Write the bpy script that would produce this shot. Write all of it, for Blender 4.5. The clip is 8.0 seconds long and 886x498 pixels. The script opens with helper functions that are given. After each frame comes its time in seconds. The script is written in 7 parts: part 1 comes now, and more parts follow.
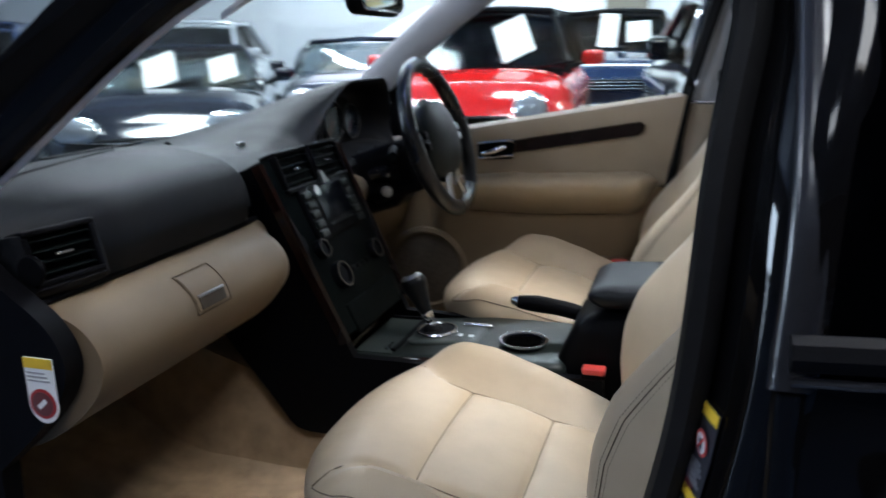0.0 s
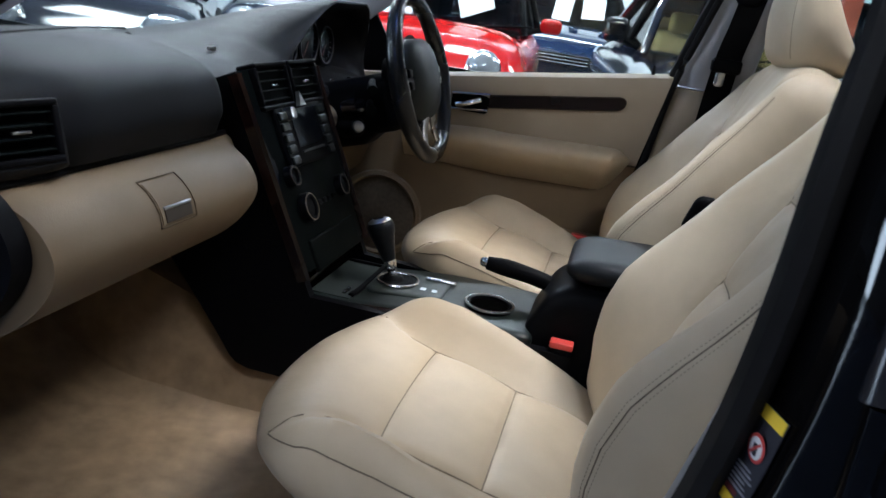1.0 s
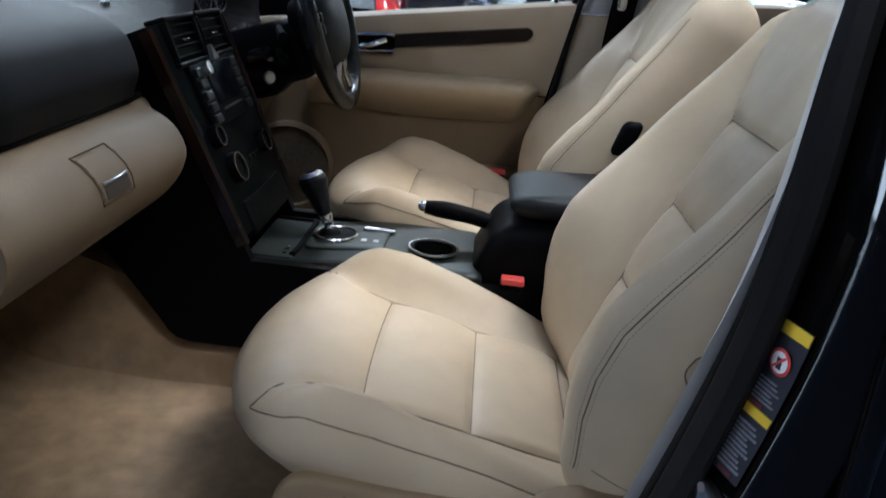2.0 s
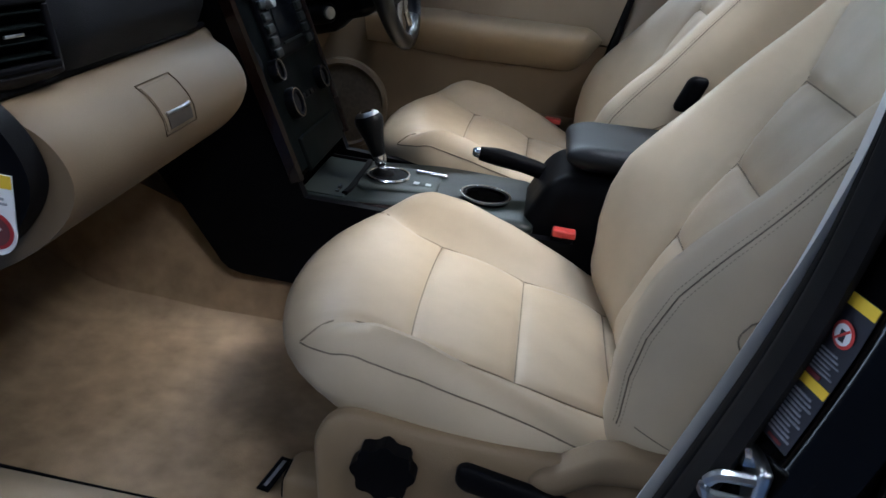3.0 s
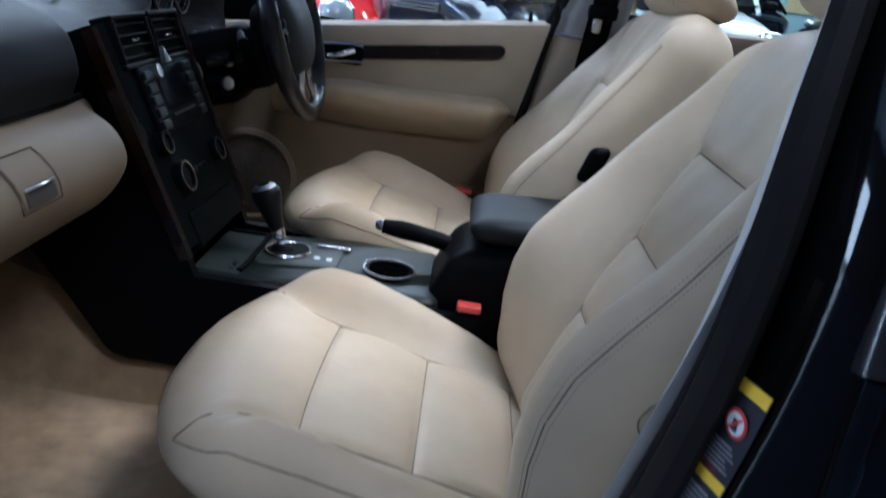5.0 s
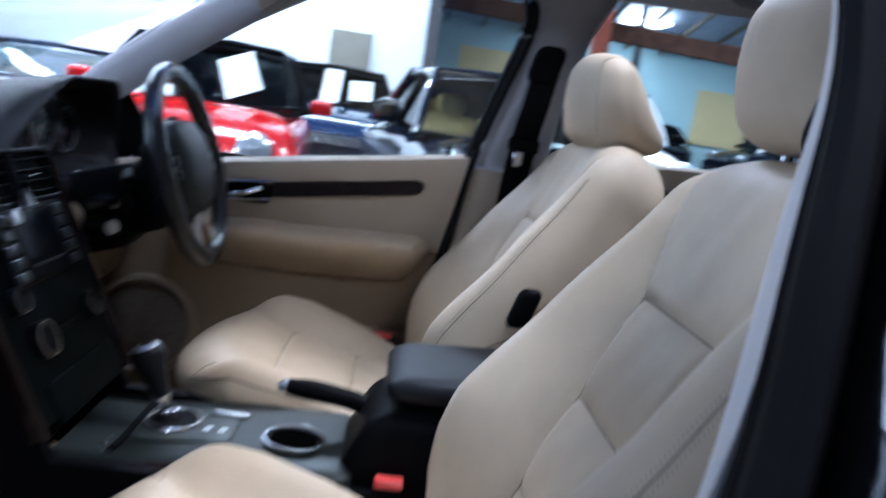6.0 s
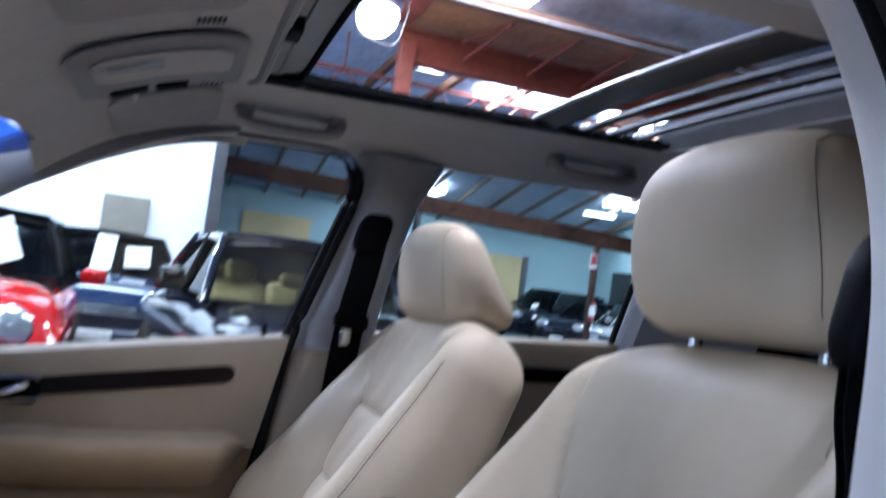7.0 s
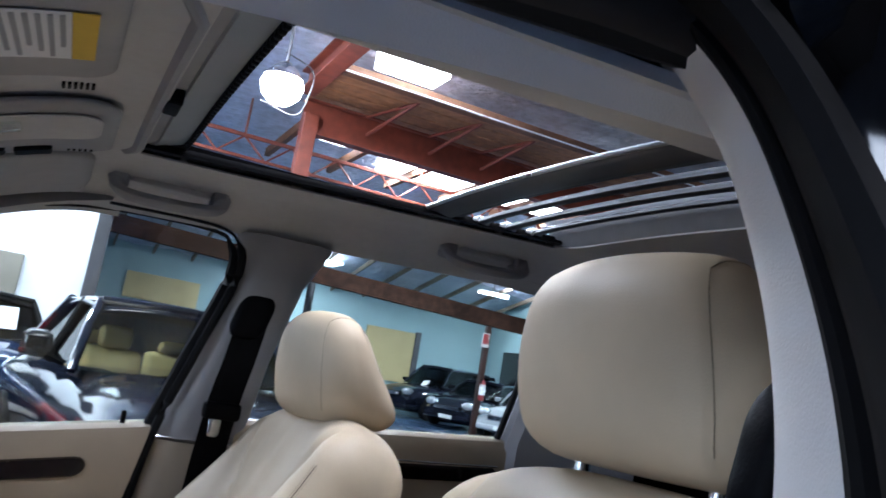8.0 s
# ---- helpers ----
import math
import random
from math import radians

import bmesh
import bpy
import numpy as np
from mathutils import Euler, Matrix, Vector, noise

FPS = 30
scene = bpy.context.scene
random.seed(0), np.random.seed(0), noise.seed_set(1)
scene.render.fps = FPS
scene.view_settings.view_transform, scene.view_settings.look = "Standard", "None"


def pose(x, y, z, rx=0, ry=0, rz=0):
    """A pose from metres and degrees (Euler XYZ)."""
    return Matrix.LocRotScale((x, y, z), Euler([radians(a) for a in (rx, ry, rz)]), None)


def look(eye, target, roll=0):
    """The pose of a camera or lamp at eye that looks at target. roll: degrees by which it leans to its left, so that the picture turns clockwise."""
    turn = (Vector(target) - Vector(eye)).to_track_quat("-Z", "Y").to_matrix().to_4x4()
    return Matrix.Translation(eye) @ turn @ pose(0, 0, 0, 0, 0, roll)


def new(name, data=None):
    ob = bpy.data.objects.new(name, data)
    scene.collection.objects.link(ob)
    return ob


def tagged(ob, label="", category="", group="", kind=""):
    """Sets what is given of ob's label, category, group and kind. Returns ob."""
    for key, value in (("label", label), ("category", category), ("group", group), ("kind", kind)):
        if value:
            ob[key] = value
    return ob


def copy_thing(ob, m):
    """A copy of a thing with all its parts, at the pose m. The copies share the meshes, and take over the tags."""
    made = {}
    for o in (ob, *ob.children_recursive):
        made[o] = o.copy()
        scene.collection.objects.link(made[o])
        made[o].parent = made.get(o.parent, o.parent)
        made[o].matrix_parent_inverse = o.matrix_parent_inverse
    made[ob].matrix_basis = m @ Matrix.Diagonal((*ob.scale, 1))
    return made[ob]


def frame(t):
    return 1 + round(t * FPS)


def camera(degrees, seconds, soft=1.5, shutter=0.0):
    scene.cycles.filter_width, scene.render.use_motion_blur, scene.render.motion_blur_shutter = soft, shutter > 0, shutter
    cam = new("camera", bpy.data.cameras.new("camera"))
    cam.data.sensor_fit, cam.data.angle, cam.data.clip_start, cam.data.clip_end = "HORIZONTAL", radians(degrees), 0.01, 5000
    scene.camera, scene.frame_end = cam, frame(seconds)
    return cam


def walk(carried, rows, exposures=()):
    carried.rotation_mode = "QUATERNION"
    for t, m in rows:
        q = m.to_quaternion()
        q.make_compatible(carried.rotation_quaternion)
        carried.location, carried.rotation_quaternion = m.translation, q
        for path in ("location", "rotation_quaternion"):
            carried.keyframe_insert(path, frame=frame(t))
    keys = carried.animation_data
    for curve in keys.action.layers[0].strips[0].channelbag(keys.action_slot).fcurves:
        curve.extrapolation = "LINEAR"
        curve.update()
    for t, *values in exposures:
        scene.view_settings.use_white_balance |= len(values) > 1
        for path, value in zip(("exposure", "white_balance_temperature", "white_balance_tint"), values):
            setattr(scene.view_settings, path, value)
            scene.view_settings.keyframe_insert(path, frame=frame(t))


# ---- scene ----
cam = camera(58.6, 8.0, shutter=0.85)
PATH = [
    (0, (0.531, -1.435, 1.223), (-0.064, 0.41, 0.733), -1.3),
    (0.3, (0.458, -1.441, 1.212), (0.012, 0.432, 0.675), 0.0),
    (0.5, (0.438, -1.441, 1.198), (0.027, 0.426, 0.613), 1.8),
    (1, (0.4, -1.387, 1.187), (0.034, 0.489, 0.599), 9.0),
    (1.5, (0.33, -1.377, 1.174), (0.173, 0.51, 0.53), 6.7),
    (1.7, (0.305, -1.384, 1.178), (0.245, 0.503, 0.519), 5.9),
    (2.8, (0.278, -1.376, 1.177), (0.19, 0.449, 0.363), 8.3),
    (3, (0.274, -1.38, 1.177), (0.142, 0.433, 0.343), 8.7),
    (3.5, (0.27, -1.383, 1.178), (0.21, 0.452, 0.386), 9.3),
    (4, (0.266, -1.383, 1.188), (0.368, 0.481, 0.47), 10.4),
    (4.2, (0.27, -1.381, 1.189), (0.428, 0.48, 0.474), 10.7),
    (5.3, (0.345, -1.281, 1.177), (0.323, 0.631, 0.591), 9.0),
    (5.5, (0.361, -1.256, 1.182), (0.355, 0.678, 0.673), 8.5),
    (5.7, (0.353, -1.242, 1.171), (0.394, 0.719, 0.776), 8.5),
    (6, (0.331, -1.156, 1.173), (0.48, 0.813, 0.857), 8.5),
    (6.5, (0.258, -1.049, 1.182), (0.781, 0.879, 1.077), 8.0),
    (6.6, (0.260, -1.032, 1.181), (0.812, 0.889, 1.137), 8.2),
    (7, (0.271, -0.955, 1.188), (0.891, 0.94, 1.345), 6.9),
    (7.5, (0.297, -0.917, 1.211), (1.041, 0.91, 1.543), 8.3),
    (8, (0.3, -0.907, 1.226), (1.128, 0.875, 1.601), 8.9),
]
walk(cam, [(t, look(eye, target, roll)) for t, eye, target, roll in PATH],
     [(0.0, 0.05, 6100, 10), (3.0, -0.03, 5850, 10), (4.2, -0.05, 5550, 10), (5.5, 0.06, 5350, 12), (6.5, 0.18, 5350, 18), (7.0, 0.15, 5450, 18), (7.5, 0.17, 5750, 18), (8.0, 0.19, 5850, 14)])

# ---------- world, lights, exposure ----------
world = bpy.data.worlds.new("world")
scene.world = world
world.use_nodes = True
wn = world.node_tree.nodes
sky = wn.new("ShaderNodeTexSky")
sky.sky_type = 'NISHITA'
sky.sun_disc = False
sky.sun_elevation = radians(50)
sky.sun_rotation = radians(200)
wn["Background"].inputs[1].default_value = 0.10
world.node_tree.links.new(sky.outputs[0], wn["Background"].inputs[0])

# the hall's floor slopes a little against the car's own level
HALL = Matrix.Rotation(radians(1.6), 4, 'X')


def area_lamp(name, at, target, sx, sy, watts, colour=(1, 1, 1)):
    d = bpy.data.lights.new(name, 'AREA')
    d.shape, d.size, d.size_y, d.energy, d.color = 'RECTANGLE', sx, sy, watts, colour
    ob = new(name, d)
    ob.matrix_world = look(at, target)
    return ob


# light that falls through the roof's translucent panels: x, y, size, watts, tone
COOL, WARM = (0.86, 0.93, 1.0), (1.0, 0.92, 0.81)
# the first five are out of view, added to light the cabin
ROOF_LIGHTS = ((2.5, 0.15, 1.8, 1.3, 235, WARM), (2.7, -3.5, 1.6, 1.0, 46, (1.0, 0.95, 0.88)), (-0.3, -5.4, 1.2, 0.8, 12, COOL), (-6.6, -4.4, 1.8, 1.2, 200, (0.78, 0.88, 1.0)), (0.75, -0.15, 1.4, 0.8, 66, (0.66, 0.81, 1.0)), (-4.0, 5.2, 3.0, 1.0, 400, COOL),
               (-0.4, 6.4, 2.4, 0.9, 260, COOL), (3.45, 7.2, 1.1, 0.8, 90, COOL), (5.3, 12.0, 1.3, 1.2, 320, COOL), (6.5, 13.6, 2.2, 0.9, 250, COOL), (9.2, 13.5, 2.0, 0.9, 250, COOL))
# translucent panels in the lower roof of the far bay: x, y, z, watts
BAY_LIGHTS = ((12.9, 20.2, 4.40, 240), (6.85, 21.9, 4.05, 240))
for lx, ly, sx, sy, w, tone in ROOF_LIGHTS:
    area_lamp("skylight_lamp", HALL @ Vector((lx, ly, 5.0)), HALL @ Vector((lx, ly, 0)), sx, sy, w, tone)
for lx, ly, lz, w in BAY_LIGHTS:
    area_lamp("skylight_lamp", HALL @ Vector((lx, ly, lz)), HALL @ Vector((lx, ly, 0)), 1.2, 0.9, w, COOL)
# daylight added through an unseen opening in front of the car, for headrests and backrests
area_lamp("front_fill_daylight", HALL @ Vector((-15.95, -0.6, 1.7)), HALL @ Vector((0, -0.6, 1.4)), 2.4, 3.0, 850, (0.70, 0.85, 1.0))
# added lamp without a fixture, brightens the white wall
area_lamp("wall_fill", HALL @ Vector((-3.2, 10.6, 4.9)), HALL @ Vector((-3.2, 12.5, 1.6)), 7.0, 0.4, 700, COOL)

# ---------- materials ----------


def mat(name, col, rough=0.5, metal=0.0, vary=0.12, scale=30.0, bump=0.0, bscale=300.0, dirt=0.0, coat=0.0, spec=0.5, alt=None, fold=0.0):
    """Principled surface with a broad and a fine variation of its colour, and grain as bump."""
    m = bpy.data.materials.new(name)
    m.use_nodes = True
    nt = m.node_tree
    n, l = nt.nodes, nt.links
    p = n["Principled BSDF"]
    tc = n.new("ShaderNodeTexCoord")
    n1, n2 = n.new("ShaderNodeTexNoise"), n.new("ShaderNodeTexNoise")
    n1.inputs["Scale"].default_value, n2.inputs["Scale"].default_value = scale * 0.12, scale
    n1.inputs["Detail"].default_value, n2.inputs["Detail"].default_value = 3, 4
    l.new(tc.outputs["Object"], n1.inputs[0])
    l.new(tc.outputs["Object"], n2.inputs[0])
    mix = n.new("ShaderNodeMix")
    mix.data_type = 'RGBA'
    c2 = alt or tuple(c * (1 - vary) for c in col)
    mix.inputs["A"].default_value = (*[min(1, c * (1 + vary * 0.5)) for c in col], 1)
    mix.inputs["B"].default_value = (*c2, 1)
    ad = n.new("ShaderNodeMath")
    ad.operation = 'MULTIPLY_ADD'
    ad.inputs[1].default_value = 0.5
    mm = n.new("ShaderNodeMath")
    mm.operation = 'MULTIPLY'
    mm.inputs[1].default_value = 0.5
    l.new(n1.outputs["Fac"], mm.inputs[0])
    l.new(n2.outputs["Fac"], ad.inputs[0])
    l.new(mm.outputs[0], ad.inputs[2])
    ramp = n.new("ShaderNodeMapRange")
    ramp.inputs[1].default_value, ramp.inputs[2].default_value = 0.35, 0.65
    l.new(ad.outputs[0], ramp.inputs[0])
    l.new(ramp.outputs[0], mix.inputs["Factor"])
    l.new(mix.outputs["Result"], p.inputs["Base Color"])
    p.inputs["Roughness"].default_value = rough
    rr = n.new("ShaderNodeMapRange")
    rr.inputs[1].default_value, rr.inputs[2].default_value = 0.3, 0.7
    rr.inputs[3].default_value, rr.inputs[4].default_value = max(0.02, rough - 0.08 * (rough > 0.1)), min(1, rough + 0.08 * (rough > 0.1))
    l.new(n1.outputs["Fac"], rr.inputs[0])
    l.new(rr.outputs[0], p.inputs["Roughness"])
    p.inputs["Metallic"].default_value = metal
    p.inputs["Specular IOR Level"].default_value = spec
    p.inputs["Coat Weight"].default_value = coat
    p.inputs["Coat Roughness"].default_value = 0.04
    if bump:
        n3 = n.new("ShaderNodeTexNoise")
        n3.inputs["Scale"].default_value, n3.inputs["Detail"].default_value = bscale, 3
        l.new(tc.outputs["Object"], n3.inputs[0])
        b = n.new("ShaderNodeBump")
        b.inputs["Strength"].default_value, b.inputs["Distance"].default_value = bump, 0.002
        l.new(n3.outputs["Fac"], b.inputs["Height"])
        l.new(b.outputs[0], p.inputs["Normal"])
        if fold:
            n4 = n.new("ShaderNodeTexNoise")
            n4.inputs["Scale"].default_value, n4.inputs["Detail"].default_value, n4.inputs["Distortion"].default_value = fold, 2, 1.2
            l.new(tc.outputs["Object"], n4.inputs[0])
            b2 = n.new("ShaderNodeBump")
            b2.inputs["Strength"].default_value, b2.inputs["Distance"].default_value = 0.16, 0.006
            l.new(n4.outputs["Fac"], b2.inputs["Height"])
            l.new(b2.outputs[0], b.inputs["Normal"])
    return m


def glow(name, col, strength):
    m = bpy.data.materials.new(name)
    m.use_nodes = True
    p = m.node_tree.nodes["Principled BSDF"]
    p.inputs["Base Color"].default_value = (*col, 1)
    p.inputs["Emission Color"].default_value = (*col, 1)
    p.inputs["Emission Strength"].default_value = strength
    return m


def glass(name, tint=(0.9, 0.95, 0.93), clear=0.92, gloss=0.5):
    """Thin glass: clear, with the gloss of its surface by Fresnel."""
    m = bpy.data.materials.new(name)
    m.use_nodes = True
    nt = m.node_tree
    n, l = nt.nodes, nt.links
    n.remove(n["Principled BSDF"])
    tr, gl, mx, fr = n.new("ShaderNodeBsdfTransparent"), n.new("ShaderNodeBsdfGlossy"), n.new("ShaderNodeMixShader"), n.new("ShaderNodeLayerWeight")
    tr.inputs[0].default_value = (*[c * clear for c in tint], 1)
    gl.inputs["Roughness"].default_value = 0.03
    pw, sc = n.new("ShaderNodeMath"), n.new("ShaderNodeMath")
    pw.operation, sc.operation = 'POWER', 'MULTIPLY_ADD'
    pw.inputs[1].default_value = 4.0
    sc.inputs[1].default_value, sc.inputs[2].default_value = gloss, 0.05 * gloss
    l.new(fr.outputs["Facing"], pw.inputs[0])
    l.new(pw.outputs[0], sc.inputs[0])
    l.new(sc.outputs[0], mx.inputs[0])
    l.new(tr.outputs[0], mx.inputs[1])
    l.new(gl.outputs[0], mx.inputs[2])
    l.new(mx.outputs[0], n["Material Output"].inputs[0])
    return m


LEATHER = mat("beige_leather", (0.505, 0.407, 0.285), 0.50, vary=0.08, scale=22, bump=0.12, bscale=620, spec=0.33, fold=9)
SEAM = mat("seam_thread", (0.26, 0.205, 0.145), 0.8, vary=0.3, scale=400)
STITCH = mat("pale_stitching", (0.30, 0.24, 0.165), 0.7, vary=0.2, scale=400)
DOORSKIN = mat("grey_beige_door_skin", (0.35, 0.285, 0.212), 0.58, vary=0.06, scale=16, bump=0.2, bscale=560, spec=0.3)
BEIGE = mat("beige_moulded_plastic", (0.205, 0.145, 0.086), 0.6, vary=0.05, scale=20, bump=0.25, bscale=600, spec=0.3)
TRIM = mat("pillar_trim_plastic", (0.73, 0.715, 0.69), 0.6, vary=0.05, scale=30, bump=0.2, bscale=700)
# same trim plastic, with the dimmer light further inside put into its colour
TRIM_SHADED = mat("shaded_pillar_plastic", (0.30, 0.297, 0.31), 0.6, vary=0.06, scale=30, bump=0.2, bscale=700)
HEADLINER = mat("headliner_cloth", (0.54, 0.53, 0.52), 0.95, vary=0.06, scale=60, bump=0.5, bscale=900)
DASH = mat("dark_dashboard_skin", (0.0052, 0.0058, 0.0075), 0.50, vary=0.15, scale=24, bump=0.35, bscale=620, spec=0.12)
BLACK = mat("black_plastic", (0.0035, 0.0035, 0.0045), 0.48, vary=0.2, scale=40, bump=0.15, bscale=500, spec=0.05)
FASCIA = mat("grey_green_fascia", (0.0035, 0.0048, 0.0048), 0.45, vary=0.12, scale=40, bump=0.1, bscale=500, spec=0.02)
GLOSS = mat("gloss_black", (0.006, 0.006, 0.008), 0.12, vary=0.1)
PAINT = mat("black_car_paint", (0.0028, 0.0026, 0.0028), 0.05, vary=0.2, spec=0.18, scale=10)
RUBBER = mat("black_rubber_seal", (0.008, 0.008, 0.0095), 0.6, vary=0.25, bump=0.08, bscale=500, spec=0.15)
DOOR_SEAL = mat("satin_rubber_door_seal", (0.011, 0.0105, 0.011), 0.75, vary=0.2, bump=0.06, bscale=400, spec=0.07)
SATINBLACK = mat("satin_black_trim", (0.012, 0.012, 0.015), 0.26, vary=0.15, bump=0.05, bscale=300, spec=0.6)
CARPET = mat("tan_carpet", (0.42, 0.295, 0.175), 0.95, vary=0.34, scale=26, bump=1.0, bscale=700)
WOOD = mat("dark_burr_wood", (0.011, 0.004, 0.003), 0.22, vary=0.6, scale=35, coat=0.3, spec=0.3, alt=(0.005, 0.003, 0.002))
CHROME = mat("chrome", (0.82, 0.82, 0.83), 0.2, metal=1.0, vary=0.03)
SATIN = mat("satin_metal", (0.55, 0.55, 0.55), 0.3, metal=1.0, vary=0.05)
BELT = mat("black_belt_webbing", (0.004, 0.004, 0.0045), 0.85, vary=0.2, scale=200, bump=0.2, bscale=900, spec=0.05)
RED = mat("red_plastic", (0.62, 0.06, 0.05), 0.4, vary=0.08)
WHITE = mat("white_paper", (0.80, 0.80, 0.79), 0.7, vary=0.03)
YELLOW = mat("yellow_print", (0.80, 0.52, 0.03), 0.6, vary=0.05)
PRINT = mat("dark_print", (0.014, 0.014, 0.022), 0.6, vary=0.1)
GREYPRINT = mat("grey_print", (0.35, 0.35, 0.36), 0.6, vary=0.1)
DIMPRINT = mat("dim_dial_print", (0.07, 0.07, 0.075), 0.6, vary=0.1)
DIMRED = mat("dim_red_needle", (0.10, 0.012, 0.010), 0.5, vary=0.1)
GLASS = glass("clear_glass")
LID = mat("black_padded_vinyl", (0.006, 0.007, 0.009), 0.40, vary=0.15, scale=24, bump=0.25, bscale=620, spec=0.2)
TRAY = mat("grey_green_tray", (0.012, 0.016, 0.015), 0.38, vary=0.15, scale=40, bump=0.1, bscale=500, spec=0.25)
LCD = mat("dark_display", (0.004, 0.005, 0.008), 0.2, vary=0.1, spec=0.12)

# ---------- mesh tools ----------
BASE = {}


def bm_of(verts, faces):
    me = bpy.data.meshes.new("tmp")
    me.from_pydata([tuple(v) for v in verts], [], [tuple(f) for f in faces])
    bm = bmesh.new()
    bm.from_mesh(me)
    bpy.data.meshes.remove(me)
    bmesh.ops.recalc_face_normals(bm, faces=bm.faces)
    return bm


def thing(name, label, category, at=(0, 0, 0), group="", kind=""):
    ob = new(name)
    ob.empty_display_size = 0.05
    ob.location = at
    BASE[ob] = Vector(at)
    return tagged(ob, label, category, group, kind)


def part(name, bm, material, parent=None, label="", smooth=True, angle=40):
    """One mesh object; its points are given in the world's metres."""
    me = bpy.data.meshes.new(name)
    off = BASE.get(parent, Vector((0, 0, 0)))
    if parent is not None:
        bmesh.ops.translate(bm, verts=bm.verts, vec=-off)
    if smooth:
        lim = radians(angle)
        for f in bm.faces:
            f.smooth = True
        for e in bm.edges:
            if len(e.link_faces) == 2 and e.calc_face_angle(0) > lim:
                e.smooth = False
    bm.to_mesh(me)
    bm.free()
    me.materials.append(material)
    ob = new(name, me)
    if parent is not None:
        ob.parent = parent
        BASE[ob] = off
    if label:
        ob["label"] = label
    return ob


def solid(name, bm, material, label, category, group="", kind="", smooth=True):
    """A thing of one mesh, with its origin at the middle of its base."""
    c = [sum(v.co[i] for v in bm.verts) / len(bm.verts) for i in (0, 1)]
    base = Vector((c[0], c[1], min(v.co.z for v in bm.verts)))
    bmesh.ops.translate(bm, verts=bm.verts, vec=-base)
    ob = part(name, bm, material, None, "", smooth)
    ob.location = base
    return tagged(ob, label, category, group, kind)


def steps(lo, hi, r, n, extra=()):
    c = [r * (1 - math.tan(radians(a))) for a in (0, 15, 30, 45)]
    v = [lo + d for d in c] + [hi - d for d in c] + list(np.linspace(lo + r, hi - r, n)) + list(extra)
    return sorted(set(round(x, 5) for x in v if lo - 1e-6 <= x <= hi + 1e-6))


def soft_box(lo, hi, r, n=(8, 8, 8), extra=((), (), ()), deform=None):
    """A rounded box on a grid, then bent by deform(points)."""
    r = (r, r, r) if isinstance(r, (int, float)) else r
    r = [min(r[i], (hi[i] - lo[i]) * 0.499) for i in range(3)]
    ax = [steps(lo[i], hi[i], r[i], n[i], extra[i]) for i in range(3)]
    index, pts, faces = {}, [], []

    def vid(i, j, k):
        if (i, j, k) not in index:
            index[(i, j, k)] = len(pts)
            pts.append((ax[0][i], ax[1][j], ax[2][k]))
        return index[(i, j, k)]
    N = [len(a) for a in ax]
    for a in range(3):
        b, c = (a + 1) % 3, (a + 2) % 3
        for side in (0, N[a] - 1):
            for i in range(N[b] - 1):
                for j in range(N[c] - 1):
                    q = []
                    for di, dj in ((0, 0), (1, 0), (1, 1), (0, 1)):
                        t = [0, 0, 0]
                        t[a], t[b], t[c] = side, i + di, j + dj
                        q.append(vid(*t))
                    faces.append(q if side else q[::-1])
    P = np.array(pts, float)
    R = np.array(r)
    inner = np.clip(P, np.array(lo) + R, np.array(hi) - R)
    d = (P - inner) / R
    ln = np.linalg.norm(d, axis=1)
    ln[ln < 1e-9] = 1
    P = inner + d / ln[:, None] * R
    if deform:
        P = deform(P)
    return bm_of(P, faces)


def box(lo, hi, bevel=0.003):
    return soft_box(lo, hi, bevel, (2, 2, 2))


def moved(bm, m):
    bmesh.ops.transform(bm, matrix=m, verts=bm.verts)
    return bm


def joined(*bms):
    out = bms[0]
    for b in bms[1:]:
        me = bpy.data.meshes.new("tmp")
        b.to_mesh(me)
        b.free()
        out.from_mesh(me)
        bpy.data.meshes.remove(me)
    return out


def smooth_line(pts, n=8):
    """Catmull-Rom through the points."""
    P = [Vector(p) for p in pts]
    P = [2 * P[0] - P[1]] + P + [2 * P[-1] - P[-2]]
    out = []
    for i in range(1, len(P) - 2):
        for k in range(n):
            t = k / n
            out.append(0.5 * ((2 * P[i]) + (P[i + 1] - P[i - 1]) * t + (2 * P[i - 1] - 5 * P[i] + 4 * P[i + 1] - P[i + 2]) * t * t
                              + (3 * P[i] - P[i - 1] - 3 * P[i + 1] + P[i + 2]) * t ** 3))
    return out + [P[-2]]


def tube(pts, r, seg=8, closed=False, flat=1.0, up=(0, 0, 1)):
    """A round or flattened rod along the points; r a number or one for each point."""
    P = [Vector(p) for p in pts]
    n = len(P)
    verts, faces = [], []
    for i, p in enumerate(P):
        a, b = (P[i - 1], P[(i + 1) % n]) if closed else (P[max(0, i - 1)], P[min(n - 1, i + 1)])
        t = (b - a).normalized()
        u = Vector(up)
        if abs(t.dot(u)) > 0.95:
            u = Vector((1, 0, 0)) if abs(t.x) < 0.9 else Vector((0, 1, 0))
        s = t.cross(u).normalized()
        u = s.cross(t)
        ri = r[i] if isinstance(r, (list, tuple)) else r
        for k in range(seg):
            w = 2 * math.pi * k / seg
            verts.append(p + s * (ri * math.cos(w)) + u * (ri * flat * math.sin(w)))
    for i in range(n if closed else n - 1):
        for k in range(seg):
            j, k2 = (i + 1) % n, (k + 1) % seg
            faces.append((i * seg + k, i * seg + k2, j * seg + k2, j * seg + k))
    if not closed:
        faces += [tuple(range(seg)), tuple(range((n - 1) * seg, n * seg))]
    return bm_of(verts, faces)


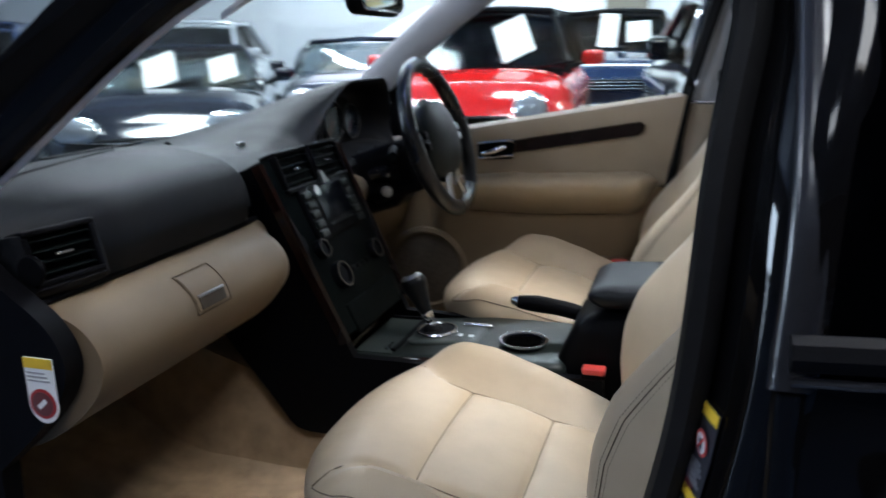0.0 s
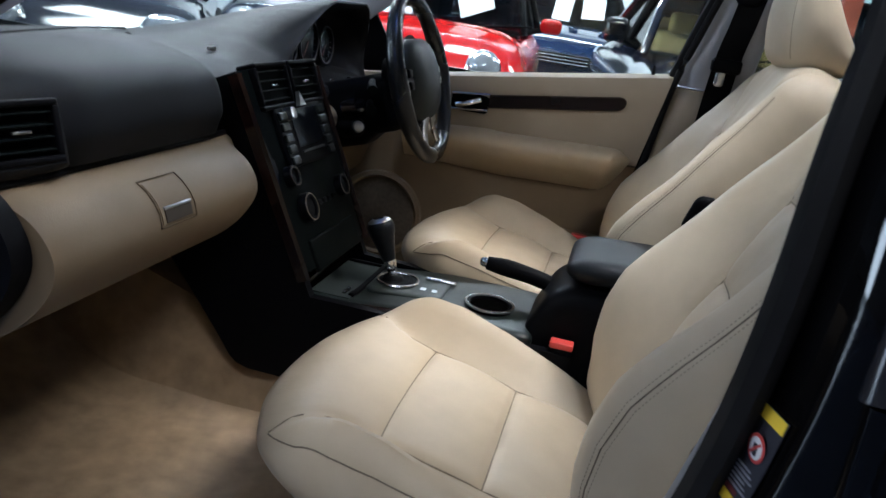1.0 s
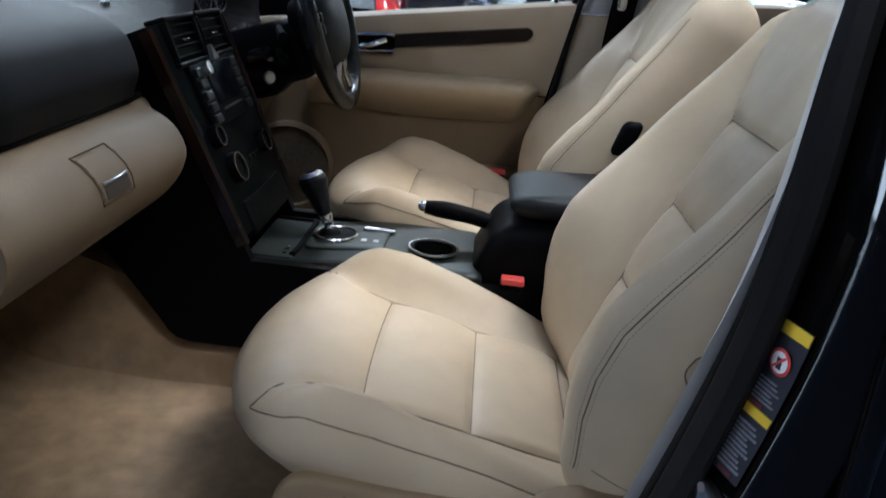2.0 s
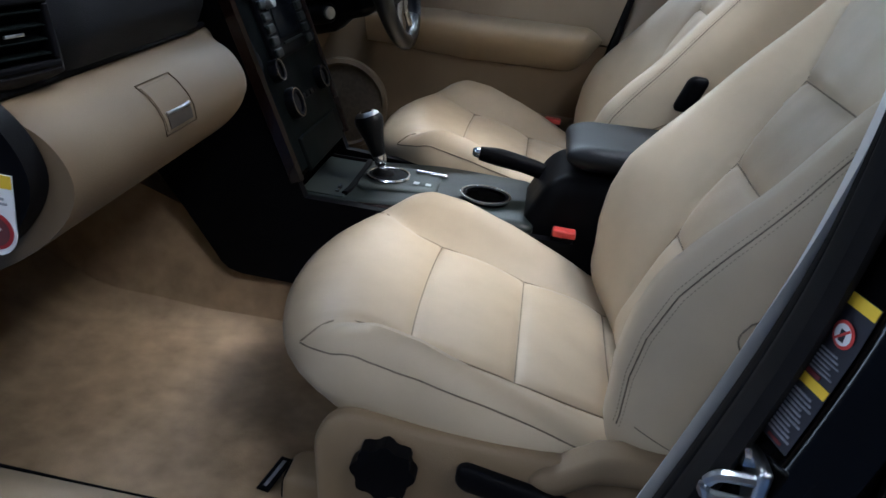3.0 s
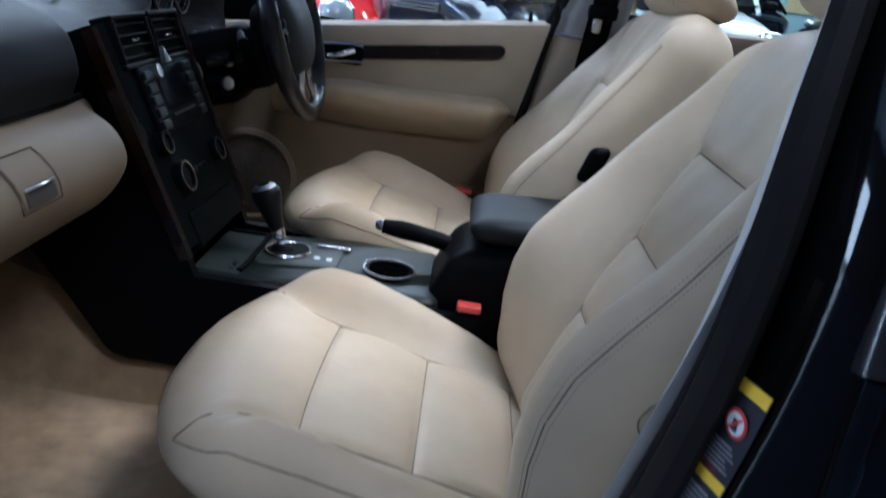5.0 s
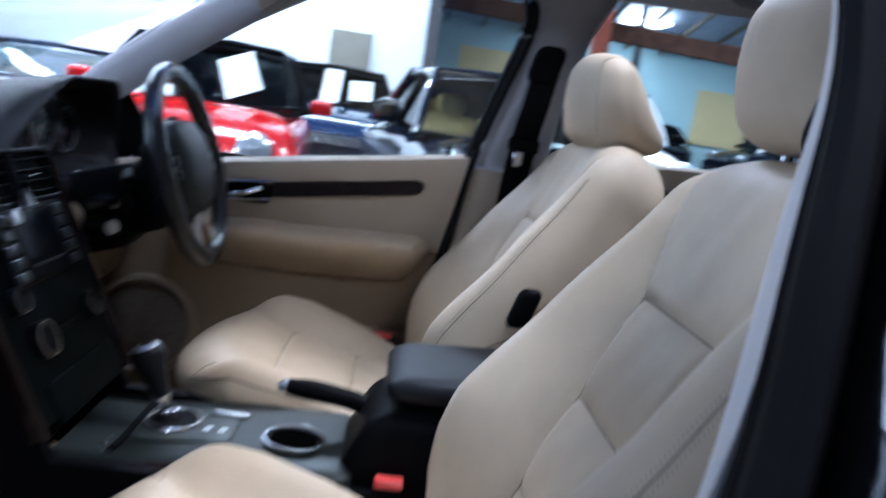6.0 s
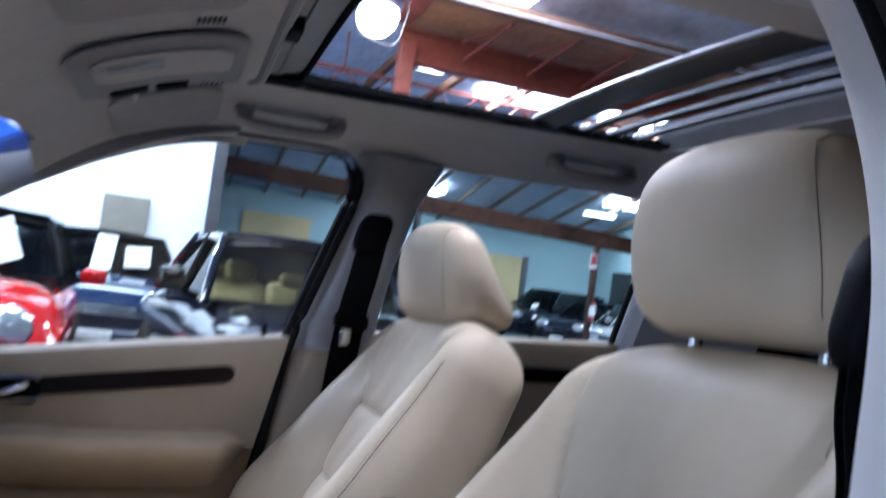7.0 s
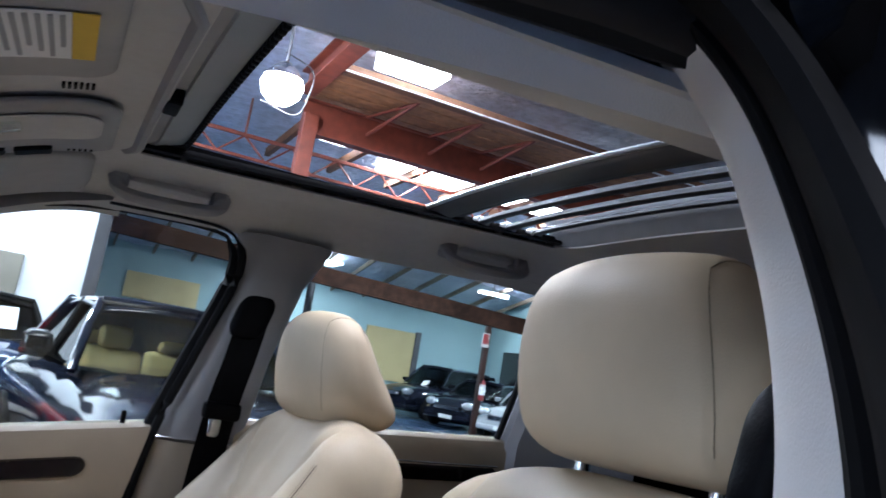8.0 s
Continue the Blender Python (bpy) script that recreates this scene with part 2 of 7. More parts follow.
def sweep(section, path):
    """A closed section of points (functions of the path's index or plain lists), one list of world points for each station."""
    k = len(section[0])
    verts = [p for s in section for p in s]
    faces = [(i * k + a, i * k + (a + 1) % k, (i + 1) * k + (a + 1) % k, (i + 1) * k + a) for i in range(len(section) - 1) for a in range(k)]
    faces += [tuple(range(k)), tuple(range((len(section) - 1) * k, len(section) * k))]
    return bm_of(verts, faces)


def smooth_ring(yz):
    """A rounded outline through (y, z) points."""
    return [(p.y, p.z) for p in smooth_line([(0, y, z) for y, z in yz], 3)]


def loft(sections):
    return sweep(sections, None)


def lathe(profile, m=None, seg=24):
    """Turned about z: profile of (radius, z)."""
    verts, faces = [], []
    for r, z in profile:
        for k in range(seg):
            a = 2 * math.pi * k / seg
            verts.append((r * math.cos(a), r * math.sin(a), z))
    for i in range(len(profile) - 1):
        for k in range(seg):
            k2 = (k + 1) % seg
            faces.append((i * seg + k, i * seg + k2, (i + 1) * seg + k2, (i + 1) * seg + k))
    if profile[0][0] > 0 and profile[-1][0] > 0 and abs(profile[0][1] - profile[-1][1]) < 1e-6:
        o = (len(profile) - 1) * seg
        faces += [(o + k, o + (k + 1) % seg, (k + 1) % seg, k) for k in range(seg)]
    else:
        faces += [tuple(range(seg)), tuple(range((len(profile) - 1) * seg, len(profile) * seg))]
    bm = bm_of(verts, faces)
    return moved(bm, m) if m else bm


def plate(poly, depth):
    """A flat outline of world points given thickness along the vector depth."""
    k = len(poly)
    P = [Vector(p) for p in poly]
    d = Vector(depth)
    verts = P + [p + d for p in P]
    faces = [tuple(range(k)), tuple(range(k, 2 * k))] + [(i, (i + 1) % k, k + (i + 1) % k, k + i) for i in range(k)]
    return bm_of(verts, faces)


def sheet(grid, thick, down=(0, 0, -1)):
    """A bent sheet with thickness from rows of points."""
    nr, nc = len(grid), len(grid[0])
    d = Vector(down) * thick
    top = [Vector(p) for row in grid for p in row]
    verts = top + [p + d for p in top]
    o = nr * nc
    faces = []
    for i in range(nr - 1):
        for j in range(nc - 1):
            a, b, c, e = i * nc + j, i * nc + j + 1, (i + 1) * nc + j + 1, (i + 1) * nc + j
            faces += [(a, b, c, e), (o + e, o + c, o + b, o + a)]
    rim = [j for j in range(nc)] + [i * nc + nc - 1 for i in range(1, nr)] + [(nr - 1) * nc + j for j in range(nc - 2, -1, -1)] + [i * nc for i in range(nr - 2, 0, -1)]
    faces += [(rim[i], rim[(i + 1) % len(rim)], o + rim[(i + 1) % len(rim)], o + rim[i]) for i in range(len(rim))]
    return bm_of(verts, faces)


def sm(a, b, x):
    t = np.clip((x - a) / (b - a), 0, 1)
    return t * t * (3 - 2 * t)


def gauss(d, w):
    return np.exp(-(d / w) ** 2)
# ---------- the car that is entered: floor, roof lining, pillars ----------
YP, YD = -0.37, 0.37   # middles of the two front seats


def floor_grid():
    xs = list(np.linspace(-0.95, 1.35, 47))
    ys = list(np.linspace(-0.80, 0.80, 41))
    rows = []
    for x in xs:
        row = []
        for y in ys:
            z = 0.40 + 0.30 * max(0.0, min(1.0, (-0.42 - x) / 0.45)) ** 1.3
            z += 0.06 * max(0.0, min(1.0, (x - 0.35) / 0.15))
            tun = 1 - sm(0.11, 0.17, abs(y))
            z = max(z, z + (0.16 + 0.10 * float(sm(-0.1, -0.5, x))) * float(tun))
            z += 0.035 * float(sm(0.64, 0.72, abs(y)))
            z += 0.004 * noise.noise((x * 9, y * 9, 0.3))
            row.append((x, y, z))
        rows.append(row)
    return rows


tagged(part("floor", sheet(floor_grid(), 0.02), CARPET), "worn tan carpet of the car's footwells", "car floor", kind="structure")

sill_secs = [[Vector((x, y, z)) for y, z in ((-0.662, 0.40), (-0.664, 0.436), (-0.672, 0.447), (-0.70, 0.456), (-0.738, 0.458), (-0.742, 0.40))] for x in np.linspace(-0.62, 0.46, 12)]
tagged(part("trim", loft(sill_secs), mat("beige_sill_plastic", (0.40, 0.315, 0.215), 0.55, vary=0.08, scale=20, bump=0.2, bscale=500)), "beige plastic door sill trim", "sill trim", kind="structure")
tagged(part("seal", tube(smooth_line([(-0.62, -0.660, 0.447), (-0.2, -0.6605, 0.4365), (0.1, -0.6605, 0.4365), (0.46, -0.6605, 0.4365)], 6), 0.0028, 6), BLACK), "dark gap between carpet and sill trim", "seal", kind="structure")

SR_X0, SR_X2, SR_N, SR_F = 0.36, 1.14, -0.335, 0.385


def lining(x, y):
    """Height of the roof lining."""
    z = 1.500 + 0.030 * (x - 0.36) + 0.045 * y
    a = abs(y - 0.02)
    z += 0.012 * (1 - (min(a, 0.5) / 0.4) ** 2)
    z -= 0.05 * max(0, 0.0 - y - 0.38) / 0.16 + 0.042 * (max(0, y - 0.50) / 0.10) ** 1.5 - 0.012 * (y > 0.3) * min(1, (y - 0.3) / 0.1)
    z -= 0.13 * max(0.0, (0.32 - x) / 0.33) ** 1.6 + 0.05 * max(0.0, (x - 1.16) / 0.6)
    return z


def lining_strip(x0, x1, y0, y1, nx, ny):
    return sheet([[(x, y, lining(x, y)) for y in np.linspace(y0, y1, ny)] for x in np.linspace(x0, x1, nx)], 0.008, (0, 0, 1))


roof_bm = joined(lining_strip(0.0, SR_X0, -0.605, 0.640, 14, 30), lining_strip(SR_X0, SR_X2, -0.605, SR_N, 14, 6),
                 lining_strip(SR_X0, SR_X2, SR_F, 0.625, 14, 14), lining_strip(SR_X2, 1.75, -0.605, 0.625, 10, 30))
tagged(part("ceiling", roof_bm, HEADLINER), "pale grey cloth roof lining with a large sunroof opening", "headliner", kind="structure")


def ribbon(pts, wid, thick, n=6):
    """A padded cover along a line: wid and thick are vectors for each end of its section."""
    L = smooth_line(pts, n)
    W, T = smooth_line(wid, n), smooth_line(thick, n)
    secs = []
    for p, w, t in zip(L, W, T):
        sec = []
        for k in range(12):
            a = 2 * math.pi * k / 12
            c, s = math.cos(a), math.sin(a)
            sec.append(p + w * (abs(c) ** 0.6 * (1 if c > 0 else -1)) + t * (abs(s) ** 0.6 * (1 if s > 0 else -1)))
        secs.append(sec)
    return loft(secs)


for side, tag in ((1, "driver"), (-1, "passenger")):
    s = side
    # windscreen pillar and roof rail: black outside, pale cover inside
    rail = [(-0.62, 0.78, 0.90), (-0.30, 0.69, 1.172), (-0.02, 0.635, 1.370), (0.17, 0.612, 1.460), (0.34, 0.606, 1.497), (0.60, 0.605, 1.515), (1.0, 0.605, 1.525), (1.5, 0.60, 1.50)] if s > 0 else [(-0.62, s * 0.78, 0.86), (-0.30, s * 0.705, 1.075), (-0.02, s * 0.655, 1.285), (0.22, s * 0.605, 1.378), (0.55, s * 0.59, 1.418), (1.0, s * 0.59, 1.435), (1.5, s * 0.59, 1.42)]
    out = [(p[0] - 0.012, p[1] + s * 0.030, p[2] + (0.033 if s > 0 else 0.018)) for p in rail]
    if s < 0:
        cover = ribbon(rail, [(0.009, 0, -0.012)] * 3 + [(0.004, 0.014, -0.016)] * 4, [(0, -0.012, 0.010)] * 7)
    else:
        cover = ribbon(rail[:5], [(0.026, 0, -0.034)] * 3 + [(0.012, -0.02, -0.026), (0.004, -0.004, -0.004)], [(0, 0.018, 0.012)] * 5)
    tagged(part("trim", cover, TRIM_SHADED if s > 0 else TRIM),
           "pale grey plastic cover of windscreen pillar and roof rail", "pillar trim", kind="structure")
    tagged(part("wall_pillar", ribbon(out, [(0.021, 0, -0.026) if s < 0 else (0.012, 0, -0.015)] * 3 + [(0.0, -s * 0.03, -0.02)] * (len(rail) - 3), [(0, s * 0.025, 0.02)] * len(rail)), PAINT),
           "glossy black painted windscreen pillar and roof rail", "car pillar", kind="structure")
    seal = [(p[0] + 0.012, p[1] + s * (0.032 if s > 0 else 0.026), p[2] + 0.004) for p in rail[:5]]
    tagged(part("seal", tube(smooth_line(seal, 6), 0.014, 8), RUBBER), "black rubber door seal along the pillar", "seal", kind="structure")
    if s < 0:
        roof_seal = [(p[0] - 0.004, p[1] - 0.036, p[2] + 0.010) for p in rail[3:]]
        tagged(part("seal", tube(smooth_line(roof_seal, 6), 0.020, 10), mat("grey_brown_roof_seal", (0.036, 0.032, 0.030), 0.8, vary=0.2, bump=0.1, bscale=400, spec=0.15)), "dark grey-brown door seal under the roof rail", "seal", kind="structure")

# the near door pillar, seen close: cover, seal, jamb
EDGE = [(0.425, -0.662, 0.42), (0.488, -0.66, 0.606), (0.559, -0.66, 0.89), (0.582, -0.66, 1.132), (0.598, -0.645, 1.251), (0.588, -0.62, 1.354), (0.557, -0.60, 1.412), (0.50, -0.59, 1.43)]
EL = smooth_line(EDGE, 8)
b_pillar = thing("door_pillar", "black door pillar with pale inner cover and rubber seal", "car pillar", (0.58, -0.76, 0.42))


def edge_sections(offs, cover=False):
    secs = []
    for i, p in enumerate(EL):
        k = float(sm(1.0, 1.43, p.z))
        low = 0.42 + 0.58 * float(sm(0.80, 1.12, p.z))
        secs.append([p + Vector((a[0], a[1] * (1 - 0.45 * k) * (low if cover and a[1] < 0 else 1), 0)) for a in offs])
    return loft(secs)


part("inner_cover", edge_sections([(-0.0175, -0.063), (-0.013, -0.040), (-0.008, -0.020), (0.0, 0.0), (0.012, 0.012), (0.13, 0.03), (0.13, 0.015), (0.03, -0.01), (0.008, -0.055)], True), TRIM, b_pillar, "pale grey plastic pillar cover")
part("door_seal", edge_sections([(0.004, -0.022), (-0.008, -0.036), (-0.0135, -0.052), (-0.0165, -0.060), (-0.0185, -0.064), (-0.0235, -0.071), (-0.023, -0.078), (-0.017, -0.082), (-0.017, -0.085), (-0.026, -0.089), (-0.032, -0.100), (-0.038, -0.114), (-0.044, -0.130), (-0.040, -0.148), (-0.028, -0.152), (-0.016, -0.140), (0.0, -0.10), (0.012, -0.05)]), DOOR_SEAL, b_pillar, "black rubber door seal")
part("jamb", edge_sections([(0.012, -0.06), (-0.018, -0.122), (-0.0145, -0.133), (-0.002, -0.169), (0.010, -0.186), (0.024, -0.199), (0.040, -0.205), (0.052, -0.200), (0.055, -0.15), (0.16, -0.13), (0.16, -0.03), (0.03, -0.02)]), PAINT, b_pillar, "glossy black painted door jamb")


def jamb_point(z, a):
    """A place on the jamb: z its height, a from the seal (0) to the outer corner (1)."""
    p = min(EL, key=lambda q: abs(q.z - z))
    k = float(sm(1.0, 1.43, z))
    ox, oy = -0.0145 + 0.0125 * a, -(0.1330 + 0.0360 * a) * (1 - 0.45 * k)
    q = EL[max(0, EL.index(p) - 1)]
    f = (z - q.z) / max(1e-6, p.z - q.z) if p.z != q.z else 1
    return Vector((q.x + (p.x - q.x) * f + ox, p.y + oy, z))


def jamb_patch(z0, z1, a0, a1, lift, mt, name, parent, label=""):
    g = [[jamb_point(z, a) + Vector((-0.945 * lift, -0.328 * lift, 0)) for a in np.linspace(a0, a1, 4)] for z in np.linspace(z0, z1, 8)]
    return part(name, sheet(g, 0.001, (0.945, 0.328, 0)), mt, parent, label)


sticker = thing("warning_sticker", "dark warning sticker with yellow bands on door jamb", "sticker", jamb_point(0.79, 0.5))
jamb_patch(0.797, 0.938, 0.02, 0.98, 0.003, PRINT, "backing", sticker)
jamb_patch(0.928, 0.938, 0.02, 0.98, 0.0045, YELLOW, "band", sticker)
jamb_patch(0.854, 0.862, 0.02, 0.98, 0.0045, YELLOW, "band", sticker)
DULLPRINT = mat("dull_print", (0.22, 0.22, 0.25), 0.6, vary=0.4, scale=900)
for k in range(6):
    jamb_patch(0.869 + k * 0.0036, 0.8703 + k * 0.0036, 0.12, 0.86 - 0.09 * (k % 3), 0.0045, DULLPRINT, "text_bar", sticker)
for k in range(11):
    jamb_patch(0.806 + k * 0.0040, 0.8077 + k * 0.0040, 0.12, 0.90 - 0.08 * (k % 4), 0.0045, DULLPRINT, "text_bar", sticker)
jamb_patch(0.800, 0.8025, 0.30, 0.75, 0.0045, mat("dull_red_bar", (0.12, 0.012, 0.012), 0.6), "text_bar", sticker)
DARKRED = mat("dark_red_bar", (0.10, 0.008, 0.012), 0.6)
jamb_patch(0.8635, 0.8672, 0.10, 0.60, 0.0045, DARKRED, "text_bar", sticker)
c = jamb_point(0.906, 0.50)
ring_m = Matrix.Translation(c + Vector((-0.0045, -0.0016, 0))) @ Vector((-0.945, -0.328, 0.0)).to_track_quat('Z', 'Y').to_matrix().to_4x4()
part("ring", lathe([(0.0118, 0), (0.0118, 0.0006), (0.0, 0.0006)], ring_m, 24), RED, sticker)
part("disc", lathe([(0.0090, 0.0007), (0.0090, 0.0011), (0.0, 0.0011)], ring_m, 24), WHITE, sticker)
part("slash", moved(box((-0.0092, -0.0011, 0.0013), (0.0092, 0.0011, 0.0018), 0.0003), ring_m @ Matrix.Rotation(radians(45), 4, 'Z')), RED, sticker)
part("pictogram", moved(box((-0.003, -0.006, 0.0010), (0.003, 0.004, 0.0014), 0.0003), ring_m), PRINT, sticker)

for bx, by, bz in ((0.600, -0.812, 0.872), (0.592, -0.812, 0.828), (0.622, -0.812, 0.830)):
    bolt = thing("hinge_bolt", "small black painted hinge bolt on the jamb", "bolt", (bx, by, bz), "hinge bolts")
    bm_ = Matrix.Translation((bx, by, bz)) @ Vector((-0.55, -0.83, 0.0)).to_track_quat('Z', 'Y').to_matrix().to_4x4()
    part("washer", lathe([(0.0095, -0.012), (0.0095, 0.002), (0.008, 0.003), (0, 0.003)], bm_, 20), GLOSS, bolt)
    part("head", lathe([(0.006, 0.003), (0.006, 0.008), (0.0045, 0.0095), (0, 0.0095)], bm_, 6), GLOSS, bolt)
striker = thing("door_striker", "bare metal door striker loop bolted to jamb", "door striker", jamb_point(0.75, 0.5))
sp = jamb_point(0.757, 0.70)
part("base_plate", moved(soft_box((-0.006, -0.022, -0.026), (0.006, 0.022, 0.026), 0.005, (2, 4, 4)), Matrix.Translation(sp)), SATIN, striker)
part("loop", tube(smooth_line([sp + Vector(v) for v in ((-0.004, -0.014, 0.012), (-0.036, -0.014, 0.010), (-0.040, -0.010, -0.012), (-0.004, -0.010, -0.016))], 5), 0.0055, 8), SATIN, striker)
part("bolt", lathe([(0.009, 0), (0.009, 0.006), (0.005, 0.008), (0, 0.008)], Matrix.Translation(sp + Vector((-0.006, 0.012, 0.016))) @ Matrix.Rotation(radians(-90), 4, 'Y'), 6), CHROME, striker)

# ---------- seats ----------
CX = (0.183, 0.328, 0.462)


def cushion_shape(P):
    x, y, z = P[:, 0].copy(), P[:, 1].copy(), P[:, 2].copy()
    w = np.clip((z - 0.525) / 0.135, 0, 1)
    a = np.abs(y)
    z += (0.648 - 0.23 * (x - 0.19) - 0.66) * w
    seam = seam_y(x)
    bol = sm(seam - 0.006, seam + 0.080, a) * (1 - 0.45 * sm(0.230, 0.266, a))
    raised = np.interp(x, (0.0, 0.06, 0.13, 0.20, 0.29, 0.40, 0.48), (0.006, 0.028, 0.045, 0.049, 0.038, 0.016, 0.002))
    # the bolster by the tunnel is fuller than the one at the door
    raised = raised + (y > 0) * np.interp(x, (0.0, 0.10, 0.20, 0.30, 0.40, 0.48), (0.0, 0.008, 0.016, 0.022, 0.018, 0.008))
    z += w * raised * bol - w * 0.03 * (1 - sm(-0.02, 0.10, x))
    mid = 1 - sm(seam - 0.004, seam + 0.002, a)
    for s in CX:
        z -= w * 0.0045 * gauss(x - s, 0.007) * mid
    z -= w * 0.0042 * gauss(a - seam, 0.007) * sm(0.04, 0.12, x)
    for s0, s1 in ((0.02, 0.183), (0.183, 0.328), (0.328, 0.462)):
        t = np.clip((x - s0) / (s1 - s0), 0, 1)
        z += w * 0.024 * t * (1 - t) * mid
    # soft creases left by use on the middle panels
    z += w * 0.0012 * np.sin(38 * x + 9 * np.sin(7 * y)) * np.sin(17 * y + 5 * x) * sm(0.15, 0.25, x)
    x += 0.088 * (a / 0.265) ** 2.4 * (1 - sm(-0.03, 0.28, x)) - 0.010 * (1 - sm(-0.01, 0.2, x))
    x += 0.10 * (1 - w) ** 2 * (1 - sm(-0.01, 0.25, x))
    z += 0.035 * (1 - w) * (1 - sm(0.0, 0.3, x))
    y *= 1 - 0.05 * sm(0.38, 0.53, x) - 0.10 * (1 - w) ** 1.5
    return np.stack([x, y, z], 1)


def seam_y(x):
    """Half width of the cushion's middle panels, wider towards the front."""
    return 0.15 + 0.062 * (1 - sm(0.0, 0.16, np.asarray(x, float))) ** 1.3


TH = radians(23)
BH = (0.20, 0.33, 0.468)


def insert_y(h):
    """Half width of the backrest's middle panels: narrow in the small of the back, wide at the shoulders."""
    return np.interp(np.asarray(h, float), (0.0, 0.20, 0.33, 0.43, 0.468, 0.53, 0.60, 0.68), (0.082, 0.086, 0.092, 0.103, 0.113, 0.150, 0.180, 0.195))


def bolster(h):
    """How far the side bolsters stand forward."""
    return np.interp(np.asarray(h, float), (0.0, 0.07, 0.12, 0.17, 0.23, 0.30, 0.38, 0.48, 0.57, 0.64, 0.68), (0.030, 0.052, 0.076, 0.090, 0.092, 0.078, 0.058, 0.038, 0.018, 0.006, 0.0))


def back_shape(P):
    """x runs through the thickness from the front, z up along the backrest."""
    x, y, h = P[:, 0].copy(), P[:, 1].copy(), P[:, 2].copy()
    f = np.clip(1 - x / 0.09, 0, 1)
    a = np.abs(y)
    seam = insert_y(h)
    rise = np.clip((a - seam + 0.006) / np.maximum(0.04, 0.205 - seam), 0, 1)
    bol = 0.62 * rise + 0.38 * rise * rise * (3 - 2 * rise) - 0.20 * sm(0.215, 0.262, a)
    x -= f * bolster(h) * bol
    mid = 1 - sm(seam - 0.004, seam + 0.002, a)
    for s in BH:
        x += f * 0.0045 * gauss(h - s, 0.007) * mid
    x += f * 0.0060 * gauss(a - seam, 0.006)
    for s0, s1 in ((0.02, 0.20), (0.20, 0.33), (0.33, 0.468), (0.468, 0.70)):
        t = np.clip((h - s0) / (s1 - s0), 0, 1)
        x -= f * 0.024 * t * (1 - t) * mid
    x -= 0.010 * gauss(h - 0.24, 0.16) * f
    x += f * 0.0012 * np.sin(33 * h + 7 * np.sin(9 * y)) * np.sin(15 * y + 4 * h)
    y *= 1 - 0.115 * sm(0.34, 0.68, h) + 0.02 * gauss(h - 0.25, 0.15)
    h -= 0.044 * (a / 0.265) ** 3 * sm(0.45, 0.68, h)
    X = 0.458 + h * math.sin(TH) + x * math.cos(TH)
    Z = 0.575 + h * math.cos(TH) - x * math.sin(TH)
    return np.stack([X, y, Z], 1)


CBOX = ((-0.008, -0.265, 0.525), (0.53, 0.265, 0.66), (0.085, 0.060, 0.066))
BBOX = ((0, -0.265, 0), (0.135, 0.265, 0.68), (0.05, 0.045, 0.06))


def on(shape, pts, lift=(0, 0, 0), rounded=None):
    """Points laid on a bent, rounded box."""
    P = np.array(pts, float)
    if rounded:
        lo, hi, r = [np.array(v) for v in rounded]
        inner = np.clip(P, lo + r, hi - r)
        d = (P - inner) / r
        ln = np.linalg.norm(d, axis=1)
        ln[ln < 1e-9] = 1
        P = np.where(np.abs(d).max(axis=1, keepdims=True) > 0, inner + d / ln[:, None] * r, P)
    Q = shape(P)
    return [Vector(q) + Vector(lift) for q in Q]


def at_y(bm, y):
    return moved(bm, Matrix.Translation((0, y, 0)))


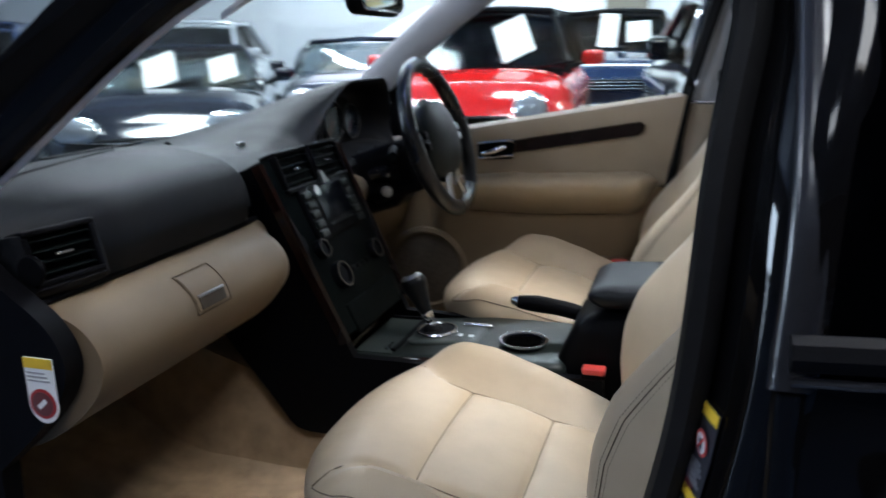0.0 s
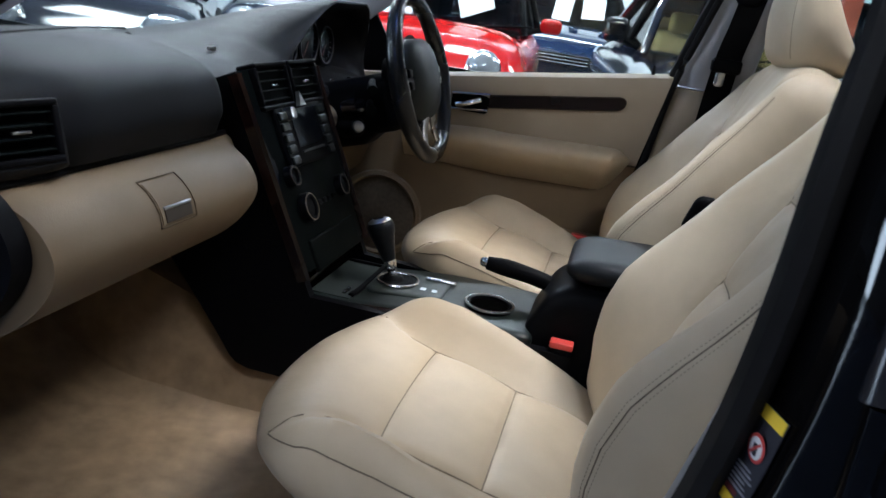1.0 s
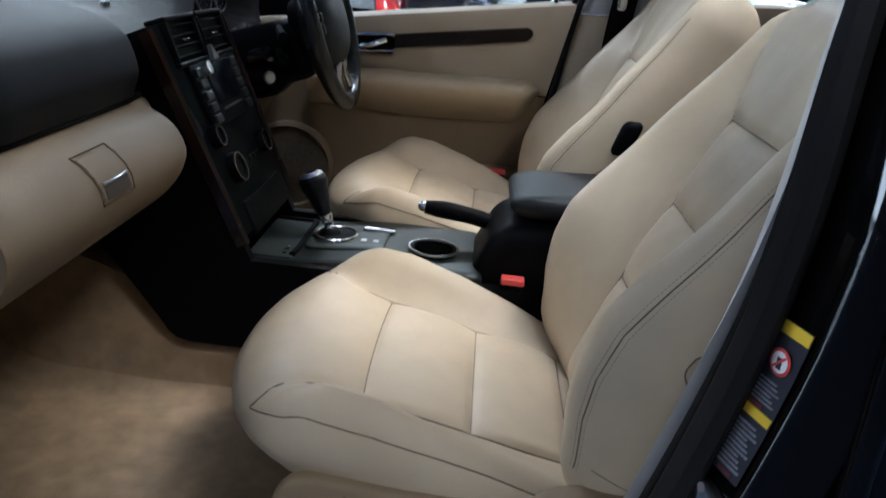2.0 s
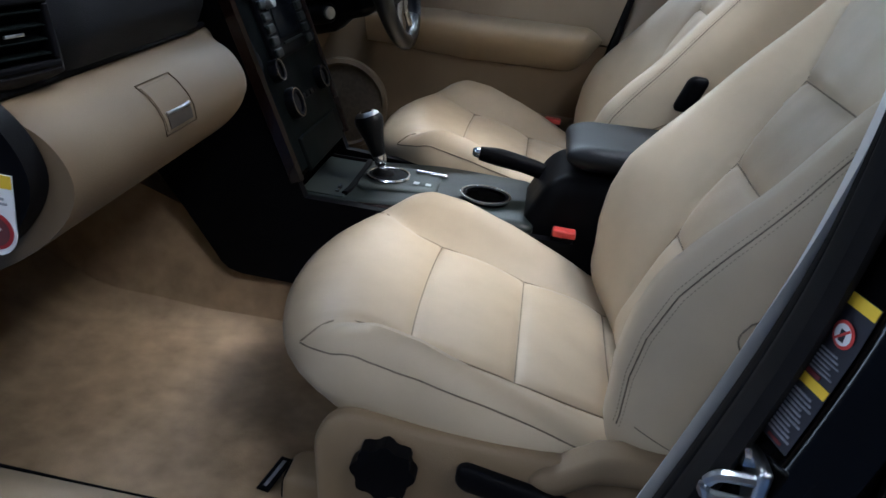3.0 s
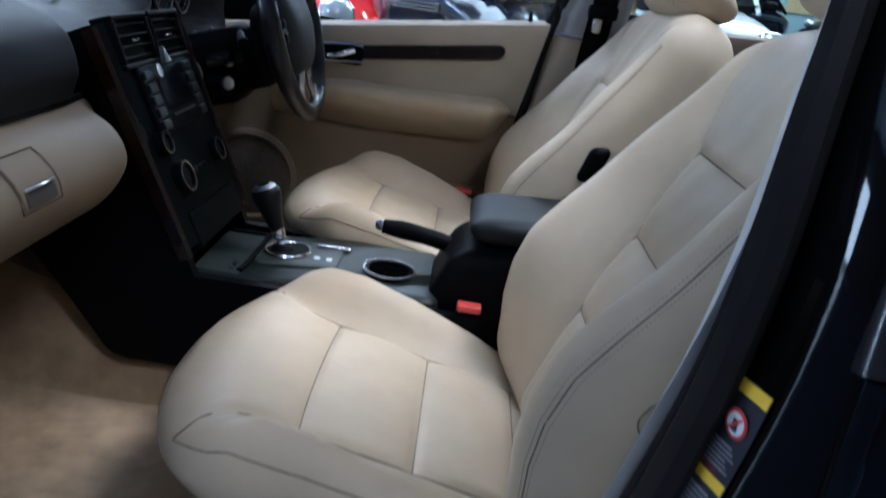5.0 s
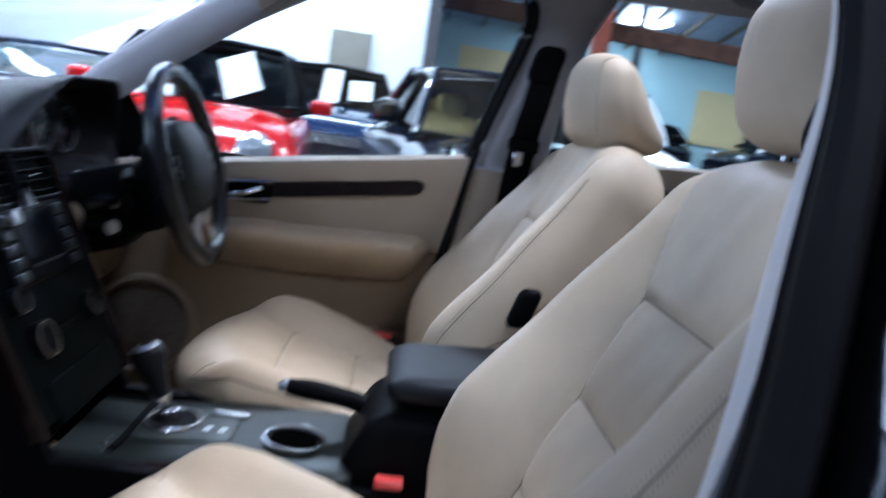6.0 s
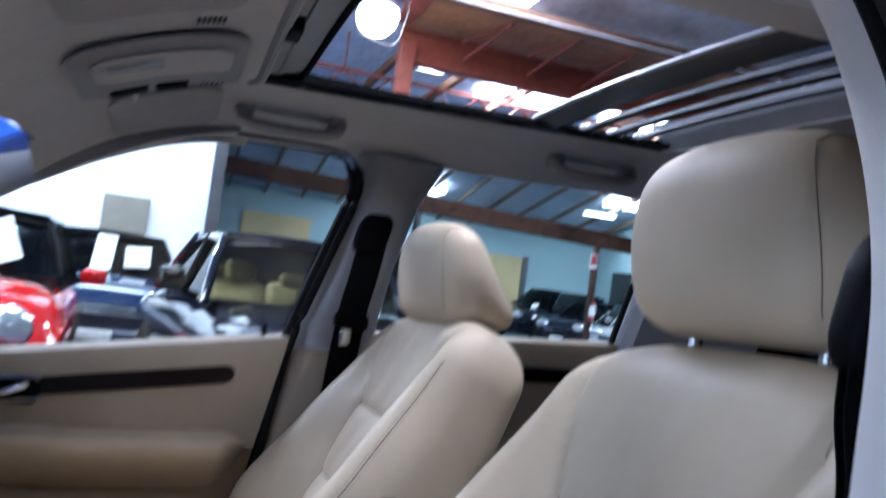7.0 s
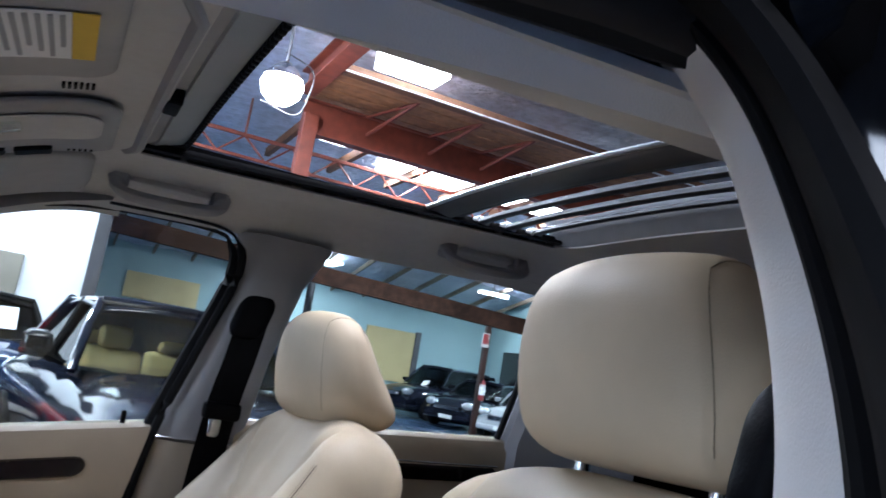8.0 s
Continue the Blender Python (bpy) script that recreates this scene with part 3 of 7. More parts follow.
def build_seat():
    seat = thing("front_seat", "beige leather front seat with stitched panels", "car seat", (0.35, YP, 0.40), "front seats")
    near = [s + d for s in CX for d in (-0.010, -0.005, 0, 0.005, 0.010)]
    cush = part("cushion", at_y(soft_box(*CBOX, (30, 54, 8), (near, (), ()), cushion_shape), YP), LEATHER, seat)
    for s in CX:
        part("seam", at_y(tube(on(cushion_shape, [(s, y, 0.66) for y in np.linspace(-0.15, 0.15, 14)], (0, 0, 0.0002)), 0.0011, 5), YP), SEAM, cush)
    EDGE_SEAM = mat("edge_seam", (0.19, 0.148, 0.105), 0.8, vary=0.3, scale=400)
    for v in (-1, 1):
        part("seam", at_y(tube(on(cushion_shape, [(x, v * float(seam_y(x)), 0.66) for x in np.linspace(0.006, 0.47, 60)], (0, 0, 0.0006), CBOX), 0.0013, 5), YP), SEAM, cush)
        edge = on(cushion_shape, [(x, v * (0.212 + 0.050 * float(sm(0.004, 0.055, x)) ** 0.6 - 0.010 * float(sm(0.12, 0.44, x))), 0.658 - 0.012 * float(sm(0.03, 0.13, x)) + 0.014 * float(sm(0.12, 0.44, x))) for x in np.linspace(0.006, 0.50, 50)], (0, 0, 0), CBOX)
        part("piping", at_y(tube(edge, 0.0011, 6), YP), EDGE_SEAM, cush, "dark stitched edge seam")
    near = [s + d for s in BH for d in (-0.010, -0.005, 0, 0.005, 0.010)]
    back = part("backrest", at_y(soft_box(*BBOX, (5, 60, 30), ((), (), near), back_shape), YP), LEATHER, seat)
    for s in BH:
        q = float(insert_y(s))
        part("seam", at_y(tube(on(back_shape, [(0, y, s) for y in np.linspace(-q, q, 14)], (-0.0004, 0, 0)), 0.0011, 5), YP), SEAM, back)
    for v in (-1, 1):
        part("seam", at_y(tube(on(back_shape, [(0, v * float(insert_y(h)), h) for h in np.linspace(0.05, 0.625, 60)], (-0.0004, 0, 0.0003)), 0.0013, 5), YP), SEAM, back)
        part("seam", at_y(tube(on(back_shape, [(x, v * 0.265, 0.075 + 0.10 * x) for x in np.linspace(0.0, 0.12, 12)], (0, 0, 0), BBOX), 0.0008, 5), YP), SEAM, back)
        rim = [(x, v * 0.2652, h) for x, h in ((0.118, 0.46), (0.085, 0.385), (0.040, 0.272), (0.034, 0.25), (0.038, 0.228), (0.062, 0.208), (0.11, 0.195))]
        part("side_insert_seam", at_y(tube(smooth_line(on(back_shape, rim, (0, 0, 0), BBOX), 6), 0.0011, 5), YP), EDGE_SEAM, back)
        hs = np.linspace(0.06, 0.61, 221)
        part("piping", at_y(tube(on(back_shape, [(0.0, v * 0.2415, h) for h in hs[::4]], (0, 0, 0), BBOX), 0.0009, 6), YP), EDGE_SEAM, back, "dark stitched edge seam")
        for dx, dy in ((0.0, 0.2370), (0.0, 0.2460)):
            row = on(back_shape, [(dx, v * dy, h) for h in hs], (0, 0, 0), BBOX)
            st = joined(*[tube([row[i], row[i + 1]], 0.0006, 4) for i in range(0, 220, 2)])
            part("stitching", at_y(st, YP), STITCH, back, "fine even stitching")

    def head_shape(P):
        x, y, z = P[:, 0].copy(), P[:, 1].copy(), P[:, 2].copy()
        a = np.abs(y) / 0.14
        x += 0.022 * a ** 2.5 * np.clip(1 - (x + 0.06) / 0.12, 0, 1) + (0.046 - 0.48 * z) * np.clip((x + 0.06) / 0.11, 0, 1)
        y *= 1 - 0.05 * sm(0.06, 0.0, z) - 0.10 * sm(0.07, 0.18, z) + 0.01 * gauss(z - 0.08, 0.06)
        x -= 0.012 * gauss(z - 0.09, 0.08)
        z -= 0.014 * a ** 2 * sm(0.1, 0.2, z)
        y -= 0.0009 * np.sign(y) * gauss(np.abs(P[:, 1]) - 0.128, 0.003)
        t = radians(-4)
        return np.stack([0.764 + x * math.cos(t) + z * math.sin(t), y, 1.197 + z * math.cos(t) - x * math.sin(t)], 1)
    HBOX = ((-0.06, -0.148, -0.007), (0.055, 0.148, 0.177), (0.048, 0.040, 0.042))
    ex = [s * 0.128 + d for s in (-1, 1) for d in (-0.008, -0.004, 0, 0.004, 0.008)]
    head = part("headrest", at_y(soft_box(*HBOX, (8, 22, 14), ((), ex, ()), head_shape), YP), LEATHER, seat)
    for v in (-1, 1):
        loop = [(-0.06, v * 0.128, z) for z in np.linspace(0.02, 0.177, 22)] + [(x, v * 0.128, 0.177) for x in np.linspace(-0.056, 0.04, 16)]
        part("seam", at_y(tube(on(head_shape, loop, (-0.0003, 0, 0), HBOX), 0.0006, 5), YP), STITCH, head)
        part("post", at_y(tube([(0.750, v * 0.085, 1.10), (0.764, v * 0.085, 1.16), (0.770, v * 0.085, 1.24)], 0.0078, 10), YP), CHROME, head, "bright steel headrest post")
        part("guide", at_y(soft_box((0.750, v * 0.085 - 0.014, 1.158), (0.780, v * 0.085 + 0.014, 1.172), 0.006, (2, 2, 2)), YP), BLACK, back, "black plastic post guide")
    # plastic side cover on the door's side, with knob and levers
    def skirt(P):
        x, y, z = P[:, 0].copy(), P[:, 1], P[:, 2] + 0.042 * np.clip((P[:, 2] - 0.41) / 0.15, 0, 1)
        t = np.clip((z - 0.41) / 0.15, 0, 1)
        z += t * (0.035 * sm(0.40, 0.56, x) - 0.010 * sm(0.10, 0.3, x))
        x += 0.02 * (1 - t) * (1 - sm(0.1, 0.2, x))
        return np.stack([x, y, z], 1)
    cover = part("side_cover", at_y(soft_box((0.10, -0.278, 0.405), (0.60, -0.238, 0.565), (0.05, 0.014, 0.05), (12, 3, 5), deform=skirt), YP), BEIGE, seat, "beige plastic side cover")
    knob = []
    for k in range(40):
        w = 2 * math.pi * k / 40
        r = 0.036 + 0.003 * math.cos(8 * w)
        knob.append((0.192 + r * math.cos(w), -0.279, 0.556 + r * math.sin(w)))
    part("adjuster_knob", at_y(plate(knob, (0, -0.022, 0)), YP), BLACK, cover, "black lobed adjuster knob")
    part("lever", at_y(soft_box((0.275, -0.302, 0.534), (0.43, -0.279, 0.568), (0.016, 0.008, 0.014), (6, 2, 3), deform=lambda P: P + np.stack([0 * P[:, 0], 0 * P[:, 0], -0.18 * (P[:, 0] - 0.275) + 0.02], 1)), YP), BLACK, cover, "black height lever")
    part("recliner_cover", at_y(soft_box((0.36, -0.292, 0.560), (0.60, -0.240, 0.598), (0.03, 0.012, 0.02), (10, 3, 3), deform=lambda P: P + np.stack([0 * P[:, 0], 0 * P[:, 0], 0.030 * sm(0.38, 0.44, P[:, 0]) + 0.10 * (P[:, 0] - 0.44)], 1)), YP), BEIGE, seat, "pale plastic recliner cover")
    rail = part("rail_cover", at_y(soft_box((0.055, -0.235, 0.405), (0.20, -0.165, 0.462), (0.03, 0.014, 0.018), (4, 3, 3)), YP), BEIGE, seat, "beige seat rail end cover")
    part("opening", at_y(soft_box((0.0525, -0.225, 0.412), (0.060, -0.176, 0.450), (0.002, 0.012, 0.012), (2, 3, 3)), YP), BLACK, rail, "dark opening in the rail cover")
    part("base_frame", at_y(soft_box((0.12, -0.20, 0.40), (0.56, 0.22, 0.51), 0.02, (4, 4, 3)), YP), BLACK, seat, "dark seat rails and frame")
    bk = part("buckle", at_y(soft_box((0.355, 0.238, 0.55), (0.395, 0.262, 0.672), (0.008, 0.006, 0.008), (3, 2, 4), deform=lambda P: P + np.stack([0.1 * (P[:, 2] - 0.6), 0 * P[:, 0], 0 * P[:, 0]], 1)), YP), BLACK, seat, "black belt buckle")
    part("release_button", at_y(soft_box((0.362, 0.234, 0.664), (0.402, 0.258, 0.676), 0.003, (2, 2, 2)), YP), RED, bk, "red belt release button")
    return seat


seat_p = build_seat()
seat_d = copy_thing(seat_p, pose(0.325, YD, 0.40))
for o in seat_d.children:
    if o.name.startswith("headrest"):
        o.location = (-0.015, 0, -0.031)      # pushed lower than the other one
for o in seat_d.children:
    if o.name.startswith("cushion"):
        o.location = (0, 0, 0.030)           # wound up a little
BASE[seat_d] = Vector((0.325, YD, 0.40))
part("recline_knob", soft_box((0.556, 0.088, 0.858), (0.594, 0.114, 0.925), (0.012, 0.010, 0.014), (3, 3, 4), deform=lambda P: P + np.stack([0.3 * (P[:, 2] - 0.9), 0 * P[:, 0], 0 * P[:, 0]], 1)), BLACK, seat_d, "black folding handle on the side")
# ---------- dashboard ----------
dash = thing("dashboard", "dark padded dashboard with beige lower panel and air vents", "dashboard", (-0.40, 0.0, 0.55))


def dash_profile(y):
    """Section of the top pad: (x, z) from the screen to the rear edge and under it; arched over the dials."""
    pas = 1 - float(sm(-0.245, -0.175, y))                       # passenger's bulge
    cen = float(gauss(y + 0.01, 0.12))
    end = float(sm(0.56, 0.74, abs(y)))
    clu = float(sm(0.10, 0.31, y)) * (1 - float(sm(0.50, 0.68, y)))
    zt = 1.034 + 0.028 * pas - 0.02 * end + 0.03 * float(sm(0.0, 0.15, y)) * (1 - end)
    xr = -0.250 - 0.012 * cen + 0.036 * pas * (1 - end) - 0.05 * end
    a = [(-0.92, 0.985), (-0.80, 1.005), (-0.62, 1.03), (-0.48, zt), (-0.36, zt + 0.004 - 0.008 * cen), (xr - 0.055, zt - 0.012), (xr - 0.022, zt - 0.028),
         (xr - 0.006, zt - 0.050), (xr + 0.004, zt - 0.085), (xr, 0.955), (xr - 0.006, 0.935)]
    b = [(-0.92, 0.985), (-0.78, 1.015), (-0.60, 1.06), (-0.44, 1.112), (-0.33, 1.143), (-0.256, 1.158), (-0.254, 1.148), (-0.345, 1.115), (-0.350, 0.998), (-0.25, 0.972), (-0.245, 0.935)]
    return [(p[0] + (q[0] - p[0]) * clu, p[1] + (q[1] - p[1]) * clu) for p, q in zip(a, b)]


secs = []
for y in sorted(list(np.linspace(-0.72, 0.72, 61)) + list(np.linspace(0.10, 0.31, 16)) + list(np.linspace(-0.25, -0.17, 12))):
    pr = dash_profile(y)
    top = smooth_line([(a, y, b) for a, b in pr], 3)
    secs.append(top + [Vector((a, y, b)) for a, b in ((-0.30, 0.915), (-0.55, 0.90), (-0.92, 0.90))])
part("top_pad", loft(secs), DASH, dash, "dark grained top pad with arched instrument hood")
part("sun_sensor", lathe([(0.007, 0), (0.006, 0.005), (0, 0.007)], pose(-0.56, 0.02, 1.036), 12), BLACK, dash)
part("lock_lamp", box((-0.385, 0.01, 1.036), (-0.378, 0.035, 1.043), 0.001), SATIN, dash)
part("defrost_slot", joined(*[box((-0.70, y0, 1.0215 + 0.008), (-0.685, y1, 1.028 + 0.005), 0.002) for y0, y1 in ((-0.60, -0.24), (-0.2, 0.2), (0.25, 0.6))]), BLACK, dash, "narrow black defrost slot")



def pad_point(x, y):
    """A place on the top pad."""
    L = smooth_line([(a, y, b) for a, b in dash_profile(y)[:6]], 4)
    return Vector((x, y, float(np.interp(x, [p.x for p in L], [p.z for p in L]))))


part("pad_slot", tube([pad_point(-0.36 - 0.24 * (y + 0.60), y) + Vector((0, 0, 0.0006)) for y in np.linspace(-0.66, -0.30, 20)], 0.0022, 6), BLACK, dash, "fine black slot in the top pad")

# beige lower panel with the glovebox
def glove_prof(y):
    e = float(sm(-0.60, -0.70, y)) * 0.0 + float(sm(-0.25, -0.175, y))
    b = 1 - 0.75 * e ** 2
    return [(-0.245, 0.925), (-0.185 - 0.045 * e, 0.918), (-0.150 - 0.07 * e, 0.895), (-0.135 - 0.08 * e, 0.86), (-0.150 - 0.07 * e, 0.82 + 0.03 * e),
            (-0.195 - 0.04 * e, 0.775 + 0.06 * e), (-0.27, 0.735 + 0.09 * e), (-0.40, 0.71 + 0.1 * e), (-0.40, 0.925)]


secs = []
for y in np.linspace(-0.715, -0.165, 24):
    pr = glove_prof(y)
    secs.append(smooth_line([(a, y, b) for a, b in pr[:8]], 4) + [Vector((pr[8][0], y, pr[8][1]))])
lower = part("lower_panel", loft(secs), BEIGE, dash, "beige glovebox panel")


def glove_at(y, t):
    L = smooth_line([(a, y, b) for a, b in glove_prof(y)[:8]], 8)
    return L[int(t * (len(L) - 1))]


gap = [[glove_at(y, t) + Vector((0.0016, 0, 0.0011)) for t in np.linspace(0.185, 0.435, 5)] for y in np.linspace(-0.5195, -0.4355, 4)]
loop = [g[0] for g in gap] + gap[-1][1:] + [g[-1] for g in gap[::-1]][1:] + gap[0][1:-1][::-1]
part("latch_gap", tube([p + Vector((-0.0004, 0, -0.0003)) for p in loop], 0.0010, 5, True), mat("latch_shadow_gap", (0.11, 0.078, 0.047), 0.8, spec=0.1), lower, "narrow gap round the latch")
latch = [[glove_at(y, t) + Vector((0.0012, 0, 0.0009)) for t in np.linspace(0.20, 0.42, 5)] for y in np.linspace(-0.515, -0.44, 4)]
part("latch", sheet(latch, 0.004, (-0.9, 0, -0.4)), BEIGE, lower, "square beige glovebox latch")
# flat dark sheet stands in for the shade of the finger recess
lowerl = [[glove_at(y, t) + Vector((0.0022, 0, 0.0016)) for t in np.linspace(0.352, 0.412, 3)] for y in np.linspace(-0.508, -0.447, 4)]
part("latch_grip", sheet(lowerl, 0.002, (-0.9, 0, -0.4)), mat("latch_recess_shade", (0.050, 0.036, 0.023), 0.6, vary=0.2), lower, "shaded latch finger grip")
# beige plastic lip; its bright highlight is put in as satin metal
lip = [glove_at(-0.508 + 0.061 * u, 0.35) + Vector((0.002 + 0.006 * math.sin(math.pi * u), 0, 0.0015 + 0.003 * math.sin(math.pi * u))) for u in np.linspace(0, 1, 9)]
part("latch_lip", tube(lip, 0.0022, 8), SATIN, lower, "curved latch lip, highlight put in as satin metal")
part("panel_gap", tube([glove_at(y, 0.03) + Vector((0.006, 0, 0.004)) for y in np.linspace(-0.71, -0.18, 20)], 0.005, 6), BLACK, dash, "dark gap under the pad")
# end cap by the door, with its sticker
cap = [(-0.95, -0.722, 0.45), (-0.30, -0.722, 0.45)] + smooth_line([(-0.28, -0.722, 0.72), (-0.208, -0.722, 0.785), (-0.170, -0.722, 0.830), (-0.156, -0.722, 0.875), (-0.178, -0.722, 0.920), (-0.23, -0.722, 0.96), (-0.28, -0.722, 1.0)], 5) + [(-0.5, -0.722, 1.02), (-0.95, -0.722, 0.98)]
part("end_cap", plate(cap, (0, -0.03, 0)), BLACK, dash, "black dashboard end cap")
st = thing("airbag_sticker", "white airbag sticker with yellow band on end cap", "sticker", (-0.19, -0.756, 0.81))
foot = [(-0.193 + 0.0215 * math.cos(a), -0.7545, 0.824 + 0.0255 * math.sin(a)) for a in np.linspace(0.15, -math.pi - 0.15, 22)]
part("backing", plate([(-0.214, -0.7545, 0.882)] + [(-0.172, -0.7545, 0.882)] + foot, (0, 0.002, 0)), WHITE, st, smooth=False)
part("band", box((-0.214, -0.7555, 0.869), (-0.172, -0.7545, 0.882), 0.0004), YELLOW, st)
for k in range(3):
    part("text_bar", box((-0.211, -0.7555, 0.852 + 0.005 * k), (-0.178 - 0.003 * k, -0.7546, 0.8545 + 0.005 * k), 0.0003), GREYPRINT, st)
rm = Matrix.Translation((-0.193, -0.7546, 0.824)) @ Matrix.Rotation(radians(90), 4, 'X')
part("ring", lathe([(0.0192, 0), (0.0192, 0.0008), (0, 0.0008)], rm), mat("dark_red_print", (0.35, 0.02, 0.02), 0.6), st)
part("disc", lathe([(0.0155, 0.0009), (0.0155, 0.0014), (0, 0.0014)], rm), mat("dull_red_print", (0.12, 0.03, 0.03), 0.6), st)
part("pictogram", moved(box((-0.008, -0.003, 0.0015), (0.008, 0.003, 0.002), 0.0003), rm @ Matrix.Rotation(radians(40), 4, 'Z')), WHITE, st)


def air_vent(name, m, w, h, nsl, parent, label):
    """A vent facing +x in its own frame, centred."""
    v = part(name, moved(joined(box((-0.03, -w / 2 - 0.008, h / 2), (0.006, w / 2 + 0.008, h / 2 + 0.008), 0.003), box((-0.03, -w / 2 - 0.008, -h / 2 - 0.008), (0.006, w / 2 + 0.008, -h / 2), 0.003),
                                box((-0.03, -w / 2 - 0.008, -h / 2), (0.006, -w / 2, h / 2), 0.003), box((-0.03, w / 2, -h / 2), (0.006, w / 2 + 0.008, h / 2), 0.003),
                                box((-0.032, -w / 2, -h / 2), (-0.028, w / 2, h / 2), 0.001)), m), BLACK, parent, label)
    for k in range(nsl):
        z = -h / 2 + h * (k + 0.5) / nsl
        part("slat", moved(box((-0.016, -w / 2 + 0.001, -0.0012), (0.003, w / 2 - 0.001, 0.0012), 0.001), m @ Matrix.Translation((0, 0, z)) @ Matrix.Rotation(radians(12), 4, 'Y')), FASCIA, v)
    part("tab", moved(soft_box((0.001, -0.012, -0.0016), (0.005, 0.012, 0.0016), 0.0008, (2, 2, 2)), m), SATIN, v, "bright vent slider")
    return v


air_vent("side_vent", pose(-0.228, -0.655, 0.984, 0, -14, -10), 0.088, 0.056, 4, dash, "black slatted air vent")
bez = pose(-0.229, -0.655, 0.981, 0, -14, -10)
outer = smooth_line([(0, -0.066, 0.036), (0, 0.050, 0.040), (0, 0.062, 0.030), (0, 0.066, -0.030), (0, 0.052, -0.046), (0, -0.050, -0.050), (0, -0.064, -0.038), (0, -0.066, 0.036)], 4)[:-1]
inner = [Vector((0, max(-0.049, min(0.049, p.y)), max(-0.033, min(0.033, p.z)))) for p in outer]
rings = [[bez @ (a.lerp(b, t) + Vector((x, 0, 0))) for a, b in zip(outer, inner)] for x, t in ((-0.040, 0.0), (-0.012, 0.08), (0.001, 0.40), (0.005, 0.80), (0.004, 0.97), (-0.030, 0.99))]
k = len(outer)
faces = [(i * k + a, i * k + (a + 1) % k, (i + 1) * k + (a + 1) % k, (i + 1) * k + a) for i in range(len(rings) - 1) for a in range(k)]
part("vent_surround", bm_of([p for r in rings for p in r], faces), DASH, dash, "smooth dark vent surround")
part("vent_wheel", lathe([(0.018, -0.004), (0.020, 0), (0.018, 0.004)], pose(-0.224, -0.712, 0.975, 90, 0, 0), 20), BLACK, dash, "ribbed vent wheel")

# instrument binnacle before the driver
part("dial_panel", plate([(-0.338, 0.225, 0.995), (-0.338, 0.545, 0.995), (-0.340, 0.535, 1.06), (-0.336, 0.47, 1.108), (-0.334, 0.37, 1.116), (-0.336, 0.29, 1.108), (-0.340, 0.235, 1.06)], (-0.006, 0, 0)), BLACK, dash, "black instrument panel")
for cy, cz, r in ((0.268, 1.045, 0.036), (0.372, 1.055, 0.052), (0.482, 1.047, 0.044)):
    gm = pose(-0.337, cy, cz, 0, 86, 0)
    g = part("gauge", lathe([(r, 0), (r, 0.006), (r - 0.004, 0.008), (r - 0.005, 0.003), (0, 0.003)], gm, 32), LCD, dash, "round dark gauge")
    part("gauge_ring", lathe([(r + 0.001, 0.004), (r + 0.001, 0.009), (r - 0.0022, 0.009), (r - 0.0022, 0.004)], gm, 32), DIMPRINT, g)
    for k in range(14):
        w = radians(-40 + 260 * k / 13)
        part("tick", moved(box((r - 0.013, -0.0007, 0.0032), (r - 0.006, 0.0007, 0.0040), 0.0002), gm @ Matrix.Rotation(w, 4, 'Z')), DIMPRINT, g)
    part("needle", moved(box((-0.004, -0.0009, 0.0045), (r - 0.012, 0.0009, 0.0058), 0.0003), gm @ Matrix.Rotation(radians(-40), 4, 'Z')), DIMRED, g)
for k in range(3):
    part("trip_button", lathe([(0.005, 0), (0.004, 0.008), (0, 0.008)], pose(-0.262, 0.25 + 0.11 * k, 0.978, 0, 70, 0), 12), CHROME, dash)
# knee panel and column shroud
part("knee_panel", soft_box((-0.42, 0.16, 0.70), (-0.20, 0.70, 0.935), (0.05, 0.03, 0.05), (4, 6, 5), deform=lambda P: P + np.stack([-0.35 * (0.935 - P[:, 2]), 0 * P[:, 0], 0 * P[:, 0]], 1)), BEIGE, dash, "beige knee panel")
part("column_shroud", moved(soft_box((-0.16, -0.070, -0.120), (0.085, 0.070, 0.032), 0.035, (6, 5, 5), deform=lambda P: P + np.stack([0 * P[:, 0], 0 * P[:, 0], 0.20 * np.clip(-0.02 - P[:, 2], 0, 1) * (P[:, 0] > 0.0)], 1)), pose(-0.17, 0.37, 0.975, 0, -18, 0)), BLACK, dash, "black steering column shroud")

lock = Vector((0.75, -0.62, 0.22)).normalized().to_track_quat('Z', 'Y').to_matrix().to_4x4()
ign = part("ignition_lock", lathe([(0.024, -0.05), (0.021, -0.004), (0.018, 0.0), (0, 0.0)], Matrix.Translation((-0.154, 0.268, 0.902)) @ lock, 20), BLACK, dash, "black ignition lock housing")
part("lock_face", lathe([(0.0135, 0.0), (0.0125, 0.004), (0.006, 0.005), (0, 0.0045)], Matrix.Translation((-0.154, 0.268, 0.902)) @ lock, 18), SATIN, ign, "bright lock face")
part("rotary_switch", lathe([(0.019, -0.05), (0.017, 0.0), (0.014, 0.006), (0, 0.007)], Matrix.Translation((-0.158, 0.272, 0.948)) @ lock, 18), GLOSS, dash, "glossy black rotary switch")

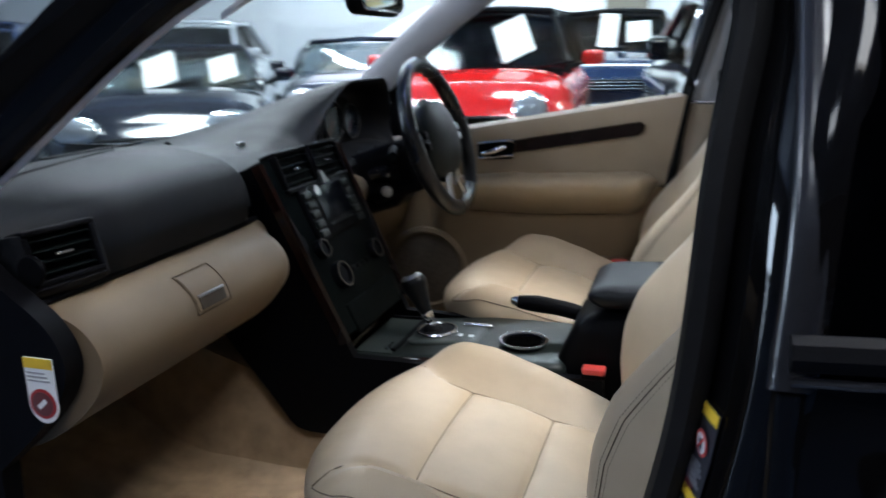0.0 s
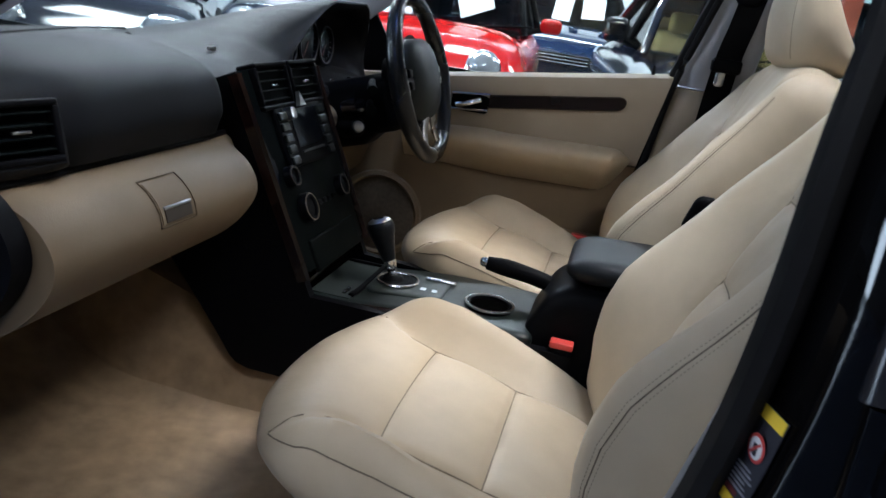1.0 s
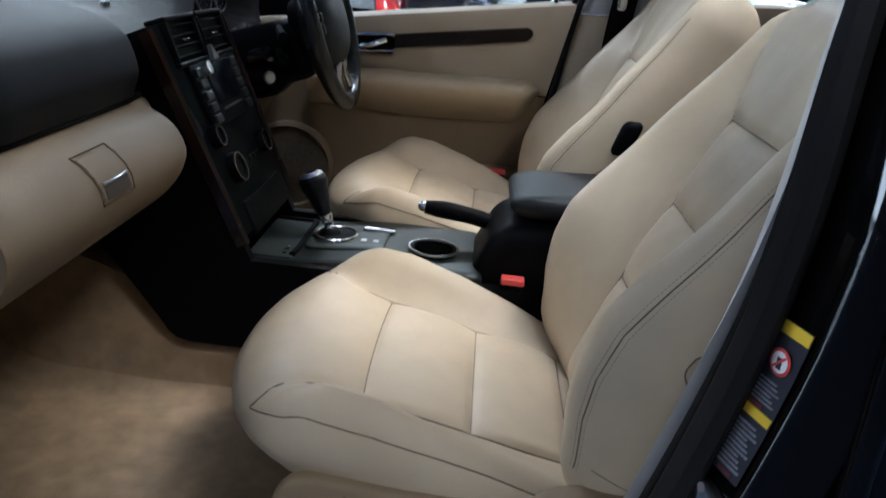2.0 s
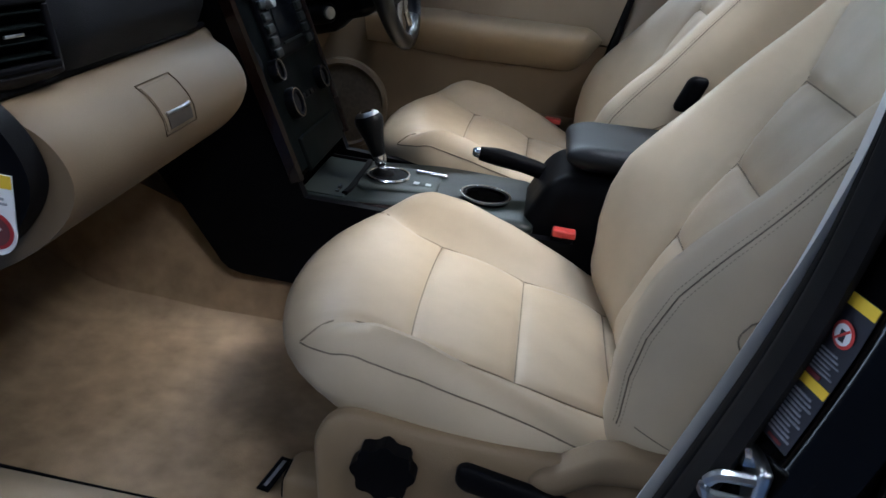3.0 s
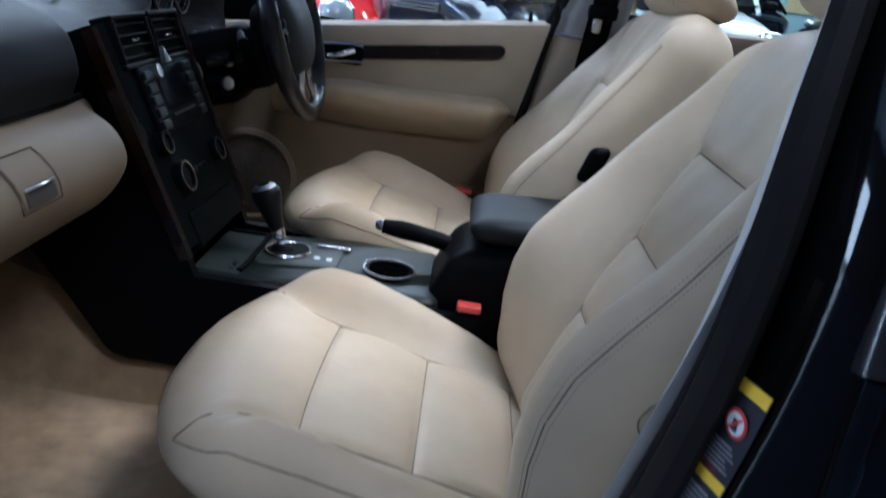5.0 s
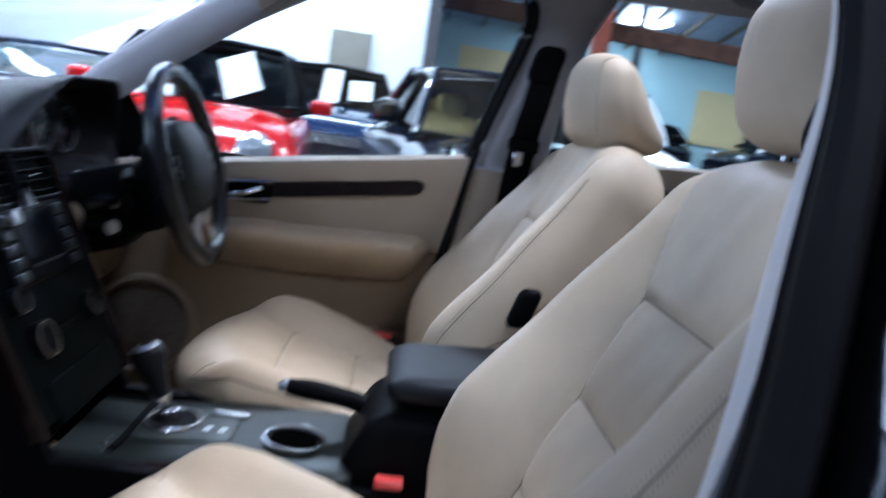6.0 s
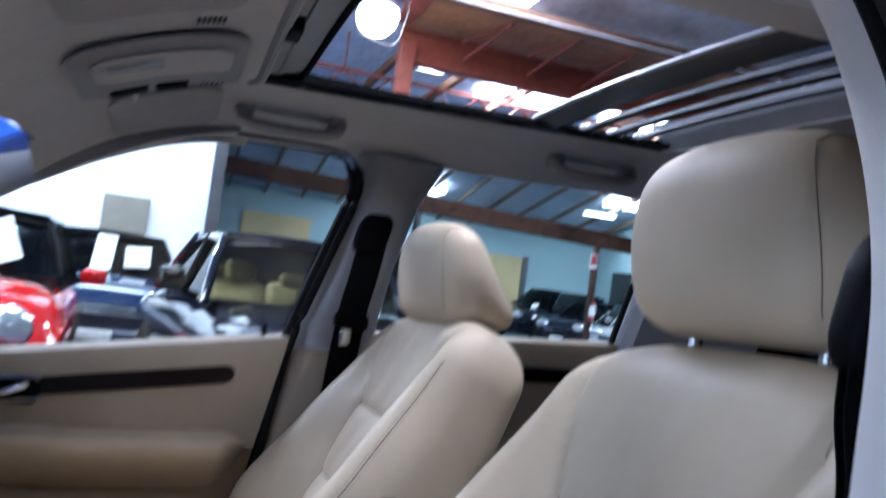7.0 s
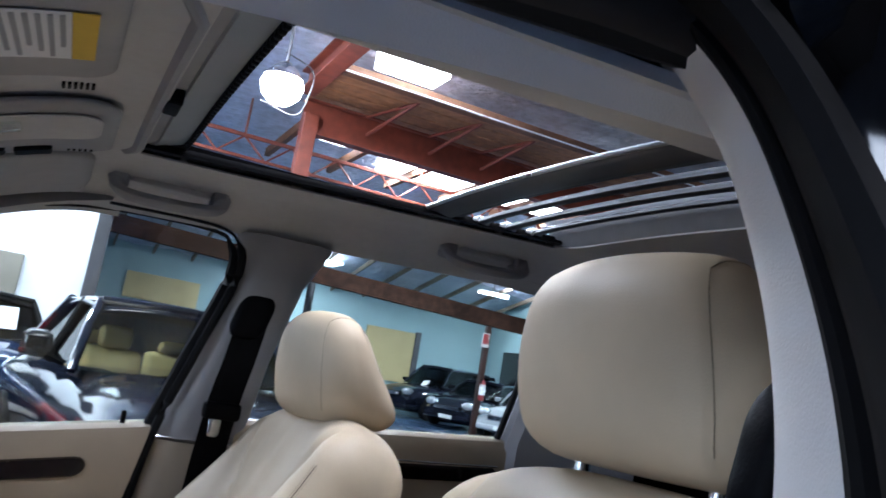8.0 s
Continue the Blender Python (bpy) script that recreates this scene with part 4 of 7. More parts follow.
# ---------- steering wheel ----------
wheel = thing("steering_wheel", "black leather steering wheel with plain badge", "steering wheel", (-0.053, 0.37, 0.85))
wm = pose(-0.053, 0.37, 1.022, 0, 72, 0)      # its axis leans back to the driver
ringp = [wm @ Vector((0.176 * math.cos(a), 0.183 * math.sin(a), 0)) for a in np.linspace(0, 2 * math.pi, 65)[:-1]]
rr = [0.0160 + 0.0025 * abs(math.sin(a)) ** 4 for a in np.linspace(0, 2 * math.pi, 65)[:-1]]
part("rim", tube(ringp, rr, 12, True, 1.15), mat("black_wheel_leather", (0.006, 0.006, 0.007), 0.27, vary=0.2, bump=0.2, bscale=400), wheel, "worn black leather rim")
hub = part("airbag_cover", moved(soft_box((-0.085, -0.108, -0.02), (0.095, 0.108, 0.034), (0.06, 0.06, 0.02), (8, 8, 3), deform=lambda P: P * np.array([1, 1, 1]) + np.stack([0 * P[:, 0], 0 * P[:, 0], -1.6 * (P[:, 1] ** 2 + P[:, 0] ** 2)], 1)), wm), mat("grey_green_vinyl", (0.014, 0.017, 0.016), 0.5, vary=0.12, scale=40, bump=0.2, bscale=600, spec=0.25), wheel, "dark grey airbag cover")
part("hub_back", lathe([(0.104, -0.012), (0.100, -0.022), (0.078, -0.045), (0.062, -0.075), (0, -0.075)], wm @ Matrix.Translation((0.008, 0, 0.0)), 28), BLACK, wheel, "black back of the wheel hub")
part("badge", lathe([(0.026, 0), (0.026, 0.003), (0.021, 0.0045), (0.019, 0.002), (0, 0.002)], wm @ Matrix.Translation((0.0, 0, 0.024)), 28), SATIN, hub, "plain round silver badge")
for a, wid in ((90, 0.022), (-90, 0.022), (20, 0.016), (-20, 0.016)):
    d = Vector((math.cos(radians(a)), math.sin(radians(a)), 0))
    part("spoke", tube([wm @ (d * 0.06 + Vector((0.01, 0, 0.006))), wm @ (d * 0.12 + Vector((0.005, 0, -0.002))), wm @ (d * 0.172)], [wid, wid * 0.75, wid * 0.8], 8, flat=0.5, up=(wm.to_3x3() @ Vector((0, 0, 1)))), BLACK if abs(a) > 50 else SATIN, wheel)
for s in (-1, 1):
    for k in range(2):
        part("switch", moved(soft_box((-0.012, -0.016, 0.012), (0.012, 0.016, 0.022), 0.005, (2, 2, 2)), wm @ Matrix.Translation((0.014 - 0.026 * k, s * 0.118, -0.004)) @ Matrix.Scale(0.75, 4)), SATIN if s > 0 else BLACK, wheel, "small rocker switch")
for k, (y0, y1, z) in enumerate(((0.32, 0.215, 1.0), (0.32, 0.225, 0.955), (0.42, 0.52, 1.0))):
    stalk = thing("column_stalk", "black control stalk on the steering column", "stalk", (-0.13, (y0 + y1) / 2, z))
    part("arm", tube([(-0.15, y0, z), (-0.135, (y0 + y1) / 2, z), (-0.115, y1, z - 0.005)], [0.007, 0.008, 0.010], 8), BLACK, stalk)
    part("tip", tube([(-0.115, y1, z - 0.005), (-0.108, y1 - 0.018 * (1 if y1 < y0 else -1), z - 0.006)], 0.011, 10), FASCIA, stalk)

# ---------- centre stack ----------
stack = thing("centre_stack", "dark centre stack with vents, radio and round knobs", "centre console", (-0.10, -0.01, 0.66))
sm_ = pose(-0.139, -0.012, 0.845, 0, -25, 0)     # x out of its face, z up along it
sw = lambda z: 0.150 + 0.10 * (z + 0.16) * 0.25
face_secs = []
for z in np.linspace(-0.155, 0.205, 10):
    w = sw(z)
    d = -0.10 - 0.02 * z
    bow = 0.018 * max(0, (z - 0.10) / 0.1) ** 2
    face_secs.append([sm_ @ Vector((x - bow * 0, y, z)) for x, y in ((d, -w), (-0.004, -w), (0.004, -w + 0.012), (0.006, 0), (0.004, w - 0.012), (-0.004, w), (d, w))])
part("fascia", loft(face_secs), FASCIA, stack, "grey fascia")
for s in (-1, 1):
    strip = [[sm_ @ Vector((x, s * (sw(z) + o), z)) for x, o in ((-0.014, 0.001), (0.002, 0.001), (0.009, 0.006), (0.004, 0.012), (-0.014, 0.012))] for z in np.linspace(-0.165, 0.20, 12)]
    part("wood_strip", loft(strip), WOOD, stack, "dark polished wood edge strip")
for s in (-1, 1):
    air_vent("centre_vent", sm_ @ Matrix.Translation((0.010, s * 0.068 + 0.002, 0.172)) @ Matrix.Rotation(radians(4), 4, 'Y'), 0.112, 0.066, 4, stack, "black slatted centre vent")
part("hazard_switch", moved(plate([(0.006, -0.013, -0.014), (0.006, 0.013, -0.014), (0.006, 0.0, 0.012)], (0.008, 0, 0)), sm_ @ Matrix.Translation((0.010, 0.002, 0.142))), SATIN, stack, "silver triangular hazard switch")
radio = part("radio", moved(soft_box((-0.01, -0.105, -0.052), (0.010, 0.105, 0.060), (0.004, 0.012, 0.012), (2, 4, 4)), sm_ @ Matrix.Translation((0.003, 0.005, 0.075))), BLACK, stack, "black radio unit")
part("screen", moved(box((0.010, -0.055, -0.020), (0.0122, 0.062, 0.050), 0.001), sm_ @ Matrix.Translation((0.003, 0.01, 0.075))), LCD, radio, "dark glossy radio screen")
for s in (-1, 1):
    for k in range(5):
        z = 0.116 - 0.020 * k
        part("button", moved(soft_box((0.012, -0.015, -0.0075), (0.019, 0.015, 0.0075), 0.003, (2, 2, 2)), sm_ @ Matrix.Translation((0, 0.005 + s * 0.084, z))), TRAY, radio)
part("slot_chrome", moved(box((0.010, -0.05, -0.002), (0.0135, 0.05, 0.002), 0.0008), sm_ @ Matrix.Translation((0.003, 0.012, 0.046))), TRAY, radio, "narrow disc slot")
for y, z, r in ((-0.108, 0.012, 0.019), (-0.082, -0.050, 0.027), (0.092, -0.040, 0.022)):
    km = sm_ @ Matrix.Translation((0.003, y, z)) @ Matrix.Rotation(radians(90), 4, 'Y')
    k = part("knob", lathe([(r, 0), (r, 0.012), (r * 0.9, 0.016), (r * 0.72, 0.016), (r * 0.66, 0.012), (0, 0.012)], km, 32), BLACK, stack, "round black control knob")
    part("ring", lathe([(r * 0.93, 0.0155), (r * 0.93, 0.0172), (r * 0.86, 0.0172), (r * 0.86, 0.0155)], km, 32), CHROME, k, "chrome knob ring")
part("volume_knob", lathe([(0.012, 0), (0.011, 0.016), (0, 0.017)], sm_ @ Matrix.Translation((0.012, -0.055, 0.118)) @ Matrix.Rotation(radians(90), 4, 'Y'), 20), SATIN, radio, "bright volume knob")
for k in range(5):
    part("button", moved(soft_box((0.003, -0.009, -0.005), (0.008, 0.009, 0.005), 0.002, (2, 2, 2)), sm_ @ Matrix.Translation((0, -0.04 + 0.023 * k, -0.052))), BLACK, stack)
part("ashtray_lid", moved(soft_box((0.000, -0.11, -0.030), (0.009, 0.11, 0.030), 0.004, (2, 4, 3)), sm_ @ Matrix.Translation((0.0, 0.0, -0.135))), FASCIA, stack)
part("side_panel", plate([(-0.40, -0.168, 0.93), (-0.225, -0.172, 1.02), (-0.150, -0.170, 0.88), (-0.095, -0.168, 0.74), (-0.06, -0.165, 0.665), (0.40, -0.135, 0.655), (0.40, -0.135, 0.45), (0.10, -0.150, 0.492), (-0.10, -0.160, 0.496), (-0.165, -0.163, 0.498), (-0.19, -0.163, 0.504), (-0.205, -0.163, 0.516), (-0.222, -0.163, 0.540), (-0.268, -0.163, 0.600), (-0.334, -0.163, 0.680), (-0.40, -0.163, 0.75)], (0, 0.02, 0)), BLACK, stack, "black lower side panel")
part("side_panel", plate([(-0.40, 0.148, 0.93), (-0.225, 0.148, 1.0), (-0.150, 0.146, 0.88), (-0.095, 0.145, 0.74), (-0.06, 0.145, 0.665), (0.40, 0.125, 0.655), (0.40, 0.125, 0.45), (-0.235, 0.145, 0.45), (-0.27, 0.145, 0.56)], (0, -0.02, 0)), BLACK, stack, "black lower side panel")

# ---------- tunnel console ----------
tun = thing("tunnel_console", "dark tunnel console with cup holder and padded armrest", "centre console", (0.25, 0, 0.45))
PLATE = mat("grey_green_plate", (0.027, 0.034, 0.032), 0.42, vary=0.15, scale=40, bump=0.1, bscale=500, spec=0.3)


def tray_z(x):
    """Height of the console's top, lower towards the stack."""
    return 0.672 - 0.016 * (1 - float(sm(-0.03, 0.17, x)))


part("tray", soft_box((-0.09, -0.128, 0.60), (0.33, 0.118, 0.672), (0.03, 0.02, 0.012), (12, 5, 3), deform=lambda P: P + np.stack([0 * P[:, 0], 0 * P[:, 0], -0.016 * (1 - sm(-0.03, 0.17, P[:, 0])) * (P[:, 2] > 0.63)], 1)), TRAY, tun, "grey console tray")
part("wood_strip", tube(smooth_line([(-0.11, 0.11, 0.650), (-0.112, 0, 0.652), (-0.105, -0.12, 0.650), (-0.05, -0.138, 0.651), (0.10, -0.134, 0.660)], 6), 0.010, 8, flat=0.8), WOOD, tun, "dark wood console edging")
store = part("storage_floor", sheet([[(x, y, tray_z(x) + 0.0022) for x in np.linspace(-0.080, -0.006, 5)] for y in (-0.112, -0.04, 0.03, 0.085)], 0.004, (0, 0, -1)), PLATE, tun, "grey-green storage floor")
for dx in (-0.004, 0.004):
    rim = [(x + dx * 0.5, y, tray_z(x) + 0.004) for x, y in ((-0.074, 0.088), (-0.012, 0.088), (-0.002, 0.078), (-0.002, -0.06), (-0.006, -0.10))]
    part("rim", tube(smooth_line(rim, 4), 0.0042, 6), BLACK, store, "dark raised rim")
for y in (-0.088, -0.064):
    part("stud", lathe([(0.0042, 0), (0.0038, 0.003), (0, 0.004)], pose(-0.022, y, tray_z(-0.022) + 0.002), 12), CHROME, store, "small bright stud")
part("slit", box((-0.026, -0.094, tray_z(-0.02) + 0.0008), (-0.0185, -0.056, tray_z(-0.02) + 0.0036), 0.0008), BLACK, store)
gate = part("gate_plate", soft_box((0.004, -0.062, 0.660), (0.150, 0.066, 0.6755), (0.02, 0.02, 0.004), (4, 4, 2), deform=lambda P: P + np.stack([0 * P[:, 0], 0 * P[:, 0], -0.010 * (1 - sm(-0.03, 0.17, P[:, 0]))], 1)), PLATE, tun, "grey-green selector plate")
part("gate_well", lathe([(0.036, 0), (0.036, 0.002), (0, 0.002)], pose(0.052, 0.0, 0.6715, 0, -3, 0), 28), BLACK, gate, "black selector well")
part("gate_frame", tube([(0.052 + 0.039 * math.cos(w), 0.040 * math.sin(w), 0.6725 + 0.002 * math.cos(w)) for w in np.linspace(0, 2 * math.pi, 33)[:-1]], 0.0030, 6, True), CHROME, gate, "oval chrome frame")
part("chrome_strip", soft_box((0.098, 0.030, 0.672), (0.160, 0.038, 0.680), (0.004, 0.003, 0.003), (4, 2, 2)), CHROME, gate, "short chrome strip")
for k in range(2):
    part("gate_mark", box((0.104 + 0.022 * k, -0.032, 0.6752), (0.114 + 0.022 * k, -0.020, 0.6762), 0.0003), SATIN, gate)
cup = lathe([(0.040, -0.045), (0.042, 0.0), (0.045, 0.004), (0.045, 0.008), (0.037, 0.008), (0.035, -0.04), (0, -0.04)], pose(0.238, -0.035, 0.672), 32)
ch = part("cup_holder", cup, BLACK, tun, "round black cup holder")
# flat black disc near the rim gives the shade inside the cup
part("well", lathe([(0.036, 0.0), (0.036, 0.0025), (0.03, 0.002), (0, 0.0015)], pose(0.238, -0.035, 0.672), 32), mat("cup_shade_black", (0.0015, 0.0015, 0.0015), 0.9, spec=0.0), ch, "black disc for the shade in the cup")
part("rim", lathe([(0.0465, 0.006), (0.0465, 0.0095), (0.0425, 0.0095), (0.0425, 0.006)], pose(0.238, -0.035, 0.672), 36), CHROME, ch, "chrome cup holder rim")
part("armrest_box", soft_box((0.29, -0.105, 0.45), (0.72, 0.100, 0.764), (0.04, 0.03, 0.04), (8, 5, 6), deform=lambda P: P + np.stack([0.42 * np.clip(P[:, 2] - 0.62, 0, 1) * (P[:, 0] < 0.45), 0 * P[:, 0], 0 * P[:, 0]], 1)), BLACK, tun, "black armrest box")
part("armrest_lid", soft_box((0.362, -0.105, 0.770), (0.70, 0.105, 0.816), (0.05, 0.03, 0.022), (8, 5, 3), deform=lambda P: P + np.stack([0 * P[:, 0], 0 * P[:, 0], 0.05 * (P[:, 0] - 0.4)], 1)), LID, tun, "padded dark armrest lid")

lever = thing("gear_lever", "black leather gear lever with bright cap and ferrule", "gear lever", (0.042, 0, 0.672))
part("boot", lathe([(0.022, 0), (0.019, 0.006), (0.011, 0.010), (0, 0.010)], pose(0.042, 0.0, 0.672), 20), BLACK, lever)
part("ferrule", tube([(0.041, 0, 0.678), (0.0385, 0, 0.685), (0.038, 0, 0.687), (0.036, 0, 0.692), (0.031, 0, 0.705), (0.029, 0, 0.709)], [0.0085, 0.0095, 0.0075, 0.0105, 0.0125, 0.0118], 14), CHROME, lever, "bright ribbed ferrule")
AX = Vector((-0.38, 0.0, 0.925)).normalized()
grip_m = Matrix.Translation((0.030, 0, 0.706)) @ AX.to_track_quat('Z', 'X').to_matrix().to_4x4()
part("knob", lathe([(0.0112, 0), (0.0128, 0.003), (0.0150, 0.016), (0.0180, 0.032), (0.0220, 0.047), (0.0252, 0.058), (0.0266, 0.067), (0.0255, 0.074), (0.0225, 0.0785), (0, 0.0785)], grip_m, 24), LID, lever, "black leather knob")
part("cap", lathe([(0.0226, 0.0778), (0.0205, 0.0815), (0.0150, 0.0845), (0.0120, 0.0850), (0.0115, 0.0835), (0.006, 0.0840), (0, 0.0845)], grip_m, 24), SATIN, lever, "bright metal cap")
part("cap_inlay", lathe([(0.0105, 0.0838), (0.0100, 0.0856), (0, 0.0858)], grip_m, 16), GLOSS, lever, "black shift pattern inlay")

hb = thing("handbrake", "black handbrake lever with bright button", "handbrake", (0.30, 0.035, 0.66))
part("grip", tube(smooth_line([(0.212, 0.033, 0.734), (0.26, 0.034, 0.731), (0.32, 0.035, 0.722), (0.40, 0.036, 0.700)], 4), [0.013, 0.0145, 0.016, 0.017, 0.017, 0.0165, 0.016, 0.016, 0.016, 0.015, 0.014, 0.013, 0.012], 12), BLACK, hb, "black leather grip")
part("button", tube([(0.213, 0.033, 0.734), (0.203, 0.033, 0.735), (0.199, 0.033, 0.735)], [0.010, 0.009, 0.006], 12), CHROME, hb, "bright release button")

# ---------- driver's door ----------
ddoor = thing("driver_door", "closed beige driver's door with wood strip and armrest", "car door", (0.08, 0.74, 0.42))


def belt_z(x):
    return 1.025 + 0.155 * (x + 0.0)


pan, low = [], []
for x in np.linspace(-0.50, 0.505, 26):
    b = belt_z(x)
    prof = [(0.70, 0.44), (0.695, 0.56), (0.70, 0.66), (0.715, 0.74), (0.712, 0.86), (0.700, b - 0.09), (0.698, b - 0.03), (0.705, b - 0.008), (0.725, b), (0.78, b), (0.78, 0.44)]
    slant = lambda y, z: Vector((x - 0.18 * max(0, (1.1 - z)) * max(0.0, (x - 0.30) / 0.2), y, z))
    pan.append([slant(y, z) for y, z in prof[4:9] + [(0.78, b), (0.78, 0.86)]])
    low.append([slant(y, z) for y, z in prof[:4] + [(0.714, 0.800), (0.7125, 0.856), (0.78, 0.856), (0.78, 0.44)]])
part("panel", loft(pan), DOORSKIN, ddoor, "grey-beige moulded upper door panel")
part("lower_panel", loft(low), BEIGE, ddoor, "darker beige lower door panel")
wood = [[Vector((x, 0.698 - (0.006 if 0 < i < 5 else 0), belt_z(x) - 0.073 + dz)) for i, dz in enumerate((-0.019, -0.016, -0.006, 0.006, 0.014, 0.017))] + [Vector((x, 0.712, belt_z(x) - 0.073))] for x in np.linspace(0.055, 0.385, 12)]
ends = [[Vector((xe, 0.698 - (0.006 if 0 < i < 5 else 0), belt_z(xe) - 0.073 + sc * dz)) for i, dz in enumerate((-0.019, -0.016, -0.006, 0.006, 0.014, 0.017))] + [Vector((xe, 0.712, belt_z(xe) - 0.073))] for xe, sc in ((0.392, 0.92), (0.398, 0.75), (0.402, 0.5), (0.404, 0.2))]
part("wood_strip", loft(wood + ends), WOOD, ddoor, "dark polished wood strip")
arm = []
for x in np.linspace(-0.16, 0.445, 40):
    k = float(sm(0.445, 0.395, x)) ** 0.5 * (0.72 + 0.28 * float(sm(-0.16, 0.06, x)))
    dz = 0.04 * (x - 0.2) + 0.004 * float(sm(0.10, 0.06, x))
    arm.append([Vector((x - 0.02 * (0.885 - z) / 0.1 * (x > 0.38), 0.714 - (0.714 - y) * k, 0.845 + (z - 0.845) * (0.35 + 0.65 * k) + dz))
                for y, z in smooth_ring(((0.716, 0.889), (0.672, 0.890), (0.645, 0.885), (0.632, 0.874), (0.631, 0.858), (0.645, 0.834), (0.672, 0.806), (0.700, 0.782), (0.716, 0.772)))])
part("armrest", loft(arm), LEATHER, ddoor, "padded leather armrest")
cup = part("handle_cup", soft_box((-0.045, 0.690, 0.925), (0.055, 0.700, 0.972), (0.012, 0.003, 0.012), (4, 2, 4)), FASCIA, ddoor, "grey handle recess")
part("frame", tube([(-0.045, 0.689, 0.927), (0.055, 0.689, 0.936), (0.055, 0.689, 0.978), (-0.045, 0.689, 0.968)], 0.0035, 6, True), CHROME, cup)
part("handle", tube(smooth_line([(-0.03, 0.684, 0.940), (0.0, 0.672, 0.948), (0.035, 0.680, 0.962)], 4), 0.007, 8), CHROME, ddoor, "chrome door handle")
sp_m = pose(-0.205, 0.690, 0.60, 90, 0, 0)
spk = part("speaker", lathe([(0.125, 0), (0.122, 0.010), (0.112, 0.014), (0.106, 0.006), (0, 0.004)], sp_m, 40), BEIGE, ddoor, "round speaker cover")
part("grille", lathe([(0.104, 0.006), (0.08, 0.010), (0, 0.012)], sp_m, 40), mat("brown_speaker_mesh", (0.10, 0.075, 0.05), 0.7, vary=0.3, scale=900), spk, "brown speaker mesh")
part("pocket", soft_box((0.02, 0.655, 0.50), (0.47, 0.71, 0.665), (0.03, 0.02, 0.02), (8, 3, 4)), BEIGE, ddoor, "beige door pocket")
part("lock_pin", lathe([(0.005, 0), (0.005, 0.02), (0.003, 0.024), (0, 0.024)], pose(0.452, 0.715, belt_z(0.452)), 10), BLACK, ddoor, "black lock pin")


def pane(pts, mt, name, thick, parent=None, label=""):
    ob = part(name, plate(pts, thick), mt, parent, label, smooth=False)
    ob.visible_shadow = False
    return ob


w1 = thing("door_window", "clear glass of the driver's door in black frame", "window", (0.1, 0.73, 1.05))
pane([(-0.42, 0.735, 0.965), (0.51, 0.735, 1.10), (0.585, 0.635, 1.47), (0.35, 0.634, 1.48), (0.15, 0.645, 1.43), (-0.02, 0.66, 1.34), (-0.28, 0.71, 1.14)], GLASS, "pane", (0, 0.004, 0), w1)
part("frame", tube(smooth_line([(0.500, 0.728, 1.09), (0.540, 0.68, 1.25), (0.580, 0.64, 1.40), (0.568, 0.632, 1.455), (0.52, 0.630, 1.478), (0.30, 0.630, 1.470), (0.12, 0.636, 1.42)], 6), [0.012] * 16 + [0.010, 0.008, 0.006, 0.005, 0.004] + [0.004] * 16, 8), RUBBER, w1, "black rubber window frame")
part("corner_piece", plate([(-0.42, 0.728, 0.965), (-0.20, 0.728, 0.995), (-0.29, 0.705, 1.14)], (0, 0.01, 0)), BLACK, w1, "black mirror corner piece")
# far door pillar cover and belt
bp = [[Vector(p) for p in ((x0 - 0.01, y0 + 0.03, z), (x0 + 0.004, y0, z), (x0 + 0.03, y0 - 0.018, z), (x1 - 0.03, y0 - 0.018, z), (x1, y0, z), (x1 + 0.01, y0 + 0.03, z), (x1, y0 + 0.06, z), (x0, y0 + 0.06, z))]
      for x0, x1, y0, z in ((0.42, 0.66, 0.72, 0.45), (0.47, 0.67, 0.715, 0.80), (0.525, 0.675, 0.712, 1.08), (0.565, 0.690, 0.665, 1.25), (0.600, 0.720, 0.622, 1.40), (0.585, 0.76, 0.604, 1.485))]
tagged(part("trim", loft(bp[2:]), TRIM_SHADED), "pale grey plastic cover of the far door pillar", "pillar trim", kind="structure")
tagged(part("trim", loft(bp[:2] + [[p - Vector((0, 0, 0.006)) for p in bp[2]]]), DOORSKIN), "beige lower trim of the far door pillar", "pillar trim", kind="structure")
tagged(part("seal", tube(smooth_line([(0.440, 0.708, 0.60), (0.480, 0.712, 0.90), (0.510, 0.710, 1.09), (0.551, 0.665, 1.25), (0.591, 0.626, 1.40), (0.581, 0.617, 1.457), (0.53, 0.612, 1.484), (0.34, 0.610, 1.482)], 6), [0.009] * 30 + [0.006, 0.004, 0.003] + [0.003] * 10, 8), RUBBER), "black rubber seal of the far door pillar", "seal", kind="structure")


